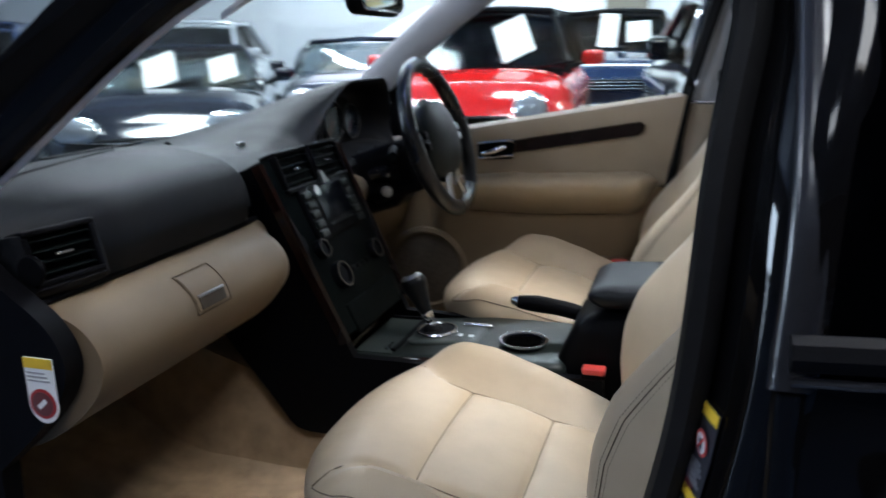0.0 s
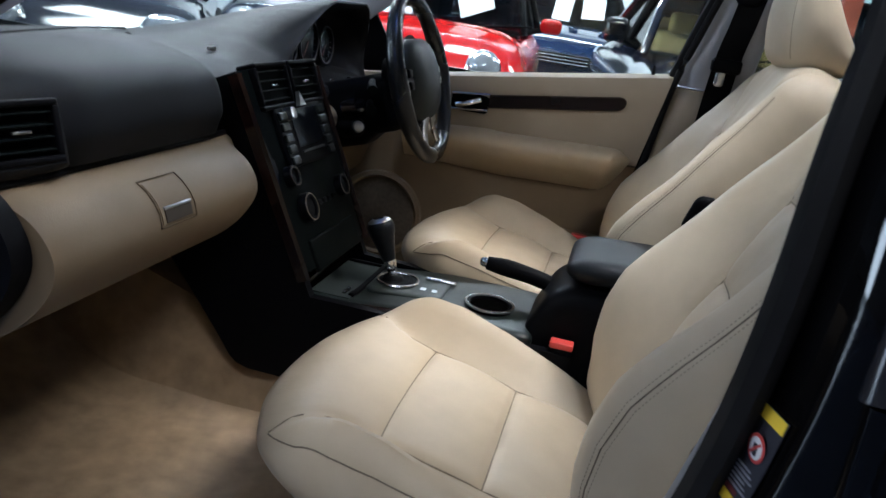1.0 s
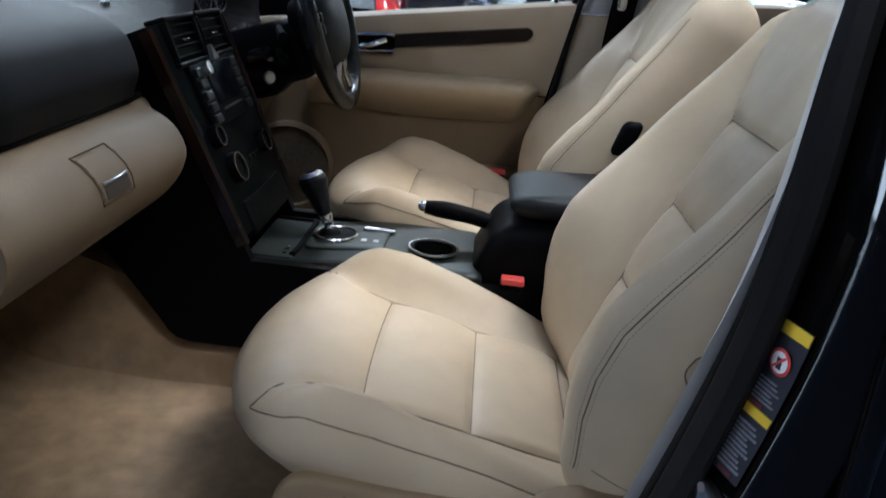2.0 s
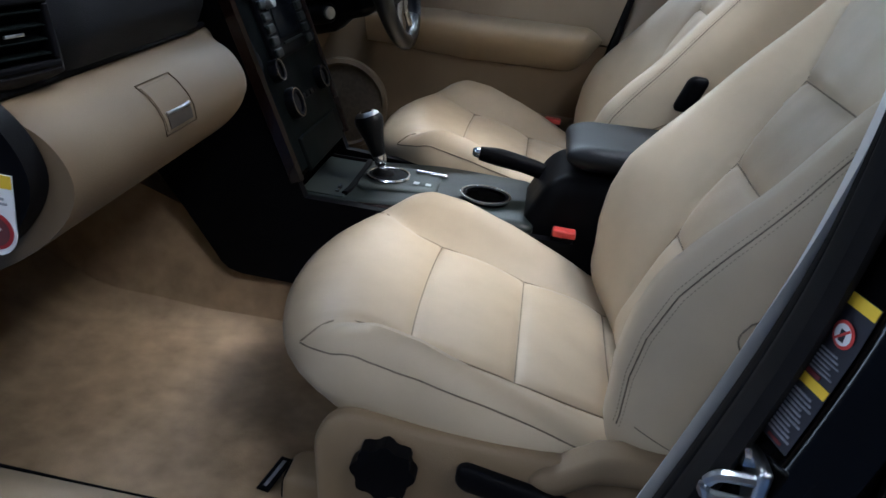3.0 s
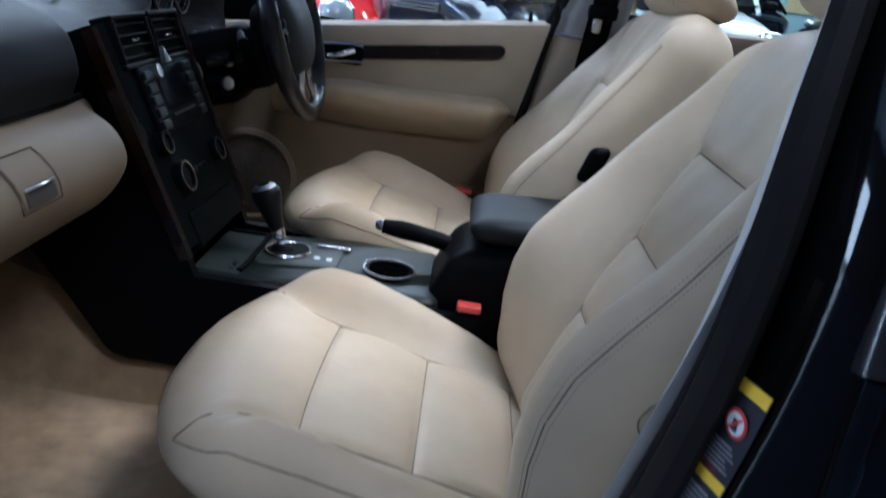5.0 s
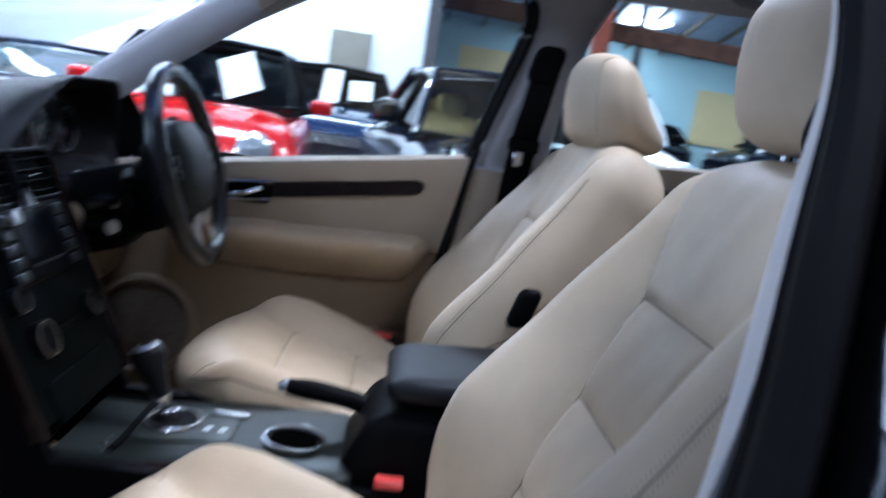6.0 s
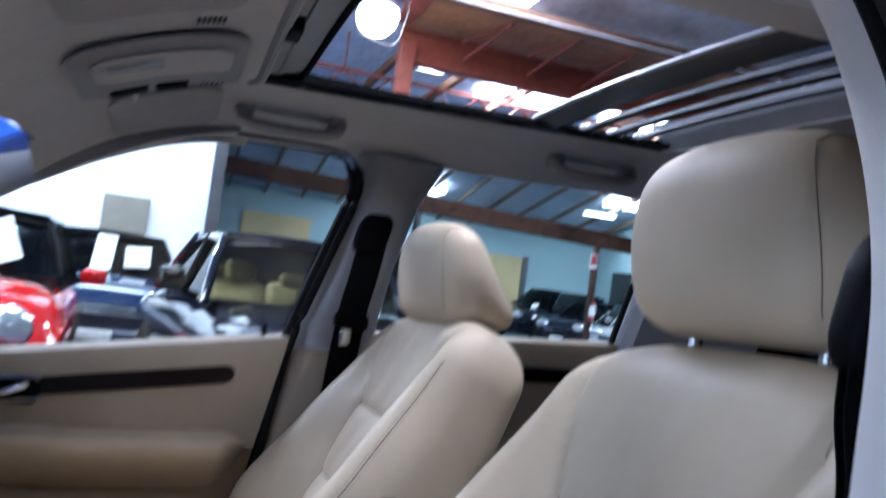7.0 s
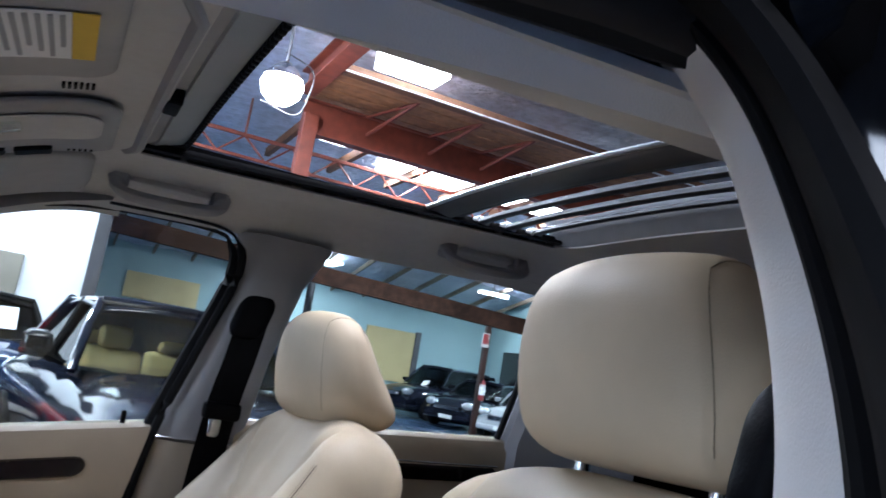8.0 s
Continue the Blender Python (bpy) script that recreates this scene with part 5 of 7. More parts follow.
def seat_belt(y, s, dx=0.0, da=0.0, dt=0.0, dl=0.0):
    b = thing("seat_belt", "black seat belt hanging from the door pillar", "seat belt", (0.61 + dx, y, 0.70), "front seat belts")
    part("anchor", soft_box((0.600 + dx, y - 0.024, 1.285 + da), (0.668 + dx, y + 0.012, 1.372 + da), (0.022, 0.012, 0.03), (5, 3, 5), deform=lambda P: P + np.stack([0.25 * (P[:, 2] - 1.33 - da), 0 * P[:, 0], 0 * P[:, 0]], 1)), BLACK, b, "black belt anchor cover")
    part("buckle_tongue", soft_box((0.590 + dx + dl, y - 0.018, 1.097 + dt), (0.613 + dx + dl, y - 0.010, 1.135 + dt), (0.008, 0.003, 0.008), (2, 2, 3)), SATIN, b, "steel belt tongue")
    part("tongue_grip", soft_box((0.575 + dx + dl, y - 0.026, 1.13 + dt), (0.645 + dx + 0.6 * dl, y - 0.002, 1.162 + dt), 0.008, (4, 2, 2)), BLACK, b)
    for k, o in enumerate((0.0, 0.006)):
        L = [(0.64 + dx, y - 0.006 + o, 1.34 + da), (0.625 + dx, y - 0.012 + o, 1.24 + 0.7 * da), (0.61 + dx + 0.6 * dl, y - 0.014 + o, 1.15 + dt), (0.60 + dx + dl, y + 0.01 + o, 0.95), (0.60 + dx + dl, y + 0.03, 0.72)]
        part("webbing", sheet([[Vector(p) + Vector((d, 0, 0)) for d in (-0.029, 0, 0.029)] for p in smooth_line(L, 5)], 0.0015, (0, 1, 0)), BELT, b, "black woven webbing")
    return b


seat_belt(0.630, 1)
seat_belt(-0.614, -1, 0.014, -0.106, -0.05, 0.03)
# rear door on the far side
rdoor = thing("rear_door", "closed beige rear door with wood strip", "car door", (1.0, 0.74, 0.45))
pr = []
for x in np.linspace(0.66, 1.38, 14):
    b = 1.125 + 0.035 * (x - 0.66) / 0.6
    pr.append([Vector((x, y, z)) for y, z in ((0.70, 0.46), (0.70, 0.70), (0.71, 0.9), (0.695, b - 0.08), (0.695, b - 0.03), (0.705, b - 0.006), (0.72, b), (0.78, b), (0.78, 0.46))])
part("panel", loft(pr), DOORSKIN, rdoor)
part("wood_strip", soft_box((0.74, 0.688, 1.045), (1.26, 0.700, 1.078), (0.012, 0.004, 0.012), (10, 2, 3), deform=lambda P: P + np.stack([0 * P[:, 0], 0 * P[:, 0], 0.05 * (P[:, 0] - 0.9)], 1)), WOOD, rdoor, "dark polished wood strip")
part("trim_line", tube([(0.74, 0.688, 1.078), (1.26, 0.688, 1.100)], 0.0025, 6), CHROME, rdoor)
w2 = thing("rear_door_window", "clear glass of the rear door", "window", (1.0, 0.73, 1.13))
pane([(0.66, 0.735, 1.13), (1.275, 0.735, 1.155), (1.325, 0.64, 1.47), (1.0, 0.634, 1.51), (0.72, 0.634, 1.51)], GLASS, "pane", (0, 0.004, 0), w2)
part("frame", tube(smooth_line([(1.268, 0.725, 1.15), (1.292, 0.69, 1.30), (1.312, 0.65, 1.43), (1.315, 0.64, 1.50)], 6), 0.008, 8), RUBBER, w2)
tagged(part("trim", loft([[Vector(p) for p in ((x0, y, z), (x0 + 0.02, y - 0.02, z), (x0 + 0.35, y - 0.04, z), (x0 + 0.35, y + 0.06, z), (x0, y + 0.05, z))] for x0, y, z in ((1.255, 0.70, 0.46), (1.280, 0.70, 1.15), (1.305, 0.665, 1.30), (1.325, 0.62, 1.45), (1.33, 0.59, 1.51))]), TRIM_SHADED), "pale grey rear pillar cover", "pillar trim", kind="structure")


def grab_handle(x0, x1, y):
    g = thing("grab_handle", "pale grey folding grab handle on roof rail", "grab handle", ((x0 + x1) / 2, y, 1.46), "grab handles")
    zz = lining((x0 + x1) / 2, y) - 0.004
    part("bow", tube(smooth_line([(x0 + 0.01, y + 0.012, zz + 0.012), (x0 + 0.010, y - 0.012, zz - 0.004), (x0 + 0.034, y - 0.034, zz - 0.030), (x1 - 0.034, y - 0.034, zz - 0.026), (x1 - 0.010, y - 0.012, zz + 0.0), (x1 - 0.01, y + 0.012, zz + 0.016)], 5), 0.0145, 10, flat=0.75), TRIM_SHADED, g)
    part("recess", soft_box((x0 + 0.03, y - 0.016, zz - 0.003), (x1 - 0.03, y + 0.016, zz + 0.012), (0.02, 0.010, 0.004), (6, 3, 2)), HEADLINER, g, "shallow finger recess")
    for x in (x0, x1 - 0.03):
        part("mount", soft_box((x, y - 0.022, zz - 0.018), (x + 0.03, y + 0.02, zz + 0.02), 0.008, (3, 3, 3)), TRIM_SHADED, g)
    return g


grab_handle(0.33, 0.53, 0.545)
grab_handle(0.97, 1.17, 0.545)

# maker's tag on the floor mat, lettering as a plain bar
tag = thing("mat_tag", "small dark tag sewn on the footwell carpet", "tag", (0.02, -0.55, 0.41))
part("strip", moved(box((-0.009, -0.036, 0.0), (0.009, 0.036, 0.003), 0.0012), pose(0.030, -0.545, 0.408, 0, 0, -10)), BLACK, tag)
part("text_bar", moved(box((-0.0025, -0.028, 0.003), (0.0025, 0.028, 0.0036), 0.0002), pose(0.030, -0.545, 0.408, 0, 0, -10)), DULLPRINT, tag)
# ---------- sunroof, visors, overhead console ----------
sroof = thing("louvre_sunroof", "opened louvred sunroof with dark slats stacked at the rear", "sunroof", (0.72, 0.02, 1.50))


def rim_pt(x, y, dz=0.0):
    return (x, y, lining(x, y) + dz)


for y, s in ((SR_N, 0.25), (SR_F, -1)):
    part("rail", sheet([[rim_pt(x, y + s * o, dz) for o, dz in ((0, 0.003), (0.0, 0.013), (0.012, 0.016), (0.014, 0.006), (0.032, 0.008))] for x in np.linspace(SR_X0, SR_X2, 12)], 0.006, (0, 0, 1)), BLACK, sroof, "black guide rail")
part("front_frame", sheet([[rim_pt(SR_X0 + o - 0.02 * float(sm(SR_N + 0.06, SR_N, y)) - 0.012 * float(sm(SR_F - 0.05, SR_F, y)), y, dz) for o, dz in ((-0.016, -0.001), (-0.010, -0.006), (-0.004, -0.005), (0.001, 0.004), (0.003, 0.016), (0.016, 0.018), (0.018, 0.014), (0.022, 0.020))] for y in np.linspace(SR_N, SR_F, 24)], 0.006, (-0.5, 0, 0.8)), TRIM_SHADED, sroof, "pale front frame with a raised lip")
part("deflector_plate", sheet([[rim_pt(SR_X0 + o, y, dz) for o, dz in ((0.018, 0.016), (0.036, 0.023), (0.058, 0.030))] for y in np.linspace(SR_N, SR_F, 12)], 0.004, (-0.5, 0, 0.8)), mat("blue_grey_plastic", (0.34, 0.37, 0.40), 0.35, vary=0.05, spec=0.5), sroof, "blue-grey wind deflector plate")
part("clip", soft_box((SR_X0 - 0.002, 0.02, lining(0.36, 0.03) - 0.002), (SR_X0 + 0.016, 0.075, lining(0.36, 0.03) + 0.018), 0.003, (2, 2, 2)), BLACK, sroof, "dark fixing clip")
for y in np.linspace(SR_N + 0.01, SR_F - 0.02, 44):
    part("deflector_link", box((SR_X0 + 0.058, y, lining(0.42, y) + 0.022), (SR_X0 + 0.066, y + 0.008, lining(0.42, y) + 0.040), 0.002), BLACK, sroof)
part("deflector_bar", tube([rim_pt(SR_X0 + 0.062, SR_N, 0.043), rim_pt(SR_X0 + 0.062, SR_F, 0.043)], 0.005, 6), BLACK, sroof)
SLAT = mat("dark_slat", (0.030, 0.032, 0.038), 0.5, vary=0.2, spec=0.3)
LEAD = mat("grey_slat", (0.045, 0.045, 0.048), 0.5, vary=0.1)


def slat_ring(x, y, z, long, thick, tilt):
    """Lens-shaped section of a slat, rising to the rear by tilt degrees."""
    c, s = math.cos(radians(tilt)), math.sin(radians(tilt))
    ring = []
    for k in range(12):
        a, b = long / 2 * math.cos(k * math.pi / 6), thick / 2 * math.sin(k * math.pi / 6)
        ring.append((x + a * c - b * s, y, z + a * s + b * c))
    return ring


# the first slat is broad with a bright edge, the others lie stacked behind it
for k, (x, long, thick, tilt) in enumerate(((0.874, 0.046, 0.012, -14), (0.912, 0.026, 0.008, 24), (0.962, 0.034, 0.014, 22), (1.020, 0.034, 0.014, 22), (1.078, 0.028, 0.011, 20))):
    rows = [slat_ring(x, y, lining(x, y) + (0.026 if k else 0.024) - 0.010 * float(sm(SR_F - 0.10, SR_F, y)), long, thick, tilt) for y in np.linspace(SR_N - 0.012, SR_F - 0.012, 16)]
    sl = part("slat", loft(rows), SLAT if k else LEAD, sroof, "dark tinted slat" if k else "grey metal leading slat")
    if not k:
        part("edge_strip", tube([(x - 0.022, y, lining(x, y) + 0.0305 - 0.010 * float(sm(SR_F - 0.10, SR_F, y))) for y in np.linspace(SR_N - 0.01, SR_F - 0.012, 16)], 0.0042, 8), SATIN, sl, "bright leading edge")
    if k > 1:
        part("slat_end", soft_box((x - 0.016, SR_F - 0.034, lining(x, SR_F) + 0.006), (x + 0.010, SR_F - 0.008, lining(x, SR_F) + 0.022), 0.004, (2, 2, 2)), SATIN, sl, "small bright end fitting")
part("rear_strip", tube([(SR_X2 - 0.034, y, lining(SR_X2, y) + 0.036) for y in np.linspace(SR_N, SR_F, 12)], 0.0022, 6), SATIN, sroof, "thin bright rear strip")
part("rear_frame", sheet([[rim_pt(SR_X2 + o, y, dz) for o, dz in ((-0.03, 0.045), (-0.01, 0.02), (0.0, 0.003))] for y in np.linspace(SR_N, SR_F, 12)], 0.006, (0, 0, 1)), mat("grey_frame_plastic", (0.22, 0.22, 0.23), 0.6), sroof)


VISOR = mat("grey_visor_vinyl", (0.39, 0.38, 0.37), 0.75, vary=0.06, scale=40, bump=0.4, bscale=800)


def visor(y0, y1, label, sticker=False):
    v = thing("sun_visor", label, "sun visor", (0.22, (y0 + y1) / 2, lining(0.25, (y0 + y1) / 2) - 0.03), "sun visors")
    part("flap", soft_box((0.125, y0, -0.011), (0.300, y1, 0.011), (0.03, 0.04, 0.009), (6, 10, 2), deform=lambda P: np.stack([P[:, 0], P[:, 1], P[:, 2] + np.array([lining(a, b) for a, b in zip(P[:, 0], P[:, 1])]) - 0.014], 1)), VISOR, v)
    part("arm", tube([(0.165, y0 + 0.01, lining(0.165, y0) - 0.016), (0.165, y0 - 0.015, lining(0.165, y0) - 0.004)], 0.006, 8), TRIM, v)
    if sticker:
        def lab(x0, x1, ya, yb, dz):
            return sheet([[(x, y, lining(x, y) - 0.0268 - dz) for y in np.linspace(ya, yb, 4)] for x in np.linspace(x0, x1, 4)], 0.0008)
        s = part("label", lab(0.196, 0.263, -0.315, -0.180, 0), WHITE, v, "white warning label")
        part("band", lab(0.2635, 0.281, -0.315, -0.180, 0), YELLOW, s)
        for k in range(8):
            part("text_bar", lab(0.201 + 0.0078 * k, 0.2045 + 0.0078 * k, -0.308, -0.188 - 0.016 * ((k * 5) % 3), 0.0009), GREYPRINT, s)
    return v


visor(-0.50, -0.082, "pale grey folded sun visor with white warning label", True)
visor(0.395, 0.575, "pale grey folded sun visor")
ohc = thing("overhead_console", "pale overhead console with reading lamps and switches", "overhead console", (0.24, 0.15, lining(0.24, 0.15) - 0.03))
def under_lining(P):
    return np.stack([P[:, 0], P[:, 1], P[:, 2] + np.array([lining(a, b) for a, b in zip(P[:, 0], P[:, 1])])], 1)


part("body", soft_box((0.10, 0.055, -0.020), (0.318, 0.355, 0.0), (0.05, 0.05, 0.010), (8, 8, 3), deform=under_lining), TRIM_SHADED, ohc)
part("lamp_bezel", soft_box((0.13, 0.085, -0.026), (0.300, 0.215, -0.018), (0.03, 0.03, 0.004), (6, 5, 2), deform=under_lining), HEADLINER, ohc, "shallow lamp bezel")
part("lamp_lens", soft_box((0.15, 0.10, -0.029), (0.215, 0.145, -0.024), 0.002, (3, 3, 2), deform=under_lining), GLASS, ohc, "clear reading lamp lens")
part("switch", soft_box((0.200, 0.270, -0.026), (0.244, 0.305, -0.018), 0.003, (3, 3, 2), deform=under_lining), BLACK, ohc, "dark rocker switch")
part("switch", soft_box((0.140, 0.270, -0.025), (0.190, 0.300, -0.018), 0.003, (3, 3, 2), deform=under_lining), BLACK, ohc, "dark rocker switch")
for k in range(5):
    part("slot", soft_box((0.262 + 0.007 * k, 0.292, -0.0215), (0.2655 + 0.007 * k, 0.300, -0.019), 0.0008, (2, 2, 2), deform=under_lining), BLACK, ohc)
mic = thing("microphone_grille", "small dark slotted grille in the roof lining", "grille", (0.265, 0.026, lining(0.265, 0.026) - 0.003))
for k in range(6):
    part("slot", soft_box((0.250 + 0.0058 * k, 0.012, -0.0030), (0.2534 + 0.0058 * k, 0.034, 0.002), 0.0006, (2, 2, 2), deform=under_lining), BLACK, mic)

# windscreen, mirror
ws = thing("windscreen", "wide curved clear windscreen with blue top band", "windscreen", (-0.5, 0, 1.0))


def screen_pt(u, v):
    y = v * (0.74 - 0.17 * u)
    x = -0.93 + 1.02 * u + 0.10 * (y / 0.7) ** 2 * (1 - 0.4 * u)
    return Vector((x, y, 0.985 + 0.445 * u + 0.05 * math.sin(math.pi * u)))


g = part("pane", sheet([[screen_pt(u, v) for v in np.linspace(-1, 1, 15)] for u in np.linspace(0, 0.78, 9)], 0.004), GLASS, ws)
g.visible_shadow = False
g = part("shade_band", sheet([[screen_pt(u, v) for v in np.linspace(-1, 1, 15)] for u in np.linspace(0.782, 0.885, 3)], 0.004), glass("blue_shade_band", (0.20, 0.36, 0.75), 0.85), ws, "blue tinted top band")
g.visible_shadow = False
mir = thing("rear_view_mirror", "black rear-view mirror on the windscreen", "mirror", (0.0, 0.0, 1.27))
MO = Matrix.Translation((-0.04, -0.005, 0.014))
part("housing", moved(soft_box((-0.03, -0.115, 1.272), (0.005, 0.115, 1.338), (0.015, 0.03, 0.025), (3, 6, 4)), MO), BLACK, mir)
part("glass", moved(soft_box((0.004, -0.105, 1.279), (0.007, 0.105, 1.331), (0.001, 0.025, 0.02), (2, 6, 4)), MO), mat("mirror", (0.9, 0.9, 0.9), 0.02, metal=1, vary=0), mir)
part("stem", moved(tube([(-0.02, 0, 1.33), (-0.04, 0, 1.355), (-0.075, 0, 1.375)], 0.010, 8), MO), BLACK, mir)

# black outside of the car
shell = thing("car_body", "glossy black hatchback body around the open passenger doorway", "car", (0.2, 0, 0.0))


def skin(rows, name, mt=PAINT, label="", thick=0.01, down=(0, 0, -1), parent=None):
    return part(name, sheet(rows, thick, down), mt, parent or shell, label)


for x0, x1, y0, y1 in ((0.08, SR_X0 - 0.02, -0.62, 0.62), (SR_X0 - 0.02, SR_X2 + 0.02, -0.62, SR_N - 0.02), (SR_X0 - 0.02, SR_X2 + 0.02, SR_F + 0.02, 0.62), (SR_X2 + 0.02, 2.1, -0.62, 0.62)):
    skin([[(x, y, 1.564 - 0.022 * (abs(y) / 0.62) ** 2.5 - 0.115 * max(0, (0.3 - x) / 0.3) ** 1.5 - 0.07 * max(0, (x - 1.5) / 0.6) ** 2 + 0.03 * y) for y in np.linspace(y0, y1, 9)] for x in np.linspace(x0, x1, 9)], "roof_panel")
skin([[(x, y, 0.99 - 0.20 * ((-0.85 - x) / 0.85) ** 1.6 - 0.05 * (abs(y) / 0.8) ** 2) for y in np.linspace(-0.80, 0.80, 13)] for x in np.linspace(-0.86, -1.68, 10)], "bonnet")
part("front_bumper", soft_box((-1.86, -0.84, 0.20), (-1.55, 0.84, 0.76), (0.14, 0.2, 0.1), (4, 8, 5)), PAINT, shell)
part("rear_body", soft_box((1.32, -0.86, 0.30), (2.25, 0.86, 1.0), (0.15, 0.12, 0.12), (6, 8, 5)), PAINT, shell)
for s in (-1, 1):
    skin([[(x, s * (0.87 - 0.03 * ((z - 0.6) / 0.3) ** 2), z) for z in np.linspace(0.32, 0.93, 7)] for x in np.linspace(-1.6, -0.70, 8)], "front_wing", down=(0, -s, 0))
    part("sill", soft_box((-0.72, min(s * 0.74, s * 0.86), 0.26), (1.32, max(s * 0.74, s * 0.86), 0.445), (0.05, 0.04, 0.04), (8, 3, 3)), PAINT, shell, "black painted door sill")
    skin([[(x, s * (0.66 - 0.0 + 0.0 * x + 0.20 * (1 - u)), 1.0 + 0.5 * u) for u in np.linspace(0, 1, 5)] for x in (1.36, 1.7, 2.1)], "quarter_panel", down=(0, -s, 0))
    for x in (-1.12, 1.66):
        wl = part("wheel", lathe([(0.20, -0.10), (0.30, -0.10), (0.316, -0.07), (0.316, 0.07), (0.30, 0.10), (0.20, 0.10)], pose(x, s * 0.77, 0.316 + s * 0.02, 90, 0, 0), 36), RUBBER, shell, "black tyre")
        part("rim", lathe([(0.205, -0.02), (0.205, 0.08), (0.19, 0.085), (0.05, 0.06), (0.0, 0.06)], pose(x, s * 0.77, 0.316 + s * 0.02, 90 * s, 0, 0), 30), SATIN, wl)
part("outer_door_skin", sheet([[(x, 0.875 - 0.02 * ((z - 0.7) / 0.3) ** 2, z) for z in np.linspace(0.44, 1.02, 7)] for x in np.linspace(-0.70, 1.34, 10)], 0.01, (0, -1, 0)), PAINT, shell)
rd = thing("rear_passenger_door", "closed glossy black rear door with dark window", "car door", (0.95, -0.85, 0.42))
part("skin", sheet([[(x, -0.872 + 0.02 * ((z - 0.7) / 0.3) ** 2, z) for z in np.linspace(0.43, 0.985, 8)] for x in np.linspace(0.600, 1.34, 9)], 0.03, (0, 1, 0)), PAINT, rd)
part("edge", tube(smooth_line([(0.606, -0.868, 0.45), (0.604, -0.872, 0.7), (0.604, -0.862, 0.98)], 5), 0.012, 10), PAINT, rd)
part("belt_moulding", tube([(0.602, -0.868, 1.011), (1.0, -0.868, 1.026), (1.34, -0.866, 1.046)], 0.014, 8), BLACK, rd, "dull black belt moulding")
part("belt_strip", tube([(0.604, -0.874, 0.992), (1.0, -0.876, 1.006), (1.34, -0.874, 1.025)], 0.0035, 8), SATINBLACK, rd, "thin black belt strip")
fr = [(0.605, -0.858, 0.98), (0.612, -0.835, 1.10), (0.612, -0.77, 1.25), (0.60, -0.70, 1.38), (0.57, -0.645, 1.465), (0.66, -0.632, 1.50), (0.9, -0.628, 1.515), (1.3, -0.63, 1.49)]
part("window_frame", ribbon(fr, [(0.016, 0, 0)] * 4 + [(0.01, 0.0, -0.012)] * 4, [(0, -0.016, 0.004)] * 8), SATINBLACK, rd, "black window frame")
part("pane", plate([(0.615, -0.845, 1.0), (1.34, -0.845, 1.03), (1.30, -0.645, 1.47), (0.67, -0.645, 1.48), (0.625, -0.735, 1.30)], (0, 0.004, 0)), glass("dark_privacy_glass", (0.10, 0.11, 0.12), 0.5, 0.15), rd, "dark window glass", smooth=False)
part("door_handle", soft_box((0.66, -0.905, 0.895), (0.84, -0.868, 0.93), (0.02, 0.012, 0.012), (6, 3, 3)), PAINT, rd, "black door handle")
# ---------- the hall ----------
FLOOR = mat("blue_grey_painted_concrete", (0.036, 0.066, 0.130), 0.25, vary=0.3, scale=3, bump=0.1, bscale=60)
WALLW = mat("white_painted_wall", (0.82, 0.82, 0.84), 0.8, vary=0.05, scale=4, bump=0.2, bscale=40)
TEAL = mat("pale_teal_wall", (0.38, 0.54, 0.57), 0.8, vary=0.12, scale=3, bump=0.2, bscale=40)
BOARD = mat("yellowed_board", (0.62, 0.50, 0.26), 0.7, vary=0.15, scale=5)
FOIL = mat("blue_foil_insulation", (0.60, 0.66, 0.80), 0.42, metal=0.2, vary=0.35, scale=6, bump=1.0, bscale=7)
FOIL.node_tree.nodes["Bump"].inputs["Distance"].default_value = 0.07      # deep creases
ORANGE = mat("red_oxide_steel", (0.21, 0.043, 0.021), 0.55, vary=0.35, scale=8)
TIMBER = mat("old_timber", (0.17, 0.075, 0.035), 0.7, vary=0.5, scale=14)
STEEL = mat("dull_steel", (0.12, 0.12, 0.13), 0.5, metal=0.5, vary=0.2)
SKYL = glow("skylight_panel", (0.93, 0.97, 1.0), 13.0)
TUBE = glow("fluorescent_tube", (0.95, 1.0, 0.98), 14.0)
LAMP = glow("high_bay_lamp", (0.97, 1.0, 1.0), 45.0)


def hall(ob):
    """Set a thing that was built level onto the hall's slope."""
    ob.matrix_basis = HALL @ ob.matrix_basis
    return ob


def hall_block(name, lo, hi, mt, label, cat, bevel=0.01, kind="structure"):
    ob = part(name, box(lo, hi, bevel), mt, None, "")
    return hall(tagged(ob, label, cat, kind=kind))


hall_block("ground", (-16, -11, -0.2), (22, 30, 0.0), FLOOR, "blue-grey painted concrete showroom floor", "floor")
H = 5.3
hall_block("wall_white", (-16, 12.5, 0), (0.55, 12.8, H), WALLW, "bright white painted hall wall", "wall")
hall_block("wall_return", (0.55, 12.4, 0), (0.75, 30, H), mat("dark_grey_edge", (0.055, 0.05, 0.055), 0.7, vary=0.2, scale=5), "dark steel edge and side of the white wall", "wall")
hall_block("wall_teal", (0.75, 24.4, 0), (14.5, 24.7, H), TEAL, "pale teal painted far wall", "wall")
hall_block("wall_side", (14.2, 16.9, 0), (14.5, 24.4, H), TEAL, "pale teal painted side wall", "wall")
hall_block("wall_east", (22, -11, 0), (22.3, 30, H), TEAL, "teal hall wall", "wall")
# the gap in this unseen wall is made for the added daylight lamp
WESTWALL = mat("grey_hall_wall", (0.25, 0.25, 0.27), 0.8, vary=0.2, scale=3)
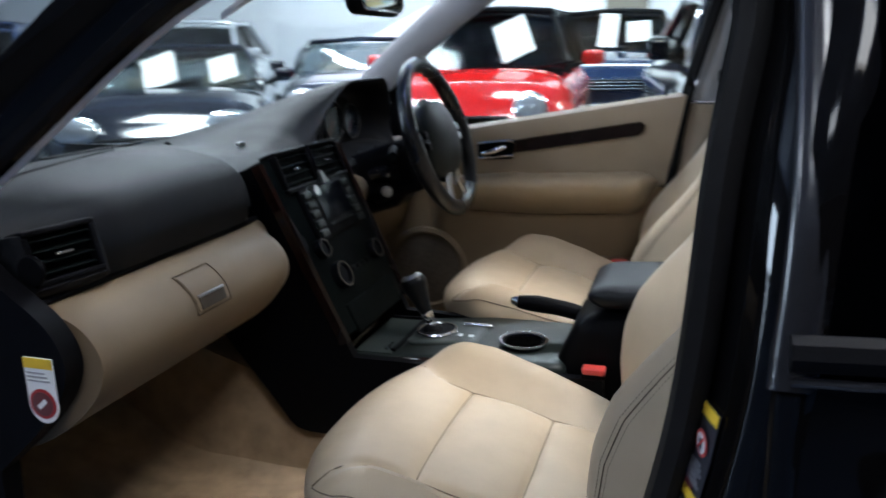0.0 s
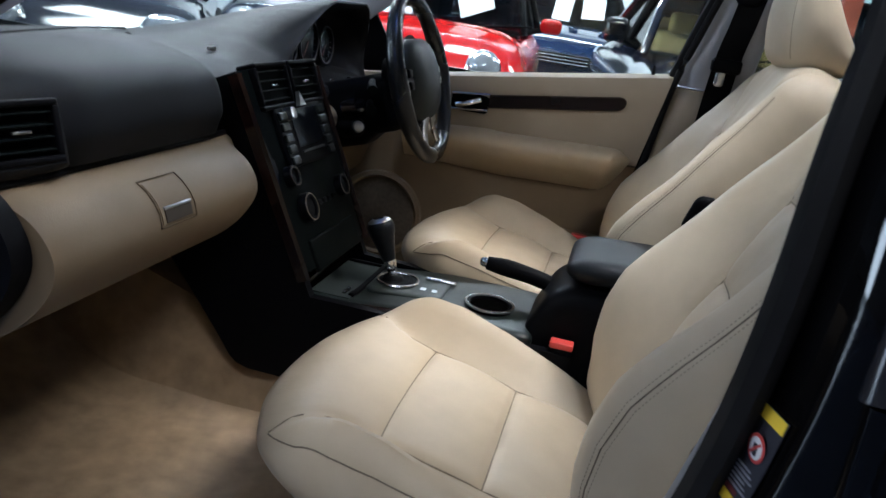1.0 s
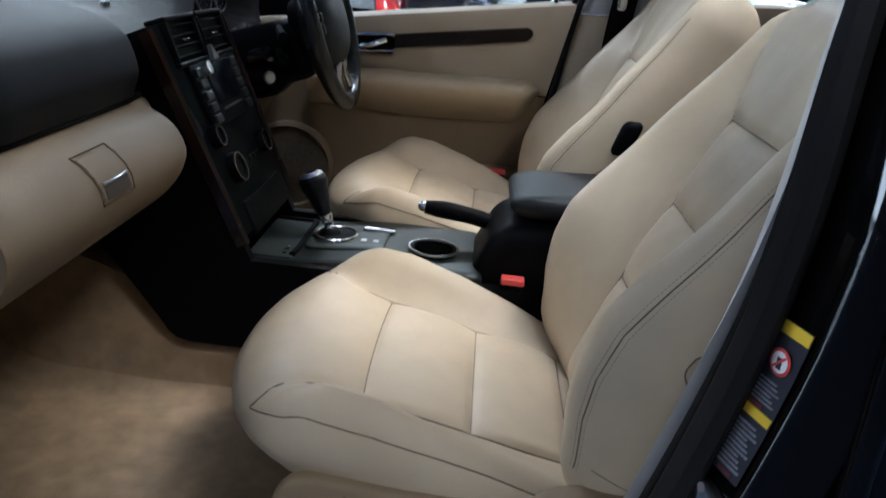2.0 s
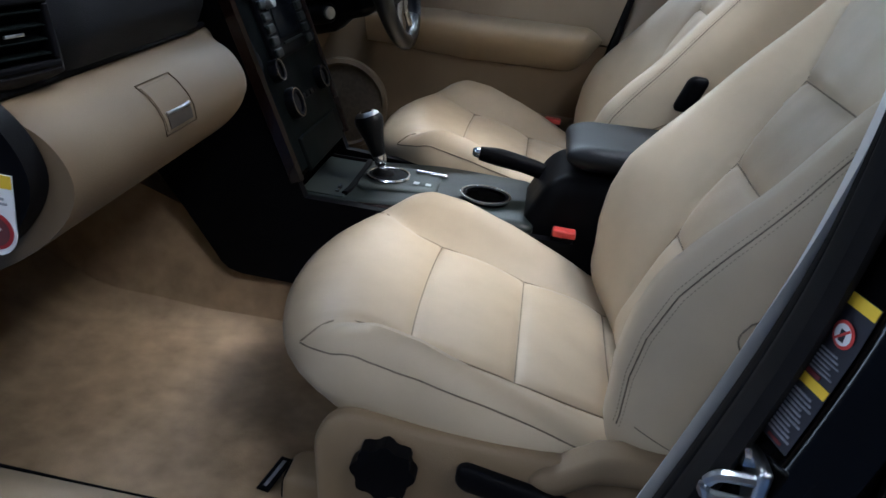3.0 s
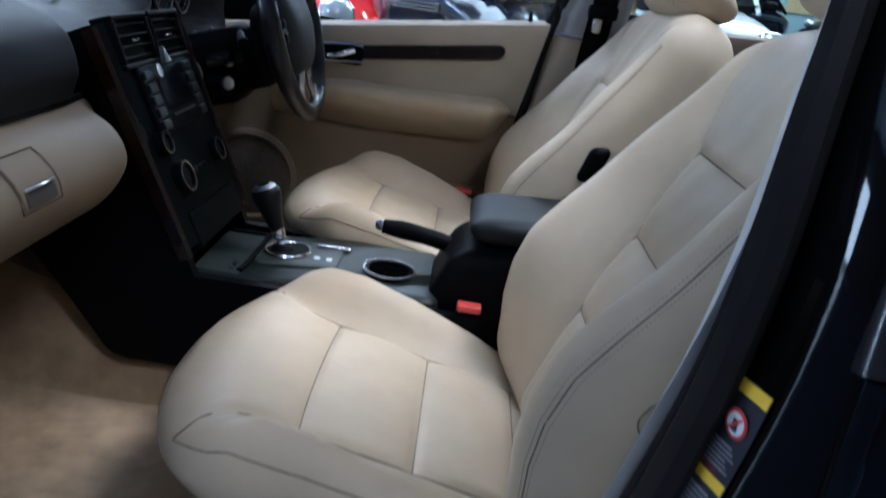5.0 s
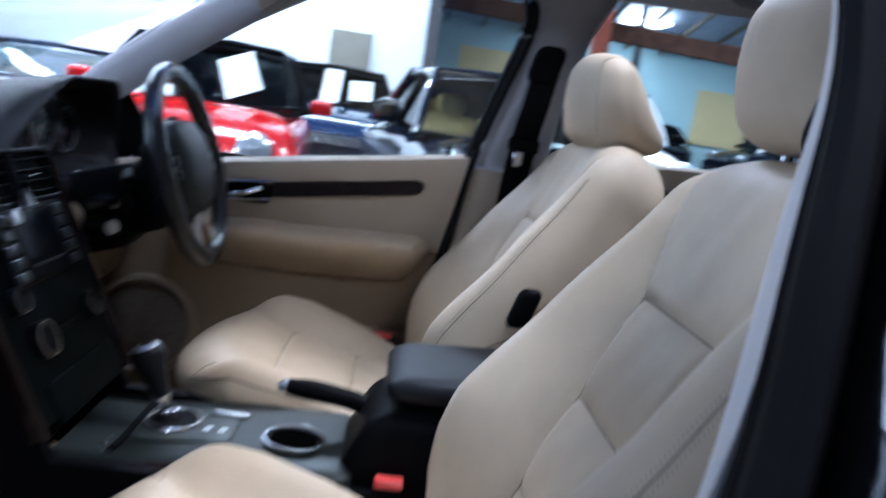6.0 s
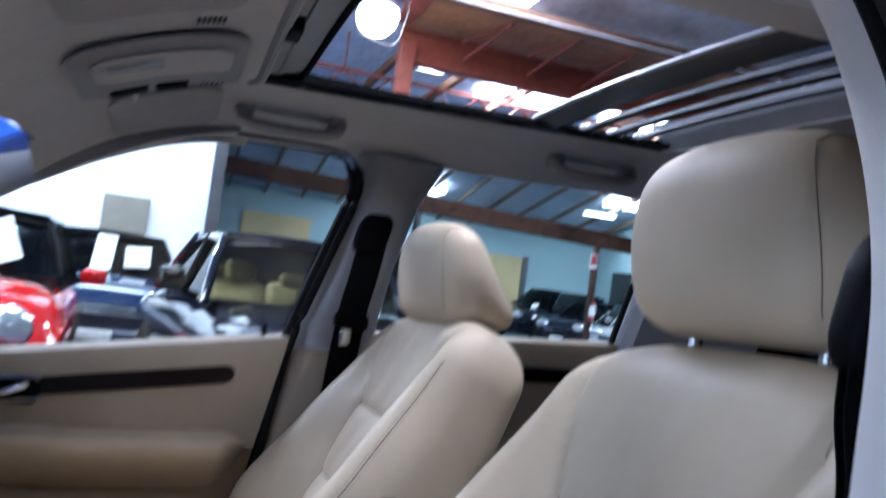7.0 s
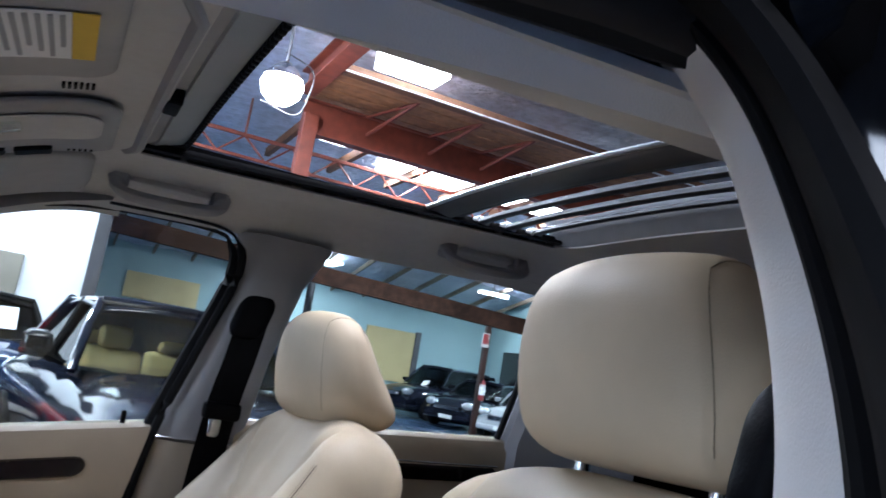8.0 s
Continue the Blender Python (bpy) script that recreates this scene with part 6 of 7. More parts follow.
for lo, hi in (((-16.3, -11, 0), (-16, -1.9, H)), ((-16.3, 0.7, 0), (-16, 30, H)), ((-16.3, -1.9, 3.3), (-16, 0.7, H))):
    hall_block("wall_west", lo, hi, WESTWALL, "grey hall wall round an opening added for daylight", "wall")
hall_block("wall_south", (-16, -11.3, 0), (22, -11, H), mat("dark_brick_wall", (0.11, 0.095, 0.085), 0.8, vary=0.3, scale=3), "dark hall wall behind the car", "wall")
hall_block("wall_north", (14.5, 29.7, 0), (22, 30, H), TEAL, "teal hall wall far end", "wall")
ceil = sheet([[(x, y, H + 0.06 * noise.noise((x * 1.7, y * 1.7, 0)) + 0.02 * noise.noise((x * 6, y * 6, 3))) for y in np.linspace(-11, 30, 104)] for x in np.linspace(-16, 22, 100)], 0.1, (0, 0, 1))
hall(tagged(part("ceiling", ceil, FOIL), "sagging blue and silver foil roof insulation", "roof", kind="structure"))


def hall_thing(name, bm, mt, label, cat, group=""):
    return hall(solid(name, bm, mt, label, cat, group))


def i_beam(a, b, h=0.36, w=0.18, t=0.02):
    a, b = Vector(a), Vector(b)
    d = (b - a).normalized()
    s = d.cross(Vector((0, 0, 1))).normalized()
    out = []
    for lo, hi, ww in ((-h / 2, -h / 2 + t, w), (h / 2 - t, h / 2, w), (-h / 2 + t, h / 2 - t, t)):
        p = [a + s * (ww / 2) + Vector((0, 0, lo)), a - s * (ww / 2) + Vector((0, 0, lo)), a - s * (ww / 2) + Vector((0, 0, hi)), a + s * (ww / 2) + Vector((0, 0, hi))]
        out.append(plate(p, b - a))
    return joined(*out)


hall_thing("steel_beam", i_beam((2.6, 9.2, 4.38), (12, 9.2, 4.38), 0.46, 0.2), ORANGE, "red oxide painted steel roof beam", "beam", "roof beams")
hall_thing("steel_beam", i_beam((2.55, 3.3, 4.75), (2.55, 9.0, 4.75), 0.30, 0.22), ORANGE, "red oxide painted steel roof beam", "beam", "roof beams")
hall_thing("timber_beam", plate([(0.8, 16.95, 3.17), (0.8, 17.17, 3.17), (0.8, 17.17, 3.57), (0.8, 16.95, 3.57)], (13.38, 0, -0.49)), mat("weathered_timber", (0.050, 0.022, 0.014), 0.8, vary=0.7, scale=7, bump=0.6, bscale=12, spec=0.15), "dark weathered timber roof beam", "beam")
for y in (8.0, 3.4):
    hall_thing("timber_purlin", box((2.7 if y > 5 else 1.2, y - 0.07, 4.655 if y > 5 else 4.90), (14, y + 0.07, 4.775 if y > 5 else 5.14), 0.01), TIMBER, "old brown timber roof purlin", "purlin", "roof purlins")
for x in np.arange(3.2, 13, 1.25):
    hall_thing("rafter", box((x - 0.05, 9.4, 4.90), (x + 0.05, 14.1, 5.06), 0.01), TIMBER, "slim timber rafter under the foil", "rafter", "roof rafters")
hall_thing("steel_post", box((2.60, 9.05, 0), (2.80, 9.25, 4.4), 0.01), ORANGE, "rust-brown steel post under the beam", "post")
hall_thing("steel_post", box((10.17, 16.99, 0), (10.31, 17.13, 2.83), 0.01), mat("dark_rust_paint", (0.045, 0.020, 0.016), 0.5), "rust-brown steel post with fire extinguisher", "post")
hall_thing("steel_post", tube([(5.85, 18.6, 0), (5.85, 18.6, 4.75)], 0.10, 12), STEEL, "grey round steel post", "post")


# boarding between the purlin and the beam, with steel brackets
BOARDS = mat("warm_brown_boards", (0.34, 0.15, 0.06), 0.65, vary=0.5, scale=9)
boarding = thing("timber_boarding", "warm brown timber boarding beside the beam", "boarding", (8, 9, 4.9))
for k in range(8):
    part("board", box((2.7, 8.09 + 0.19 * k, 4.715 + 0.004 * (k % 2)), (14, 8.272 + 0.19 * k, 4.745 + 0.004 * (k % 2)), 0.004), BOARDS, boarding)
hall(boarding)
hall_thing("conduit", tube([(2.7, 7.916, 4.675), (14, 7.916, 4.675)], 0.011, 6), WHITE, "pale conduit along the timber purlin", "conduit")
for x in (3.95, 4.9, 5.75, 6.8):
    hall_thing("steel_bracket", joined(tube([(x - 0.45, 9.12, 4.34), (x - 0.10, 8.35, 4.71)], 0.026, 6), tube([(x - 0.50, 9.12, 4.58), (x - 0.08, 8.33, 4.72)], 0.022, 6)), ORANGE, "red oxide bracket between beam and boarding", "bracket", "beam brackets")
# lower roof beyond the beam, falling to the far wall


def fall(y):
    return 5.25 - 0.206 * (y - 17.2)


hall(tagged(part("ceiling", sheet([[(x, y, fall(y) + 0.05 * noise.noise((x * 1.9, y * 1.9, 5))) for y in np.linspace(17.2, 24.38, 24)] for x in np.linspace(0.76, 14.18, 60)], 0.06, (0, 0, 1)), FOIL), "sloping foil lined roof of the far bay", "roof", kind="structure"))
PALE_TIMBER = mat("pale_dusty_timber", (0.30, 0.24, 0.18), 0.8, vary=0.4, scale=10)
for x in np.arange(1.3, 14.1, 1.14):
    hall_thing("rafter", plate([(x, 17.2, fall(17.2) - 0.22), (x, 24.35, fall(24.35) - 0.22), (x, 24.35, fall(24.35) - 0.08), (x, 17.2, fall(17.2) - 0.08)], (0.06, 0, 0)), PALE_TIMBER, "slim timber rafter under the foil", "rafter", "roof rafters")


def truss(y, z0, x0, x1):
    t = thing("roof_truss", "pink-red lattice roof truss", "truss", ((x0 + x1) / 2, y, z0), "trusses")
    part("top_chord", box((x0, y - 0.03, z0 + 0.36), (x1, y + 0.03, z0 + 0.42), 0.005), ORANGE, t)
    part("bottom_chord", box((x0, y - 0.03, z0), (x1, y + 0.03, z0 + 0.05), 0.005), ORANGE, t)
    n = int((x1 - x0) / 0.4)
    for k in range(n):
        a, b = x0 + k * (x1 - x0) / n, x0 + (k + 1) * (x1 - x0) / n
        za, zb = (z0 + 0.03, z0 + 0.38) if k % 2 else (z0 + 0.38, z0 + 0.03)
        if k % 8 == 4:
            part("hanger", tube([(a, y, z0 + 0.4), (a, y, H + 0.02)], 0.02, 6), ORANGE, t)
        part("web", tube([(a, y, za), (b, y, zb)], 0.018, 6), ORANGE, t)
    return hall(t)


truss(12.0, 4.25, 0.78, 11.6)
# panels of the five added cabin lights are never in view
for x, y, sx, sy in [r[:4] for r in ROOF_LIGHTS] + [(4.1, 12.6, 0.5, 0.6), (10.5, 12.5, 0.9, 1.2)]:
    s = part("skylight", box((x - sx / 2, y - sy / 2, H - 0.13), (x + sx / 2, y + sy / 2, H - 0.04), 0.005), SKYL)
    hall(tagged(s, "bright translucent roof light panel, some added out of view", "skylight", "roof lights"))
for x, y, z, w in BAY_LIGHTS:
    hall(tagged(part("skylight", box((x - 0.6, y - 0.45, z + 0.05), (x + 0.6, y + 0.45, z + 0.12), 0.005), SKYL), "bright translucent panel in the far bay roof", "skylight", "roof lights"))
hall(tagged(part("skylight", box((3.05, 7.42, 4.79), (3.85, 7.91, 5.25), 0.005), SKYL), "bright translucent roof light beside the purlin", "skylight", "roof lights"))
for x, y, z in ((12.35, 20.9, 4.15),):
    f = thing("batten_light", "white fluorescent batten light under the roof", "ceiling light", (x, y, z), "batten lights")
    part("housing", box((x - 0.55, y - 0.07, z + 0.03), (x + 0.55, y + 0.07, z + 0.09), 0.01), WHITE, f)
    part("tube", tube([(x - 0.53, y, z), (x + 0.53, y, z)], 0.030, 8), TUBE, f)
    part("hanger", tube([(x, y, z + 0.08), (x, y, fall(y))], 0.01, 6), STEEL, f)
    hall(f)
# lamp on a wire hoop, seen through the open roof
lx, ly, lz = 1.95, 7.6, 4.15
lamp = thing("high_bay_lamp", "glaring round high bay lamp with wire guard", "ceiling light", (lx, ly, lz))
part("bulb", lathe([(0.0, -0.24), (0.12, -0.21), (0.21, -0.12), (0.24, 0.0), (0.21, 0.07), (0.10, 0.14), (0, 0.14)], pose(lx, ly, lz), 24), LAMP, lamp, "glaring white lamp")
part("reflector", lathe([(0.22, 0.07), (0.15, 0.18), (0.05, 0.26), (0.0, 0.26), (0.0, 0.25), (0.04, 0.25), (0.14, 0.175), (0.21, 0.07)], pose(lx, ly, lz), 24), SATIN, lamp)
part("guard", tube(smooth_line([(lx - 0.05, ly - 0.1, lz + 0.34), (lx + 0.28, ly - 0.1, lz + 0.22), (lx + 0.30, ly - 0.05, lz - 0.05), (lx + 0.20, ly, lz - 0.30), (lx - 0.20, ly, lz - 0.24)], 6), 0.008, 6), STEEL, lamp, "pale wire guard")
part("hanger", tube([(lx, ly, lz + 0.2), (lx, ly, H)], 0.02, 6), STEEL, lamp)
hall(lamp)
for x0, x1, z0, z1, mt, lab in ((1.86, 4.02, 2.15, 2.93, BOARD, "yellowed board on the teal wall"), (9.66, 11.46, 0.95, 2.69, BOARD, "yellowed board on the teal wall")):
    hall_thing("wall_board", box((x0, 24.33, z0), (x1, 24.395, z1), 0.01), mt, lab, "board")
hall_thing("wall_board", box((11.48, 24.3, 1.19), (11.68, 24.39, 2.75), 0.01), STEEL, "narrow dark frame on the teal wall", "frame")
hall_thing("side_window", box((14.12, 21.6, 1.3), (14.198, 22.75, 2.55), 0.01), mat("dark_side_window", (0.02, 0.022, 0.024), 0.2, vary=0.2), "dark window in the teal side wall", "window")
hall_thing("wall_opening_frame", box((-1.0, 12.4, 0.95), (-0.32, 12.49, 2.06), 0.01), mat("brown_shutter", (0.22, 0.19, 0.15), 0.6, vary=0.2), "brown grey shutter in the white wall", "shutter")
EXT_RED = mat("faded_red_enamel", (0.30, 0.045, 0.045), 0.45, vary=0.1)
ext = thing("fire_extinguisher", "red fire extinguisher hung on the post with sign above", "fire extinguisher", (10.24, 16.90, 0.9))
part("cylinder", lathe([(0.06, 0), (0.075, 0.02), (0.075, 0.42), (0.03, 0.50), (0.02, 0.54), (0, 0.54)], pose(10.24, 16.90, 0.92), 20), EXT_RED, ext)
part("paper_tag", lathe([(0.077, 0.14), (0.077, 0.40)], pose(10.24, 16.90, 0.92), 20), WHITE, ext, "white label round the cylinder")
part("nozzle", tube([(10.24, 16.90, 1.46), (10.18, 16.86, 1.44), (10.15, 16.84, 1.27)], 0.012, 6), BLACK, ext)
part("sign", box((10.05, 16.95, 2.26), (10.25, 16.97, 2.62), 0.003), WHITE, ext, "white sign plate with a red band")
part("sign_band", box((10.07, 16.94, 2.34), (10.23, 16.95, 2.60), 0.002), EXT_RED, ext)
hall(ext)

# ---------- parked cars ----------
CARGLASS = glass("car_glass", (0.62, 0.68, 0.68), 0.85)
CLEARGLASS = glass("clear_car_glass", (0.80, 0.86, 0.85), 0.92)
DARKGLASS = glass("dark_car_glass", (0.20, 0.22, 0.23), 0.6)
LENS = mat("headlamp_lens", (0.75, 0.78, 0.82), 0.08, metal=0.6, vary=0.2, scale=60)
TAN = mat("tan_seat_leather", (0.60, 0.42, 0.17), 0.5, vary=0.1)
PALE = mat("cream_seat_leather", (0.55, 0.48, 0.38), 0.5, vary=0.1)


def car_paint(name, col):
    return mat(name, col, 0.09, vary=0.1, coat=0.0, spec=0.6, scale=8)


RED_P, BLUE_P = car_paint("red_car_paint", (0.55, 0.012, 0.012)), car_paint("dark_blue_car_paint", (0.010, 0.020, 0.055))
SILVER_P = car_paint("silver_car_paint", (0.45, 0.47, 0.50))
INK_P = car_paint("ink_car_paint", (0.010, 0.012, 0.022))


def parked_car(label, m, paint, kind, roof_mt=None, seat_mt=None, sheets=(), group="parked cars"):
    """A car along +x (its nose at -x), built about its own origin on the ground and set at m."""
    K = {"hatch": (3.65, 0.84, 1.41, 0.90, 0.92, (-0.62, -0.18, 1.35, 1.62), 0.155), "roadster": (4.0, 0.86, 1.17, 0.80, 0.82, (-0.60, 0.05, 0.75, 1.0), 0.15),
         "saloon": (4.5, 0.88, 1.45, 0.93, 0.90, (-0.75, -0.1, 1.25, 1.85), 0.15), "estate": (4.6, 0.88, 1.46, 0.95, 0.92, (-0.50, -0.10, 0.95, 1.50), 0.15), "suv": (4.5, 0.92, 1.68, 1.05, 1.02, (-0.85, -0.3, 1.8, 2.05), 0.17)}[kind]
    L, W, top, belt, bon, (gx0, gx1, gx2, gx3), clr = K
    car = thing("parked_car", label, "car", (0, 0, 0), group)
    xs = np.linspace(-L / 2, L / 2, 25)
    secs = []
    for x in xs:
        u = (x + L / 2) / L
        nose, tail = float(sm(0, 0.14, u)), float(sm(0, 0.10, 1 - u))
        w = W * (0.80 + 0.20 * nose ** 0.6) * (0.86 + 0.14 * tail ** 0.6)
        zt = belt if x > gx0 else bon - 0.16 * (1 - float(sm(0, 0.30, u)))
        zt = zt * (0.88 + 0.12 * tail) - 0.22 * (1 - nose) * (u < 0.1)
        zb = clr + 0.12 * (1 - nose) + 0.14 * (1 - tail)
        sec = []
        for k in range(24):
            a = 2 * math.pi * k / 24
            c, s = math.cos(a), math.sin(a)
            yy = w * abs(c) ** 0.42 * (1 if c > 0 else -1)
            zz = (zt + zb) / 2 + (zt - zb) / 2 * abs(s) ** 0.55 * (1 if s > 0 else -1)
            if s > 0.3:
                yy *= 0.96
            sec.append((x, yy, zz))
        secs.append(sec)
    part("body", loft(secs), paint, car)
    hw, hr = W * 0.90, W * 0.70
    rmt = roof_mt or paint
    if kind != "roadster":
        part("roof", soft_box((gx1 - 0.06, -hr - 0.03, top - 0.08), (gx2 + 0.06, hr + 0.03, top), (0.09, 0.09, 0.035), (8, 10, 3), deform=lambda P: P + np.stack([0 * P[:, 0], 0 * P[:, 0], 0.03 - 0.05 * (P[:, 1] / hr) ** 2 - 0.05 * ((P[:, 0] - (gx1 + gx2) / 2) / ((gx2 - gx1) / 2)) ** 2], 1)), rmt, car)
    for s in (-1, 1):
        part("pillar", tube([(gx0, s * hw, belt - 0.03), ((gx0 + gx1) / 2, s * (hw + hr) / 2, (belt + top) / 2 + 0.02), (gx1 + 0.02, s * (hr - 0.005), top - 0.055)], 0.030, 8), paint if kind != "hatch" else BLACK, car)
        if kind != "roadster":
            part("pillar", tube([((gx1 + gx2) / 2 - 0.05, s * hw, belt - 0.03), ((gx1 + gx2) / 2, s * (hr - 0.005), top - 0.045)], 0.035, 8), BLACK, car)
            part("pillar", tube([(gx3, s * hw, belt - 0.03), (gx2 - 0.02, s * (hr - 0.01), top - 0.055)], 0.05, 8), paint if kind != "hatch" else BLACK, car)
            gl = part("side_glass", plate([(gx0 + 0.08, s * (hw - 0.01), belt), (gx3 - 0.08, s * (hw - 0.01), belt), (gx2, s * (hr - 0.01), top - 0.07), (gx1, s * (hr - 0.01), top - 0.07)], (0, -s * 0.004, 0)), DARKGLASS, car, smooth=False)
            gl.visible_shadow = False
        wing = part("mirror", soft_box((gx0 + 0.16, min(s * (W + 0.02), s * (W + 0.20)), belt + 0.02), (gx0 + 0.28, max(s * (W + 0.02), s * (W + 0.20)), belt + (0.20 if kind == "estate" else 0.14)), 0.055 if kind == "estate" else 0.045, (3, 4, 3)), {"suv": BLACK, "estate": GLOSS}.get(kind, paint), car)
        if kind == "estate":
            part("bright_edge", tube([(gx0 + 0.04, s * (hw + 0.015), belt), ((gx0 + gx1) / 2 + 0.04, s * (hw + hr) / 2 + s * 0.02, (belt + top) / 2 + 0.02), (gx1 + 0.05, s * (hr + 0.015), top - 0.05), (gx2, s * (hr + 0.012), top - 0.05)], 0.010, 6), CHROME, car, "bright metal edge along the window")
        part("stem", tube([(gx0 + 0.22, s * (W - 0.08), belt), (gx0 + 0.22, s * (W + 0.06), belt + 0.05)], 0.025, 6), BLACK, wing)
        lz = bon - (0.24 if kind in ("hatch", "suv") else 0.22)
        hr_ = 0.11 if kind == "hatch" else 0.10
        hm = pose(-L / 2 + 0.17 if kind == "hatch" else -L / 2 + 0.13, s * W * 0.66, lz, 0, -72, s * -14)
        hl = part("headlight", lathe([(hr_ * 1.05, -0.08), (hr_ * 1.05, 0.01), (hr_ * 0.9, 0.05), (hr_ * 0.5, 0.075), (0, 0.085)], hm @ Matrix.Diagonal((1, 1 if kind == "hatch" else 1.7, 1, 1)), 24), LENS, car, "clear round headlight" if kind == "hatch" else "clear headlight")
        part("bezel", lathe([(hr_ * 1.16, -0.06), (hr_ * 1.16, 0.0), (hr_ * 1.06, 0.012), (hr_ * 1.04, -0.05)], hm @ Matrix.Diagonal((1, 1 if kind == "hatch" else 1.7, 1, 1)), 28), CHROME, hl)
        for x in (-L * 0.31, L * 0.29):
            r = 0.30 if kind != "suv" else 0.35
            wl = part("wheel", lathe([(r * 0.65, -0.09), (r * 0.95, -0.09), (r, -0.06), (r, 0.06), (r * 0.95, 0.09), (r * 0.65, 0.09)], pose(x, s * (W - 0.07), r, 90, 0, 0), 28), RUBBER, car, "black tyre")
            part("rim", lathe([(r * 0.67, 0.0), (r * 0.67, 0.085), (r * 0.6, 0.09), (r * 0.2, 0.07), (0, 0.07)], pose(x, s * (W - 0.07), r, -90 * s, 0, 0), 20), SATIN, wl)
        for x in ((0.25,) if kind == "roadster" else (0.15, 1.05)):
            st = part("seat_back", soft_box((x, s * 0.36 - 0.22, 0.5), (x + 0.16, s * 0.36 + 0.22, min(top - 0.30, 1.08)), 0.06, (3, 4, 5), deform=lambda P: P + np.stack([0.25 * (P[:, 2] - 0.5), 0 * P[:, 0], 0 * P[:, 0]], 1)), seat_mt or BLACK, car)
            part("head_rest", soft_box((x + 0.14, s * 0.36 - 0.12, min(top - 0.30, 1.08)), (x + 0.26, s * 0.36 + 0.12, min(top - 0.30, 1.08) + 0.17), 0.045, (3, 3, 3)), seat_mt or BLACK, st)
    gl = part("windscreen", sheet([[(gx0 + (gx1 - gx0) * u - 0.10 * (1 - v * v) * (1 - u), v * (hw + (hr - hw) * u) * 0.98, belt - 0.02 + (top - 0.05 - belt) * u) for v in np.linspace(-1, 1, 9)] for u in np.linspace(0, 1, 4)], 0.004), CLEARGLASS if kind == "estate" else CARGLASS, car, "raked windscreen")
    gl.visible_shadow = False
    if kind != "roadster":
        gl = part("rear_glass", plate([(gx3 - 0.03, -hw + 0.03, belt), (gx3 - 0.03, hw - 0.03, belt), (gx2, hr - 0.03, top - 0.06), (gx2, -hr + 0.03, top - 0.06)], (-0.004, 0, 0)), DARKGLASS, car, "dark rear window", smooth=False)
        gl.visible_shadow = False
    part("screen_frame", tube([(gx1, -hr, top - 0.045), (gx1 - 0.03, 0, top - 0.02), (gx1, hr, top - 0.045)], 0.03, 8), paint if kind == "roadster" else rmt, car)
    for s in (-1, 1):
        part("wiper", tube([(gx0 - 0.06, s * 0.30, belt + 0.0), (gx0 + 0.02, s * 0.30 - 0.5, belt + 0.06)], 0.010, 5), BLACK, car)
    part("grille", soft_box((-L / 2 - 0.015, -0.42, bon - 0.40), (-L / 2 + 0.10, 0.42, bon - 0.28), 0.03, (3, 6, 3)), BLACK, car)
    for k in range(3):
        part("grille_bar", tube([(-L / 2 - 0.02, -0.40, bon - 0.375 + 0.035 * k), (-L / 2 - 0.035, 0, bon - 0.375 + 0.035 * k), (-L / 2 - 0.02, 0.40, bon - 0.375 + 0.035 * k)], 0.008, 6), CHROME, car)
    part("bumper", soft_box((-L / 2 - 0.03, -W * 0.8, clr + 0.10), (-L / 2 + 0.16, W * 0.8, clr + 0.24), 0.05, (3, 6, 3)), paint, car)
    part("plate_blank", box((-L / 2 - 0.045, -0.2, clr + 0.12), (-L / 2 - 0.03, 0.2, clr + 0.22), 0.003), WHITE, car, "white number plate, blank bars")
    if kind in ("hatch", "saloon", "suv", "estate"):
        for s in (-1, 1):
            part("roof_rail", tube([(gx1 + 0.2, s * (hr - 0.05), top - 0.03), (gx2 - 0.1, s * (hr - 0.05), top - 0.03)], 0.014, 6), CHROME if kind == "suv" else BLACK, car)
    for y, zc, w, h, tilt in sheets:
        u = (zc - belt) / (top - belt)
        xx = gx0 + (gx1 - gx0) * u - 0.10 * (1 - (y / hw) ** 2) * (1 - u) - 0.012
        sl = (gx1 - gx0) / (top - belt)
        ct, stl = math.cos(radians(tilt)), math.sin(radians(tilt))
        cor = [(a * ct - b * stl, a * stl + b * ct) for a, b in ((-w / 2, -h / 2), (w / 2, -h / 2), (w / 2, h / 2), (-w / 2, h / 2))]
        part("price_sheet", plate([(xx + sl * b, y + a, zc + b) for a, b in cor], (-0.003, 0, 0)), WHITE, car, "white price sheet behind the glass", smooth=False)
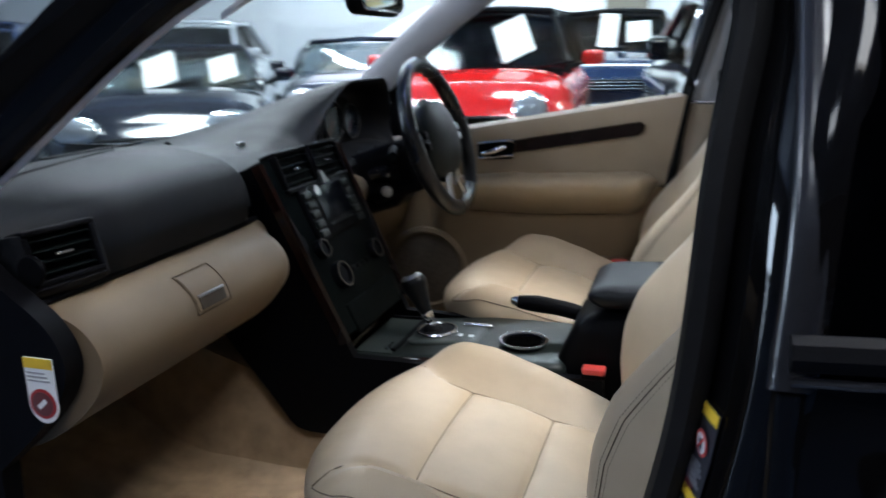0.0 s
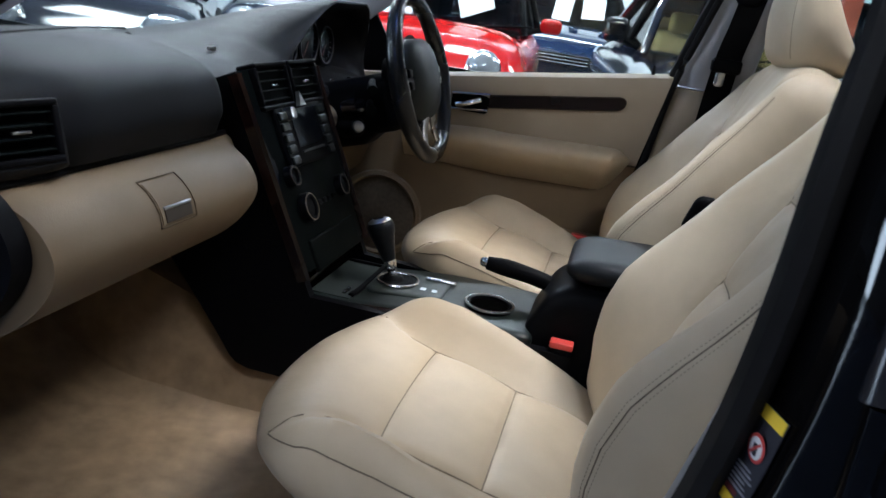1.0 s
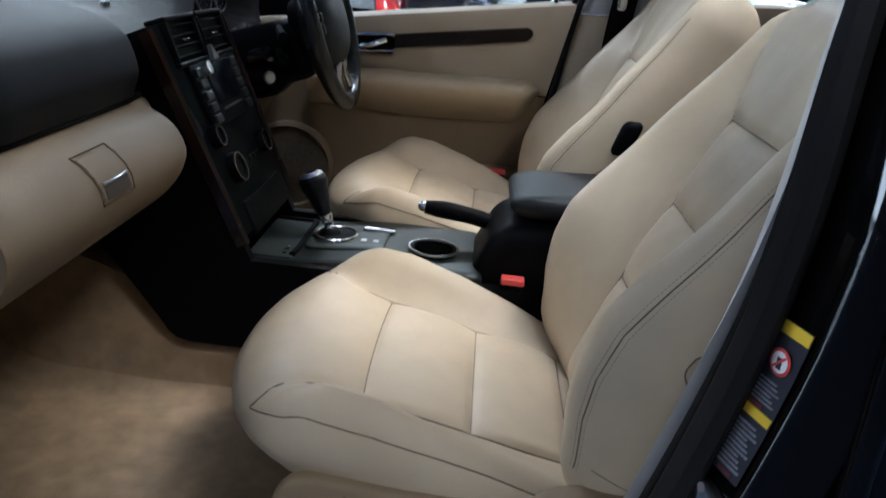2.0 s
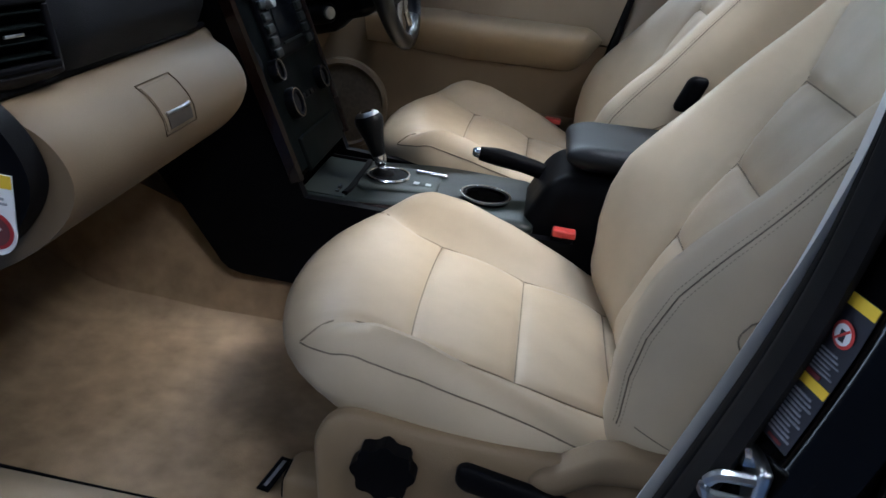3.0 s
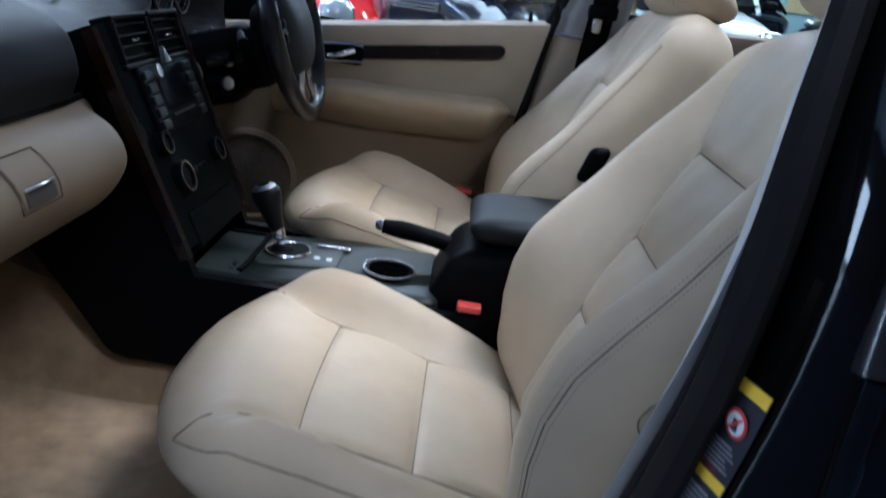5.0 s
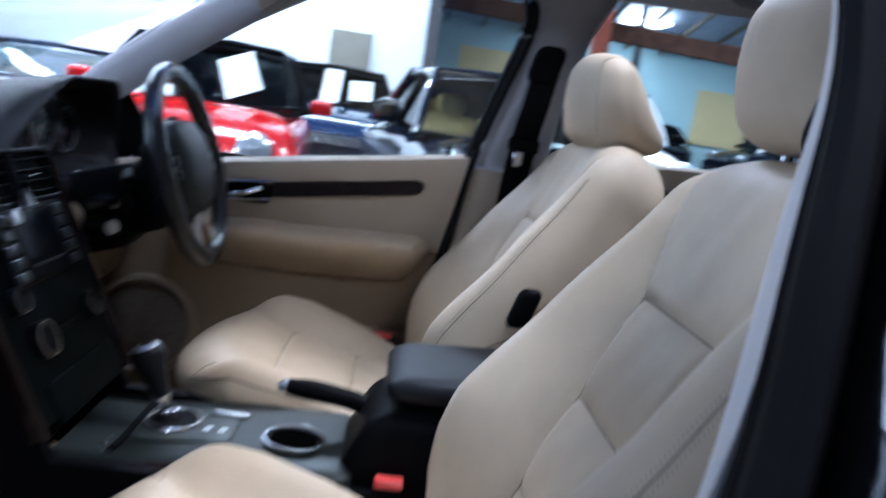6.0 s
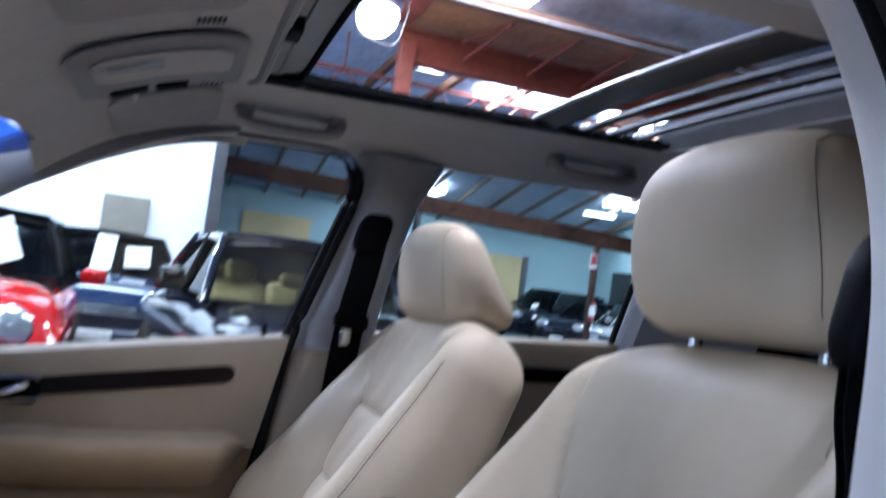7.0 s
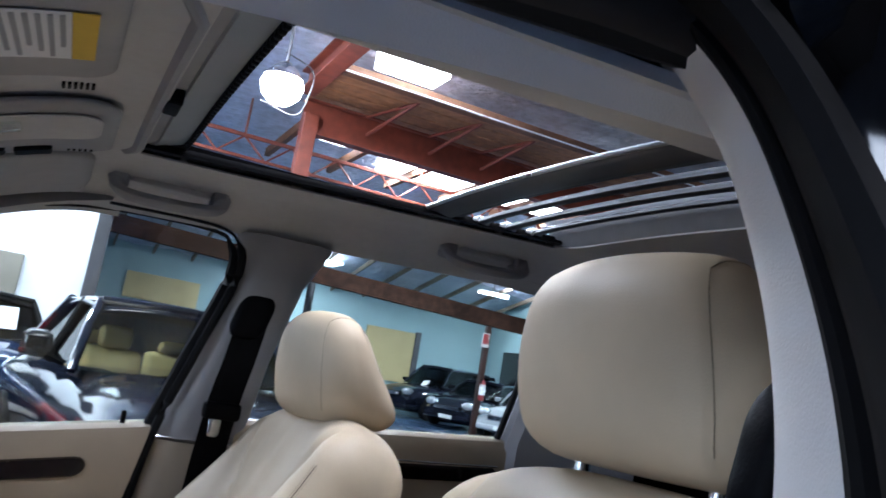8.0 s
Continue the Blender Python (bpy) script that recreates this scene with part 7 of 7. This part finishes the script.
    part("dash_shelf", soft_box((gx0 + 0.05, -hw + 0.06, belt - 0.10), (gx0 + 0.45, hw - 0.06, belt - 0.01), 0.04, (3, 5, 3)), BLACK, car)
    car.matrix_basis = HALL @ m
    return car


S1 = ((-0.15, 1.10, 0.24, 0.16, -8),)
parked_car("bright red small hatchback with white price sheet", pose(-1.31, 5.85, 0, 0, 0, 95), RED_P, "hatch", BLACK, None, ((-0.28, 1.15, 0.28, 0.32, -24),))
parked_car("dark blue small hatchback with white price sheets", pose(-0.55, 9.5, 0, 0, 0, 92), BLUE_P, "hatch", BLACK, None, ((0.05, 1.16, 0.22, 0.40, 3), (-0.32, 1.14, 0.28, 0.24, -4)))
parked_car("glossy black estate car with tan leather seats", pose(1.15, 5.40, 0, 0, 0, 100), INK_P, "estate", None, TAN)
# a black car's skylight reflections, put in as white body paint
parked_car("black-roofed off-road car, white paint for glare on a black car", pose(2.95, 9.95, 0, 0, 0, 92), car_paint("glare_white_car_paint", (0.75, 0.76, 0.78)), "suv", BLACK, None, S1)
parked_car("ink blue open roadster with price sheets", pose(-4.22, 5.25, 0, 0, 0, 118), INK_P, "roadster", None, PALE, ((-0.42, 0.96, 0.24, 0.20, -14), (0.14, 0.96, 0.28, 0.26, -18)))
parked_car("dark blue saloon beside the roadster", pose(-6.3, 4.6, 0, 0, 0, 120), BLUE_P, "saloon", None, None, S1)
parked_car("dark open roadster with cream seats", pose(-3.5, 7.9, 0, 0, 0, 112), INK_P, "roadster", None, PALE)
parked_car("silver grey saloon by the white wall", pose(-6.4, 8.6, 0, 0, 0, 110), SILVER_P, "saloon", None, None)
parked_car("black off-road car at the far wall", pose(11.7, 22.2, 0, 0, 0, 22), INK_P, "suv", None, None, S1)
parked_car("black saloon at the far wall", pose(12.1, 20.0, 0, 0, 0, 35), INK_P, "saloon", None, None, S1)
parked_car("silver saloon near the far post", pose(12.4, 17.5, 0, 0, 0, 35), SILVER_P, "saloon", None, None)
parked_car("black saloon by the boards", pose(7.2, 22.2, 0, 0, 0, 40), INK_P, "saloon", None, None)
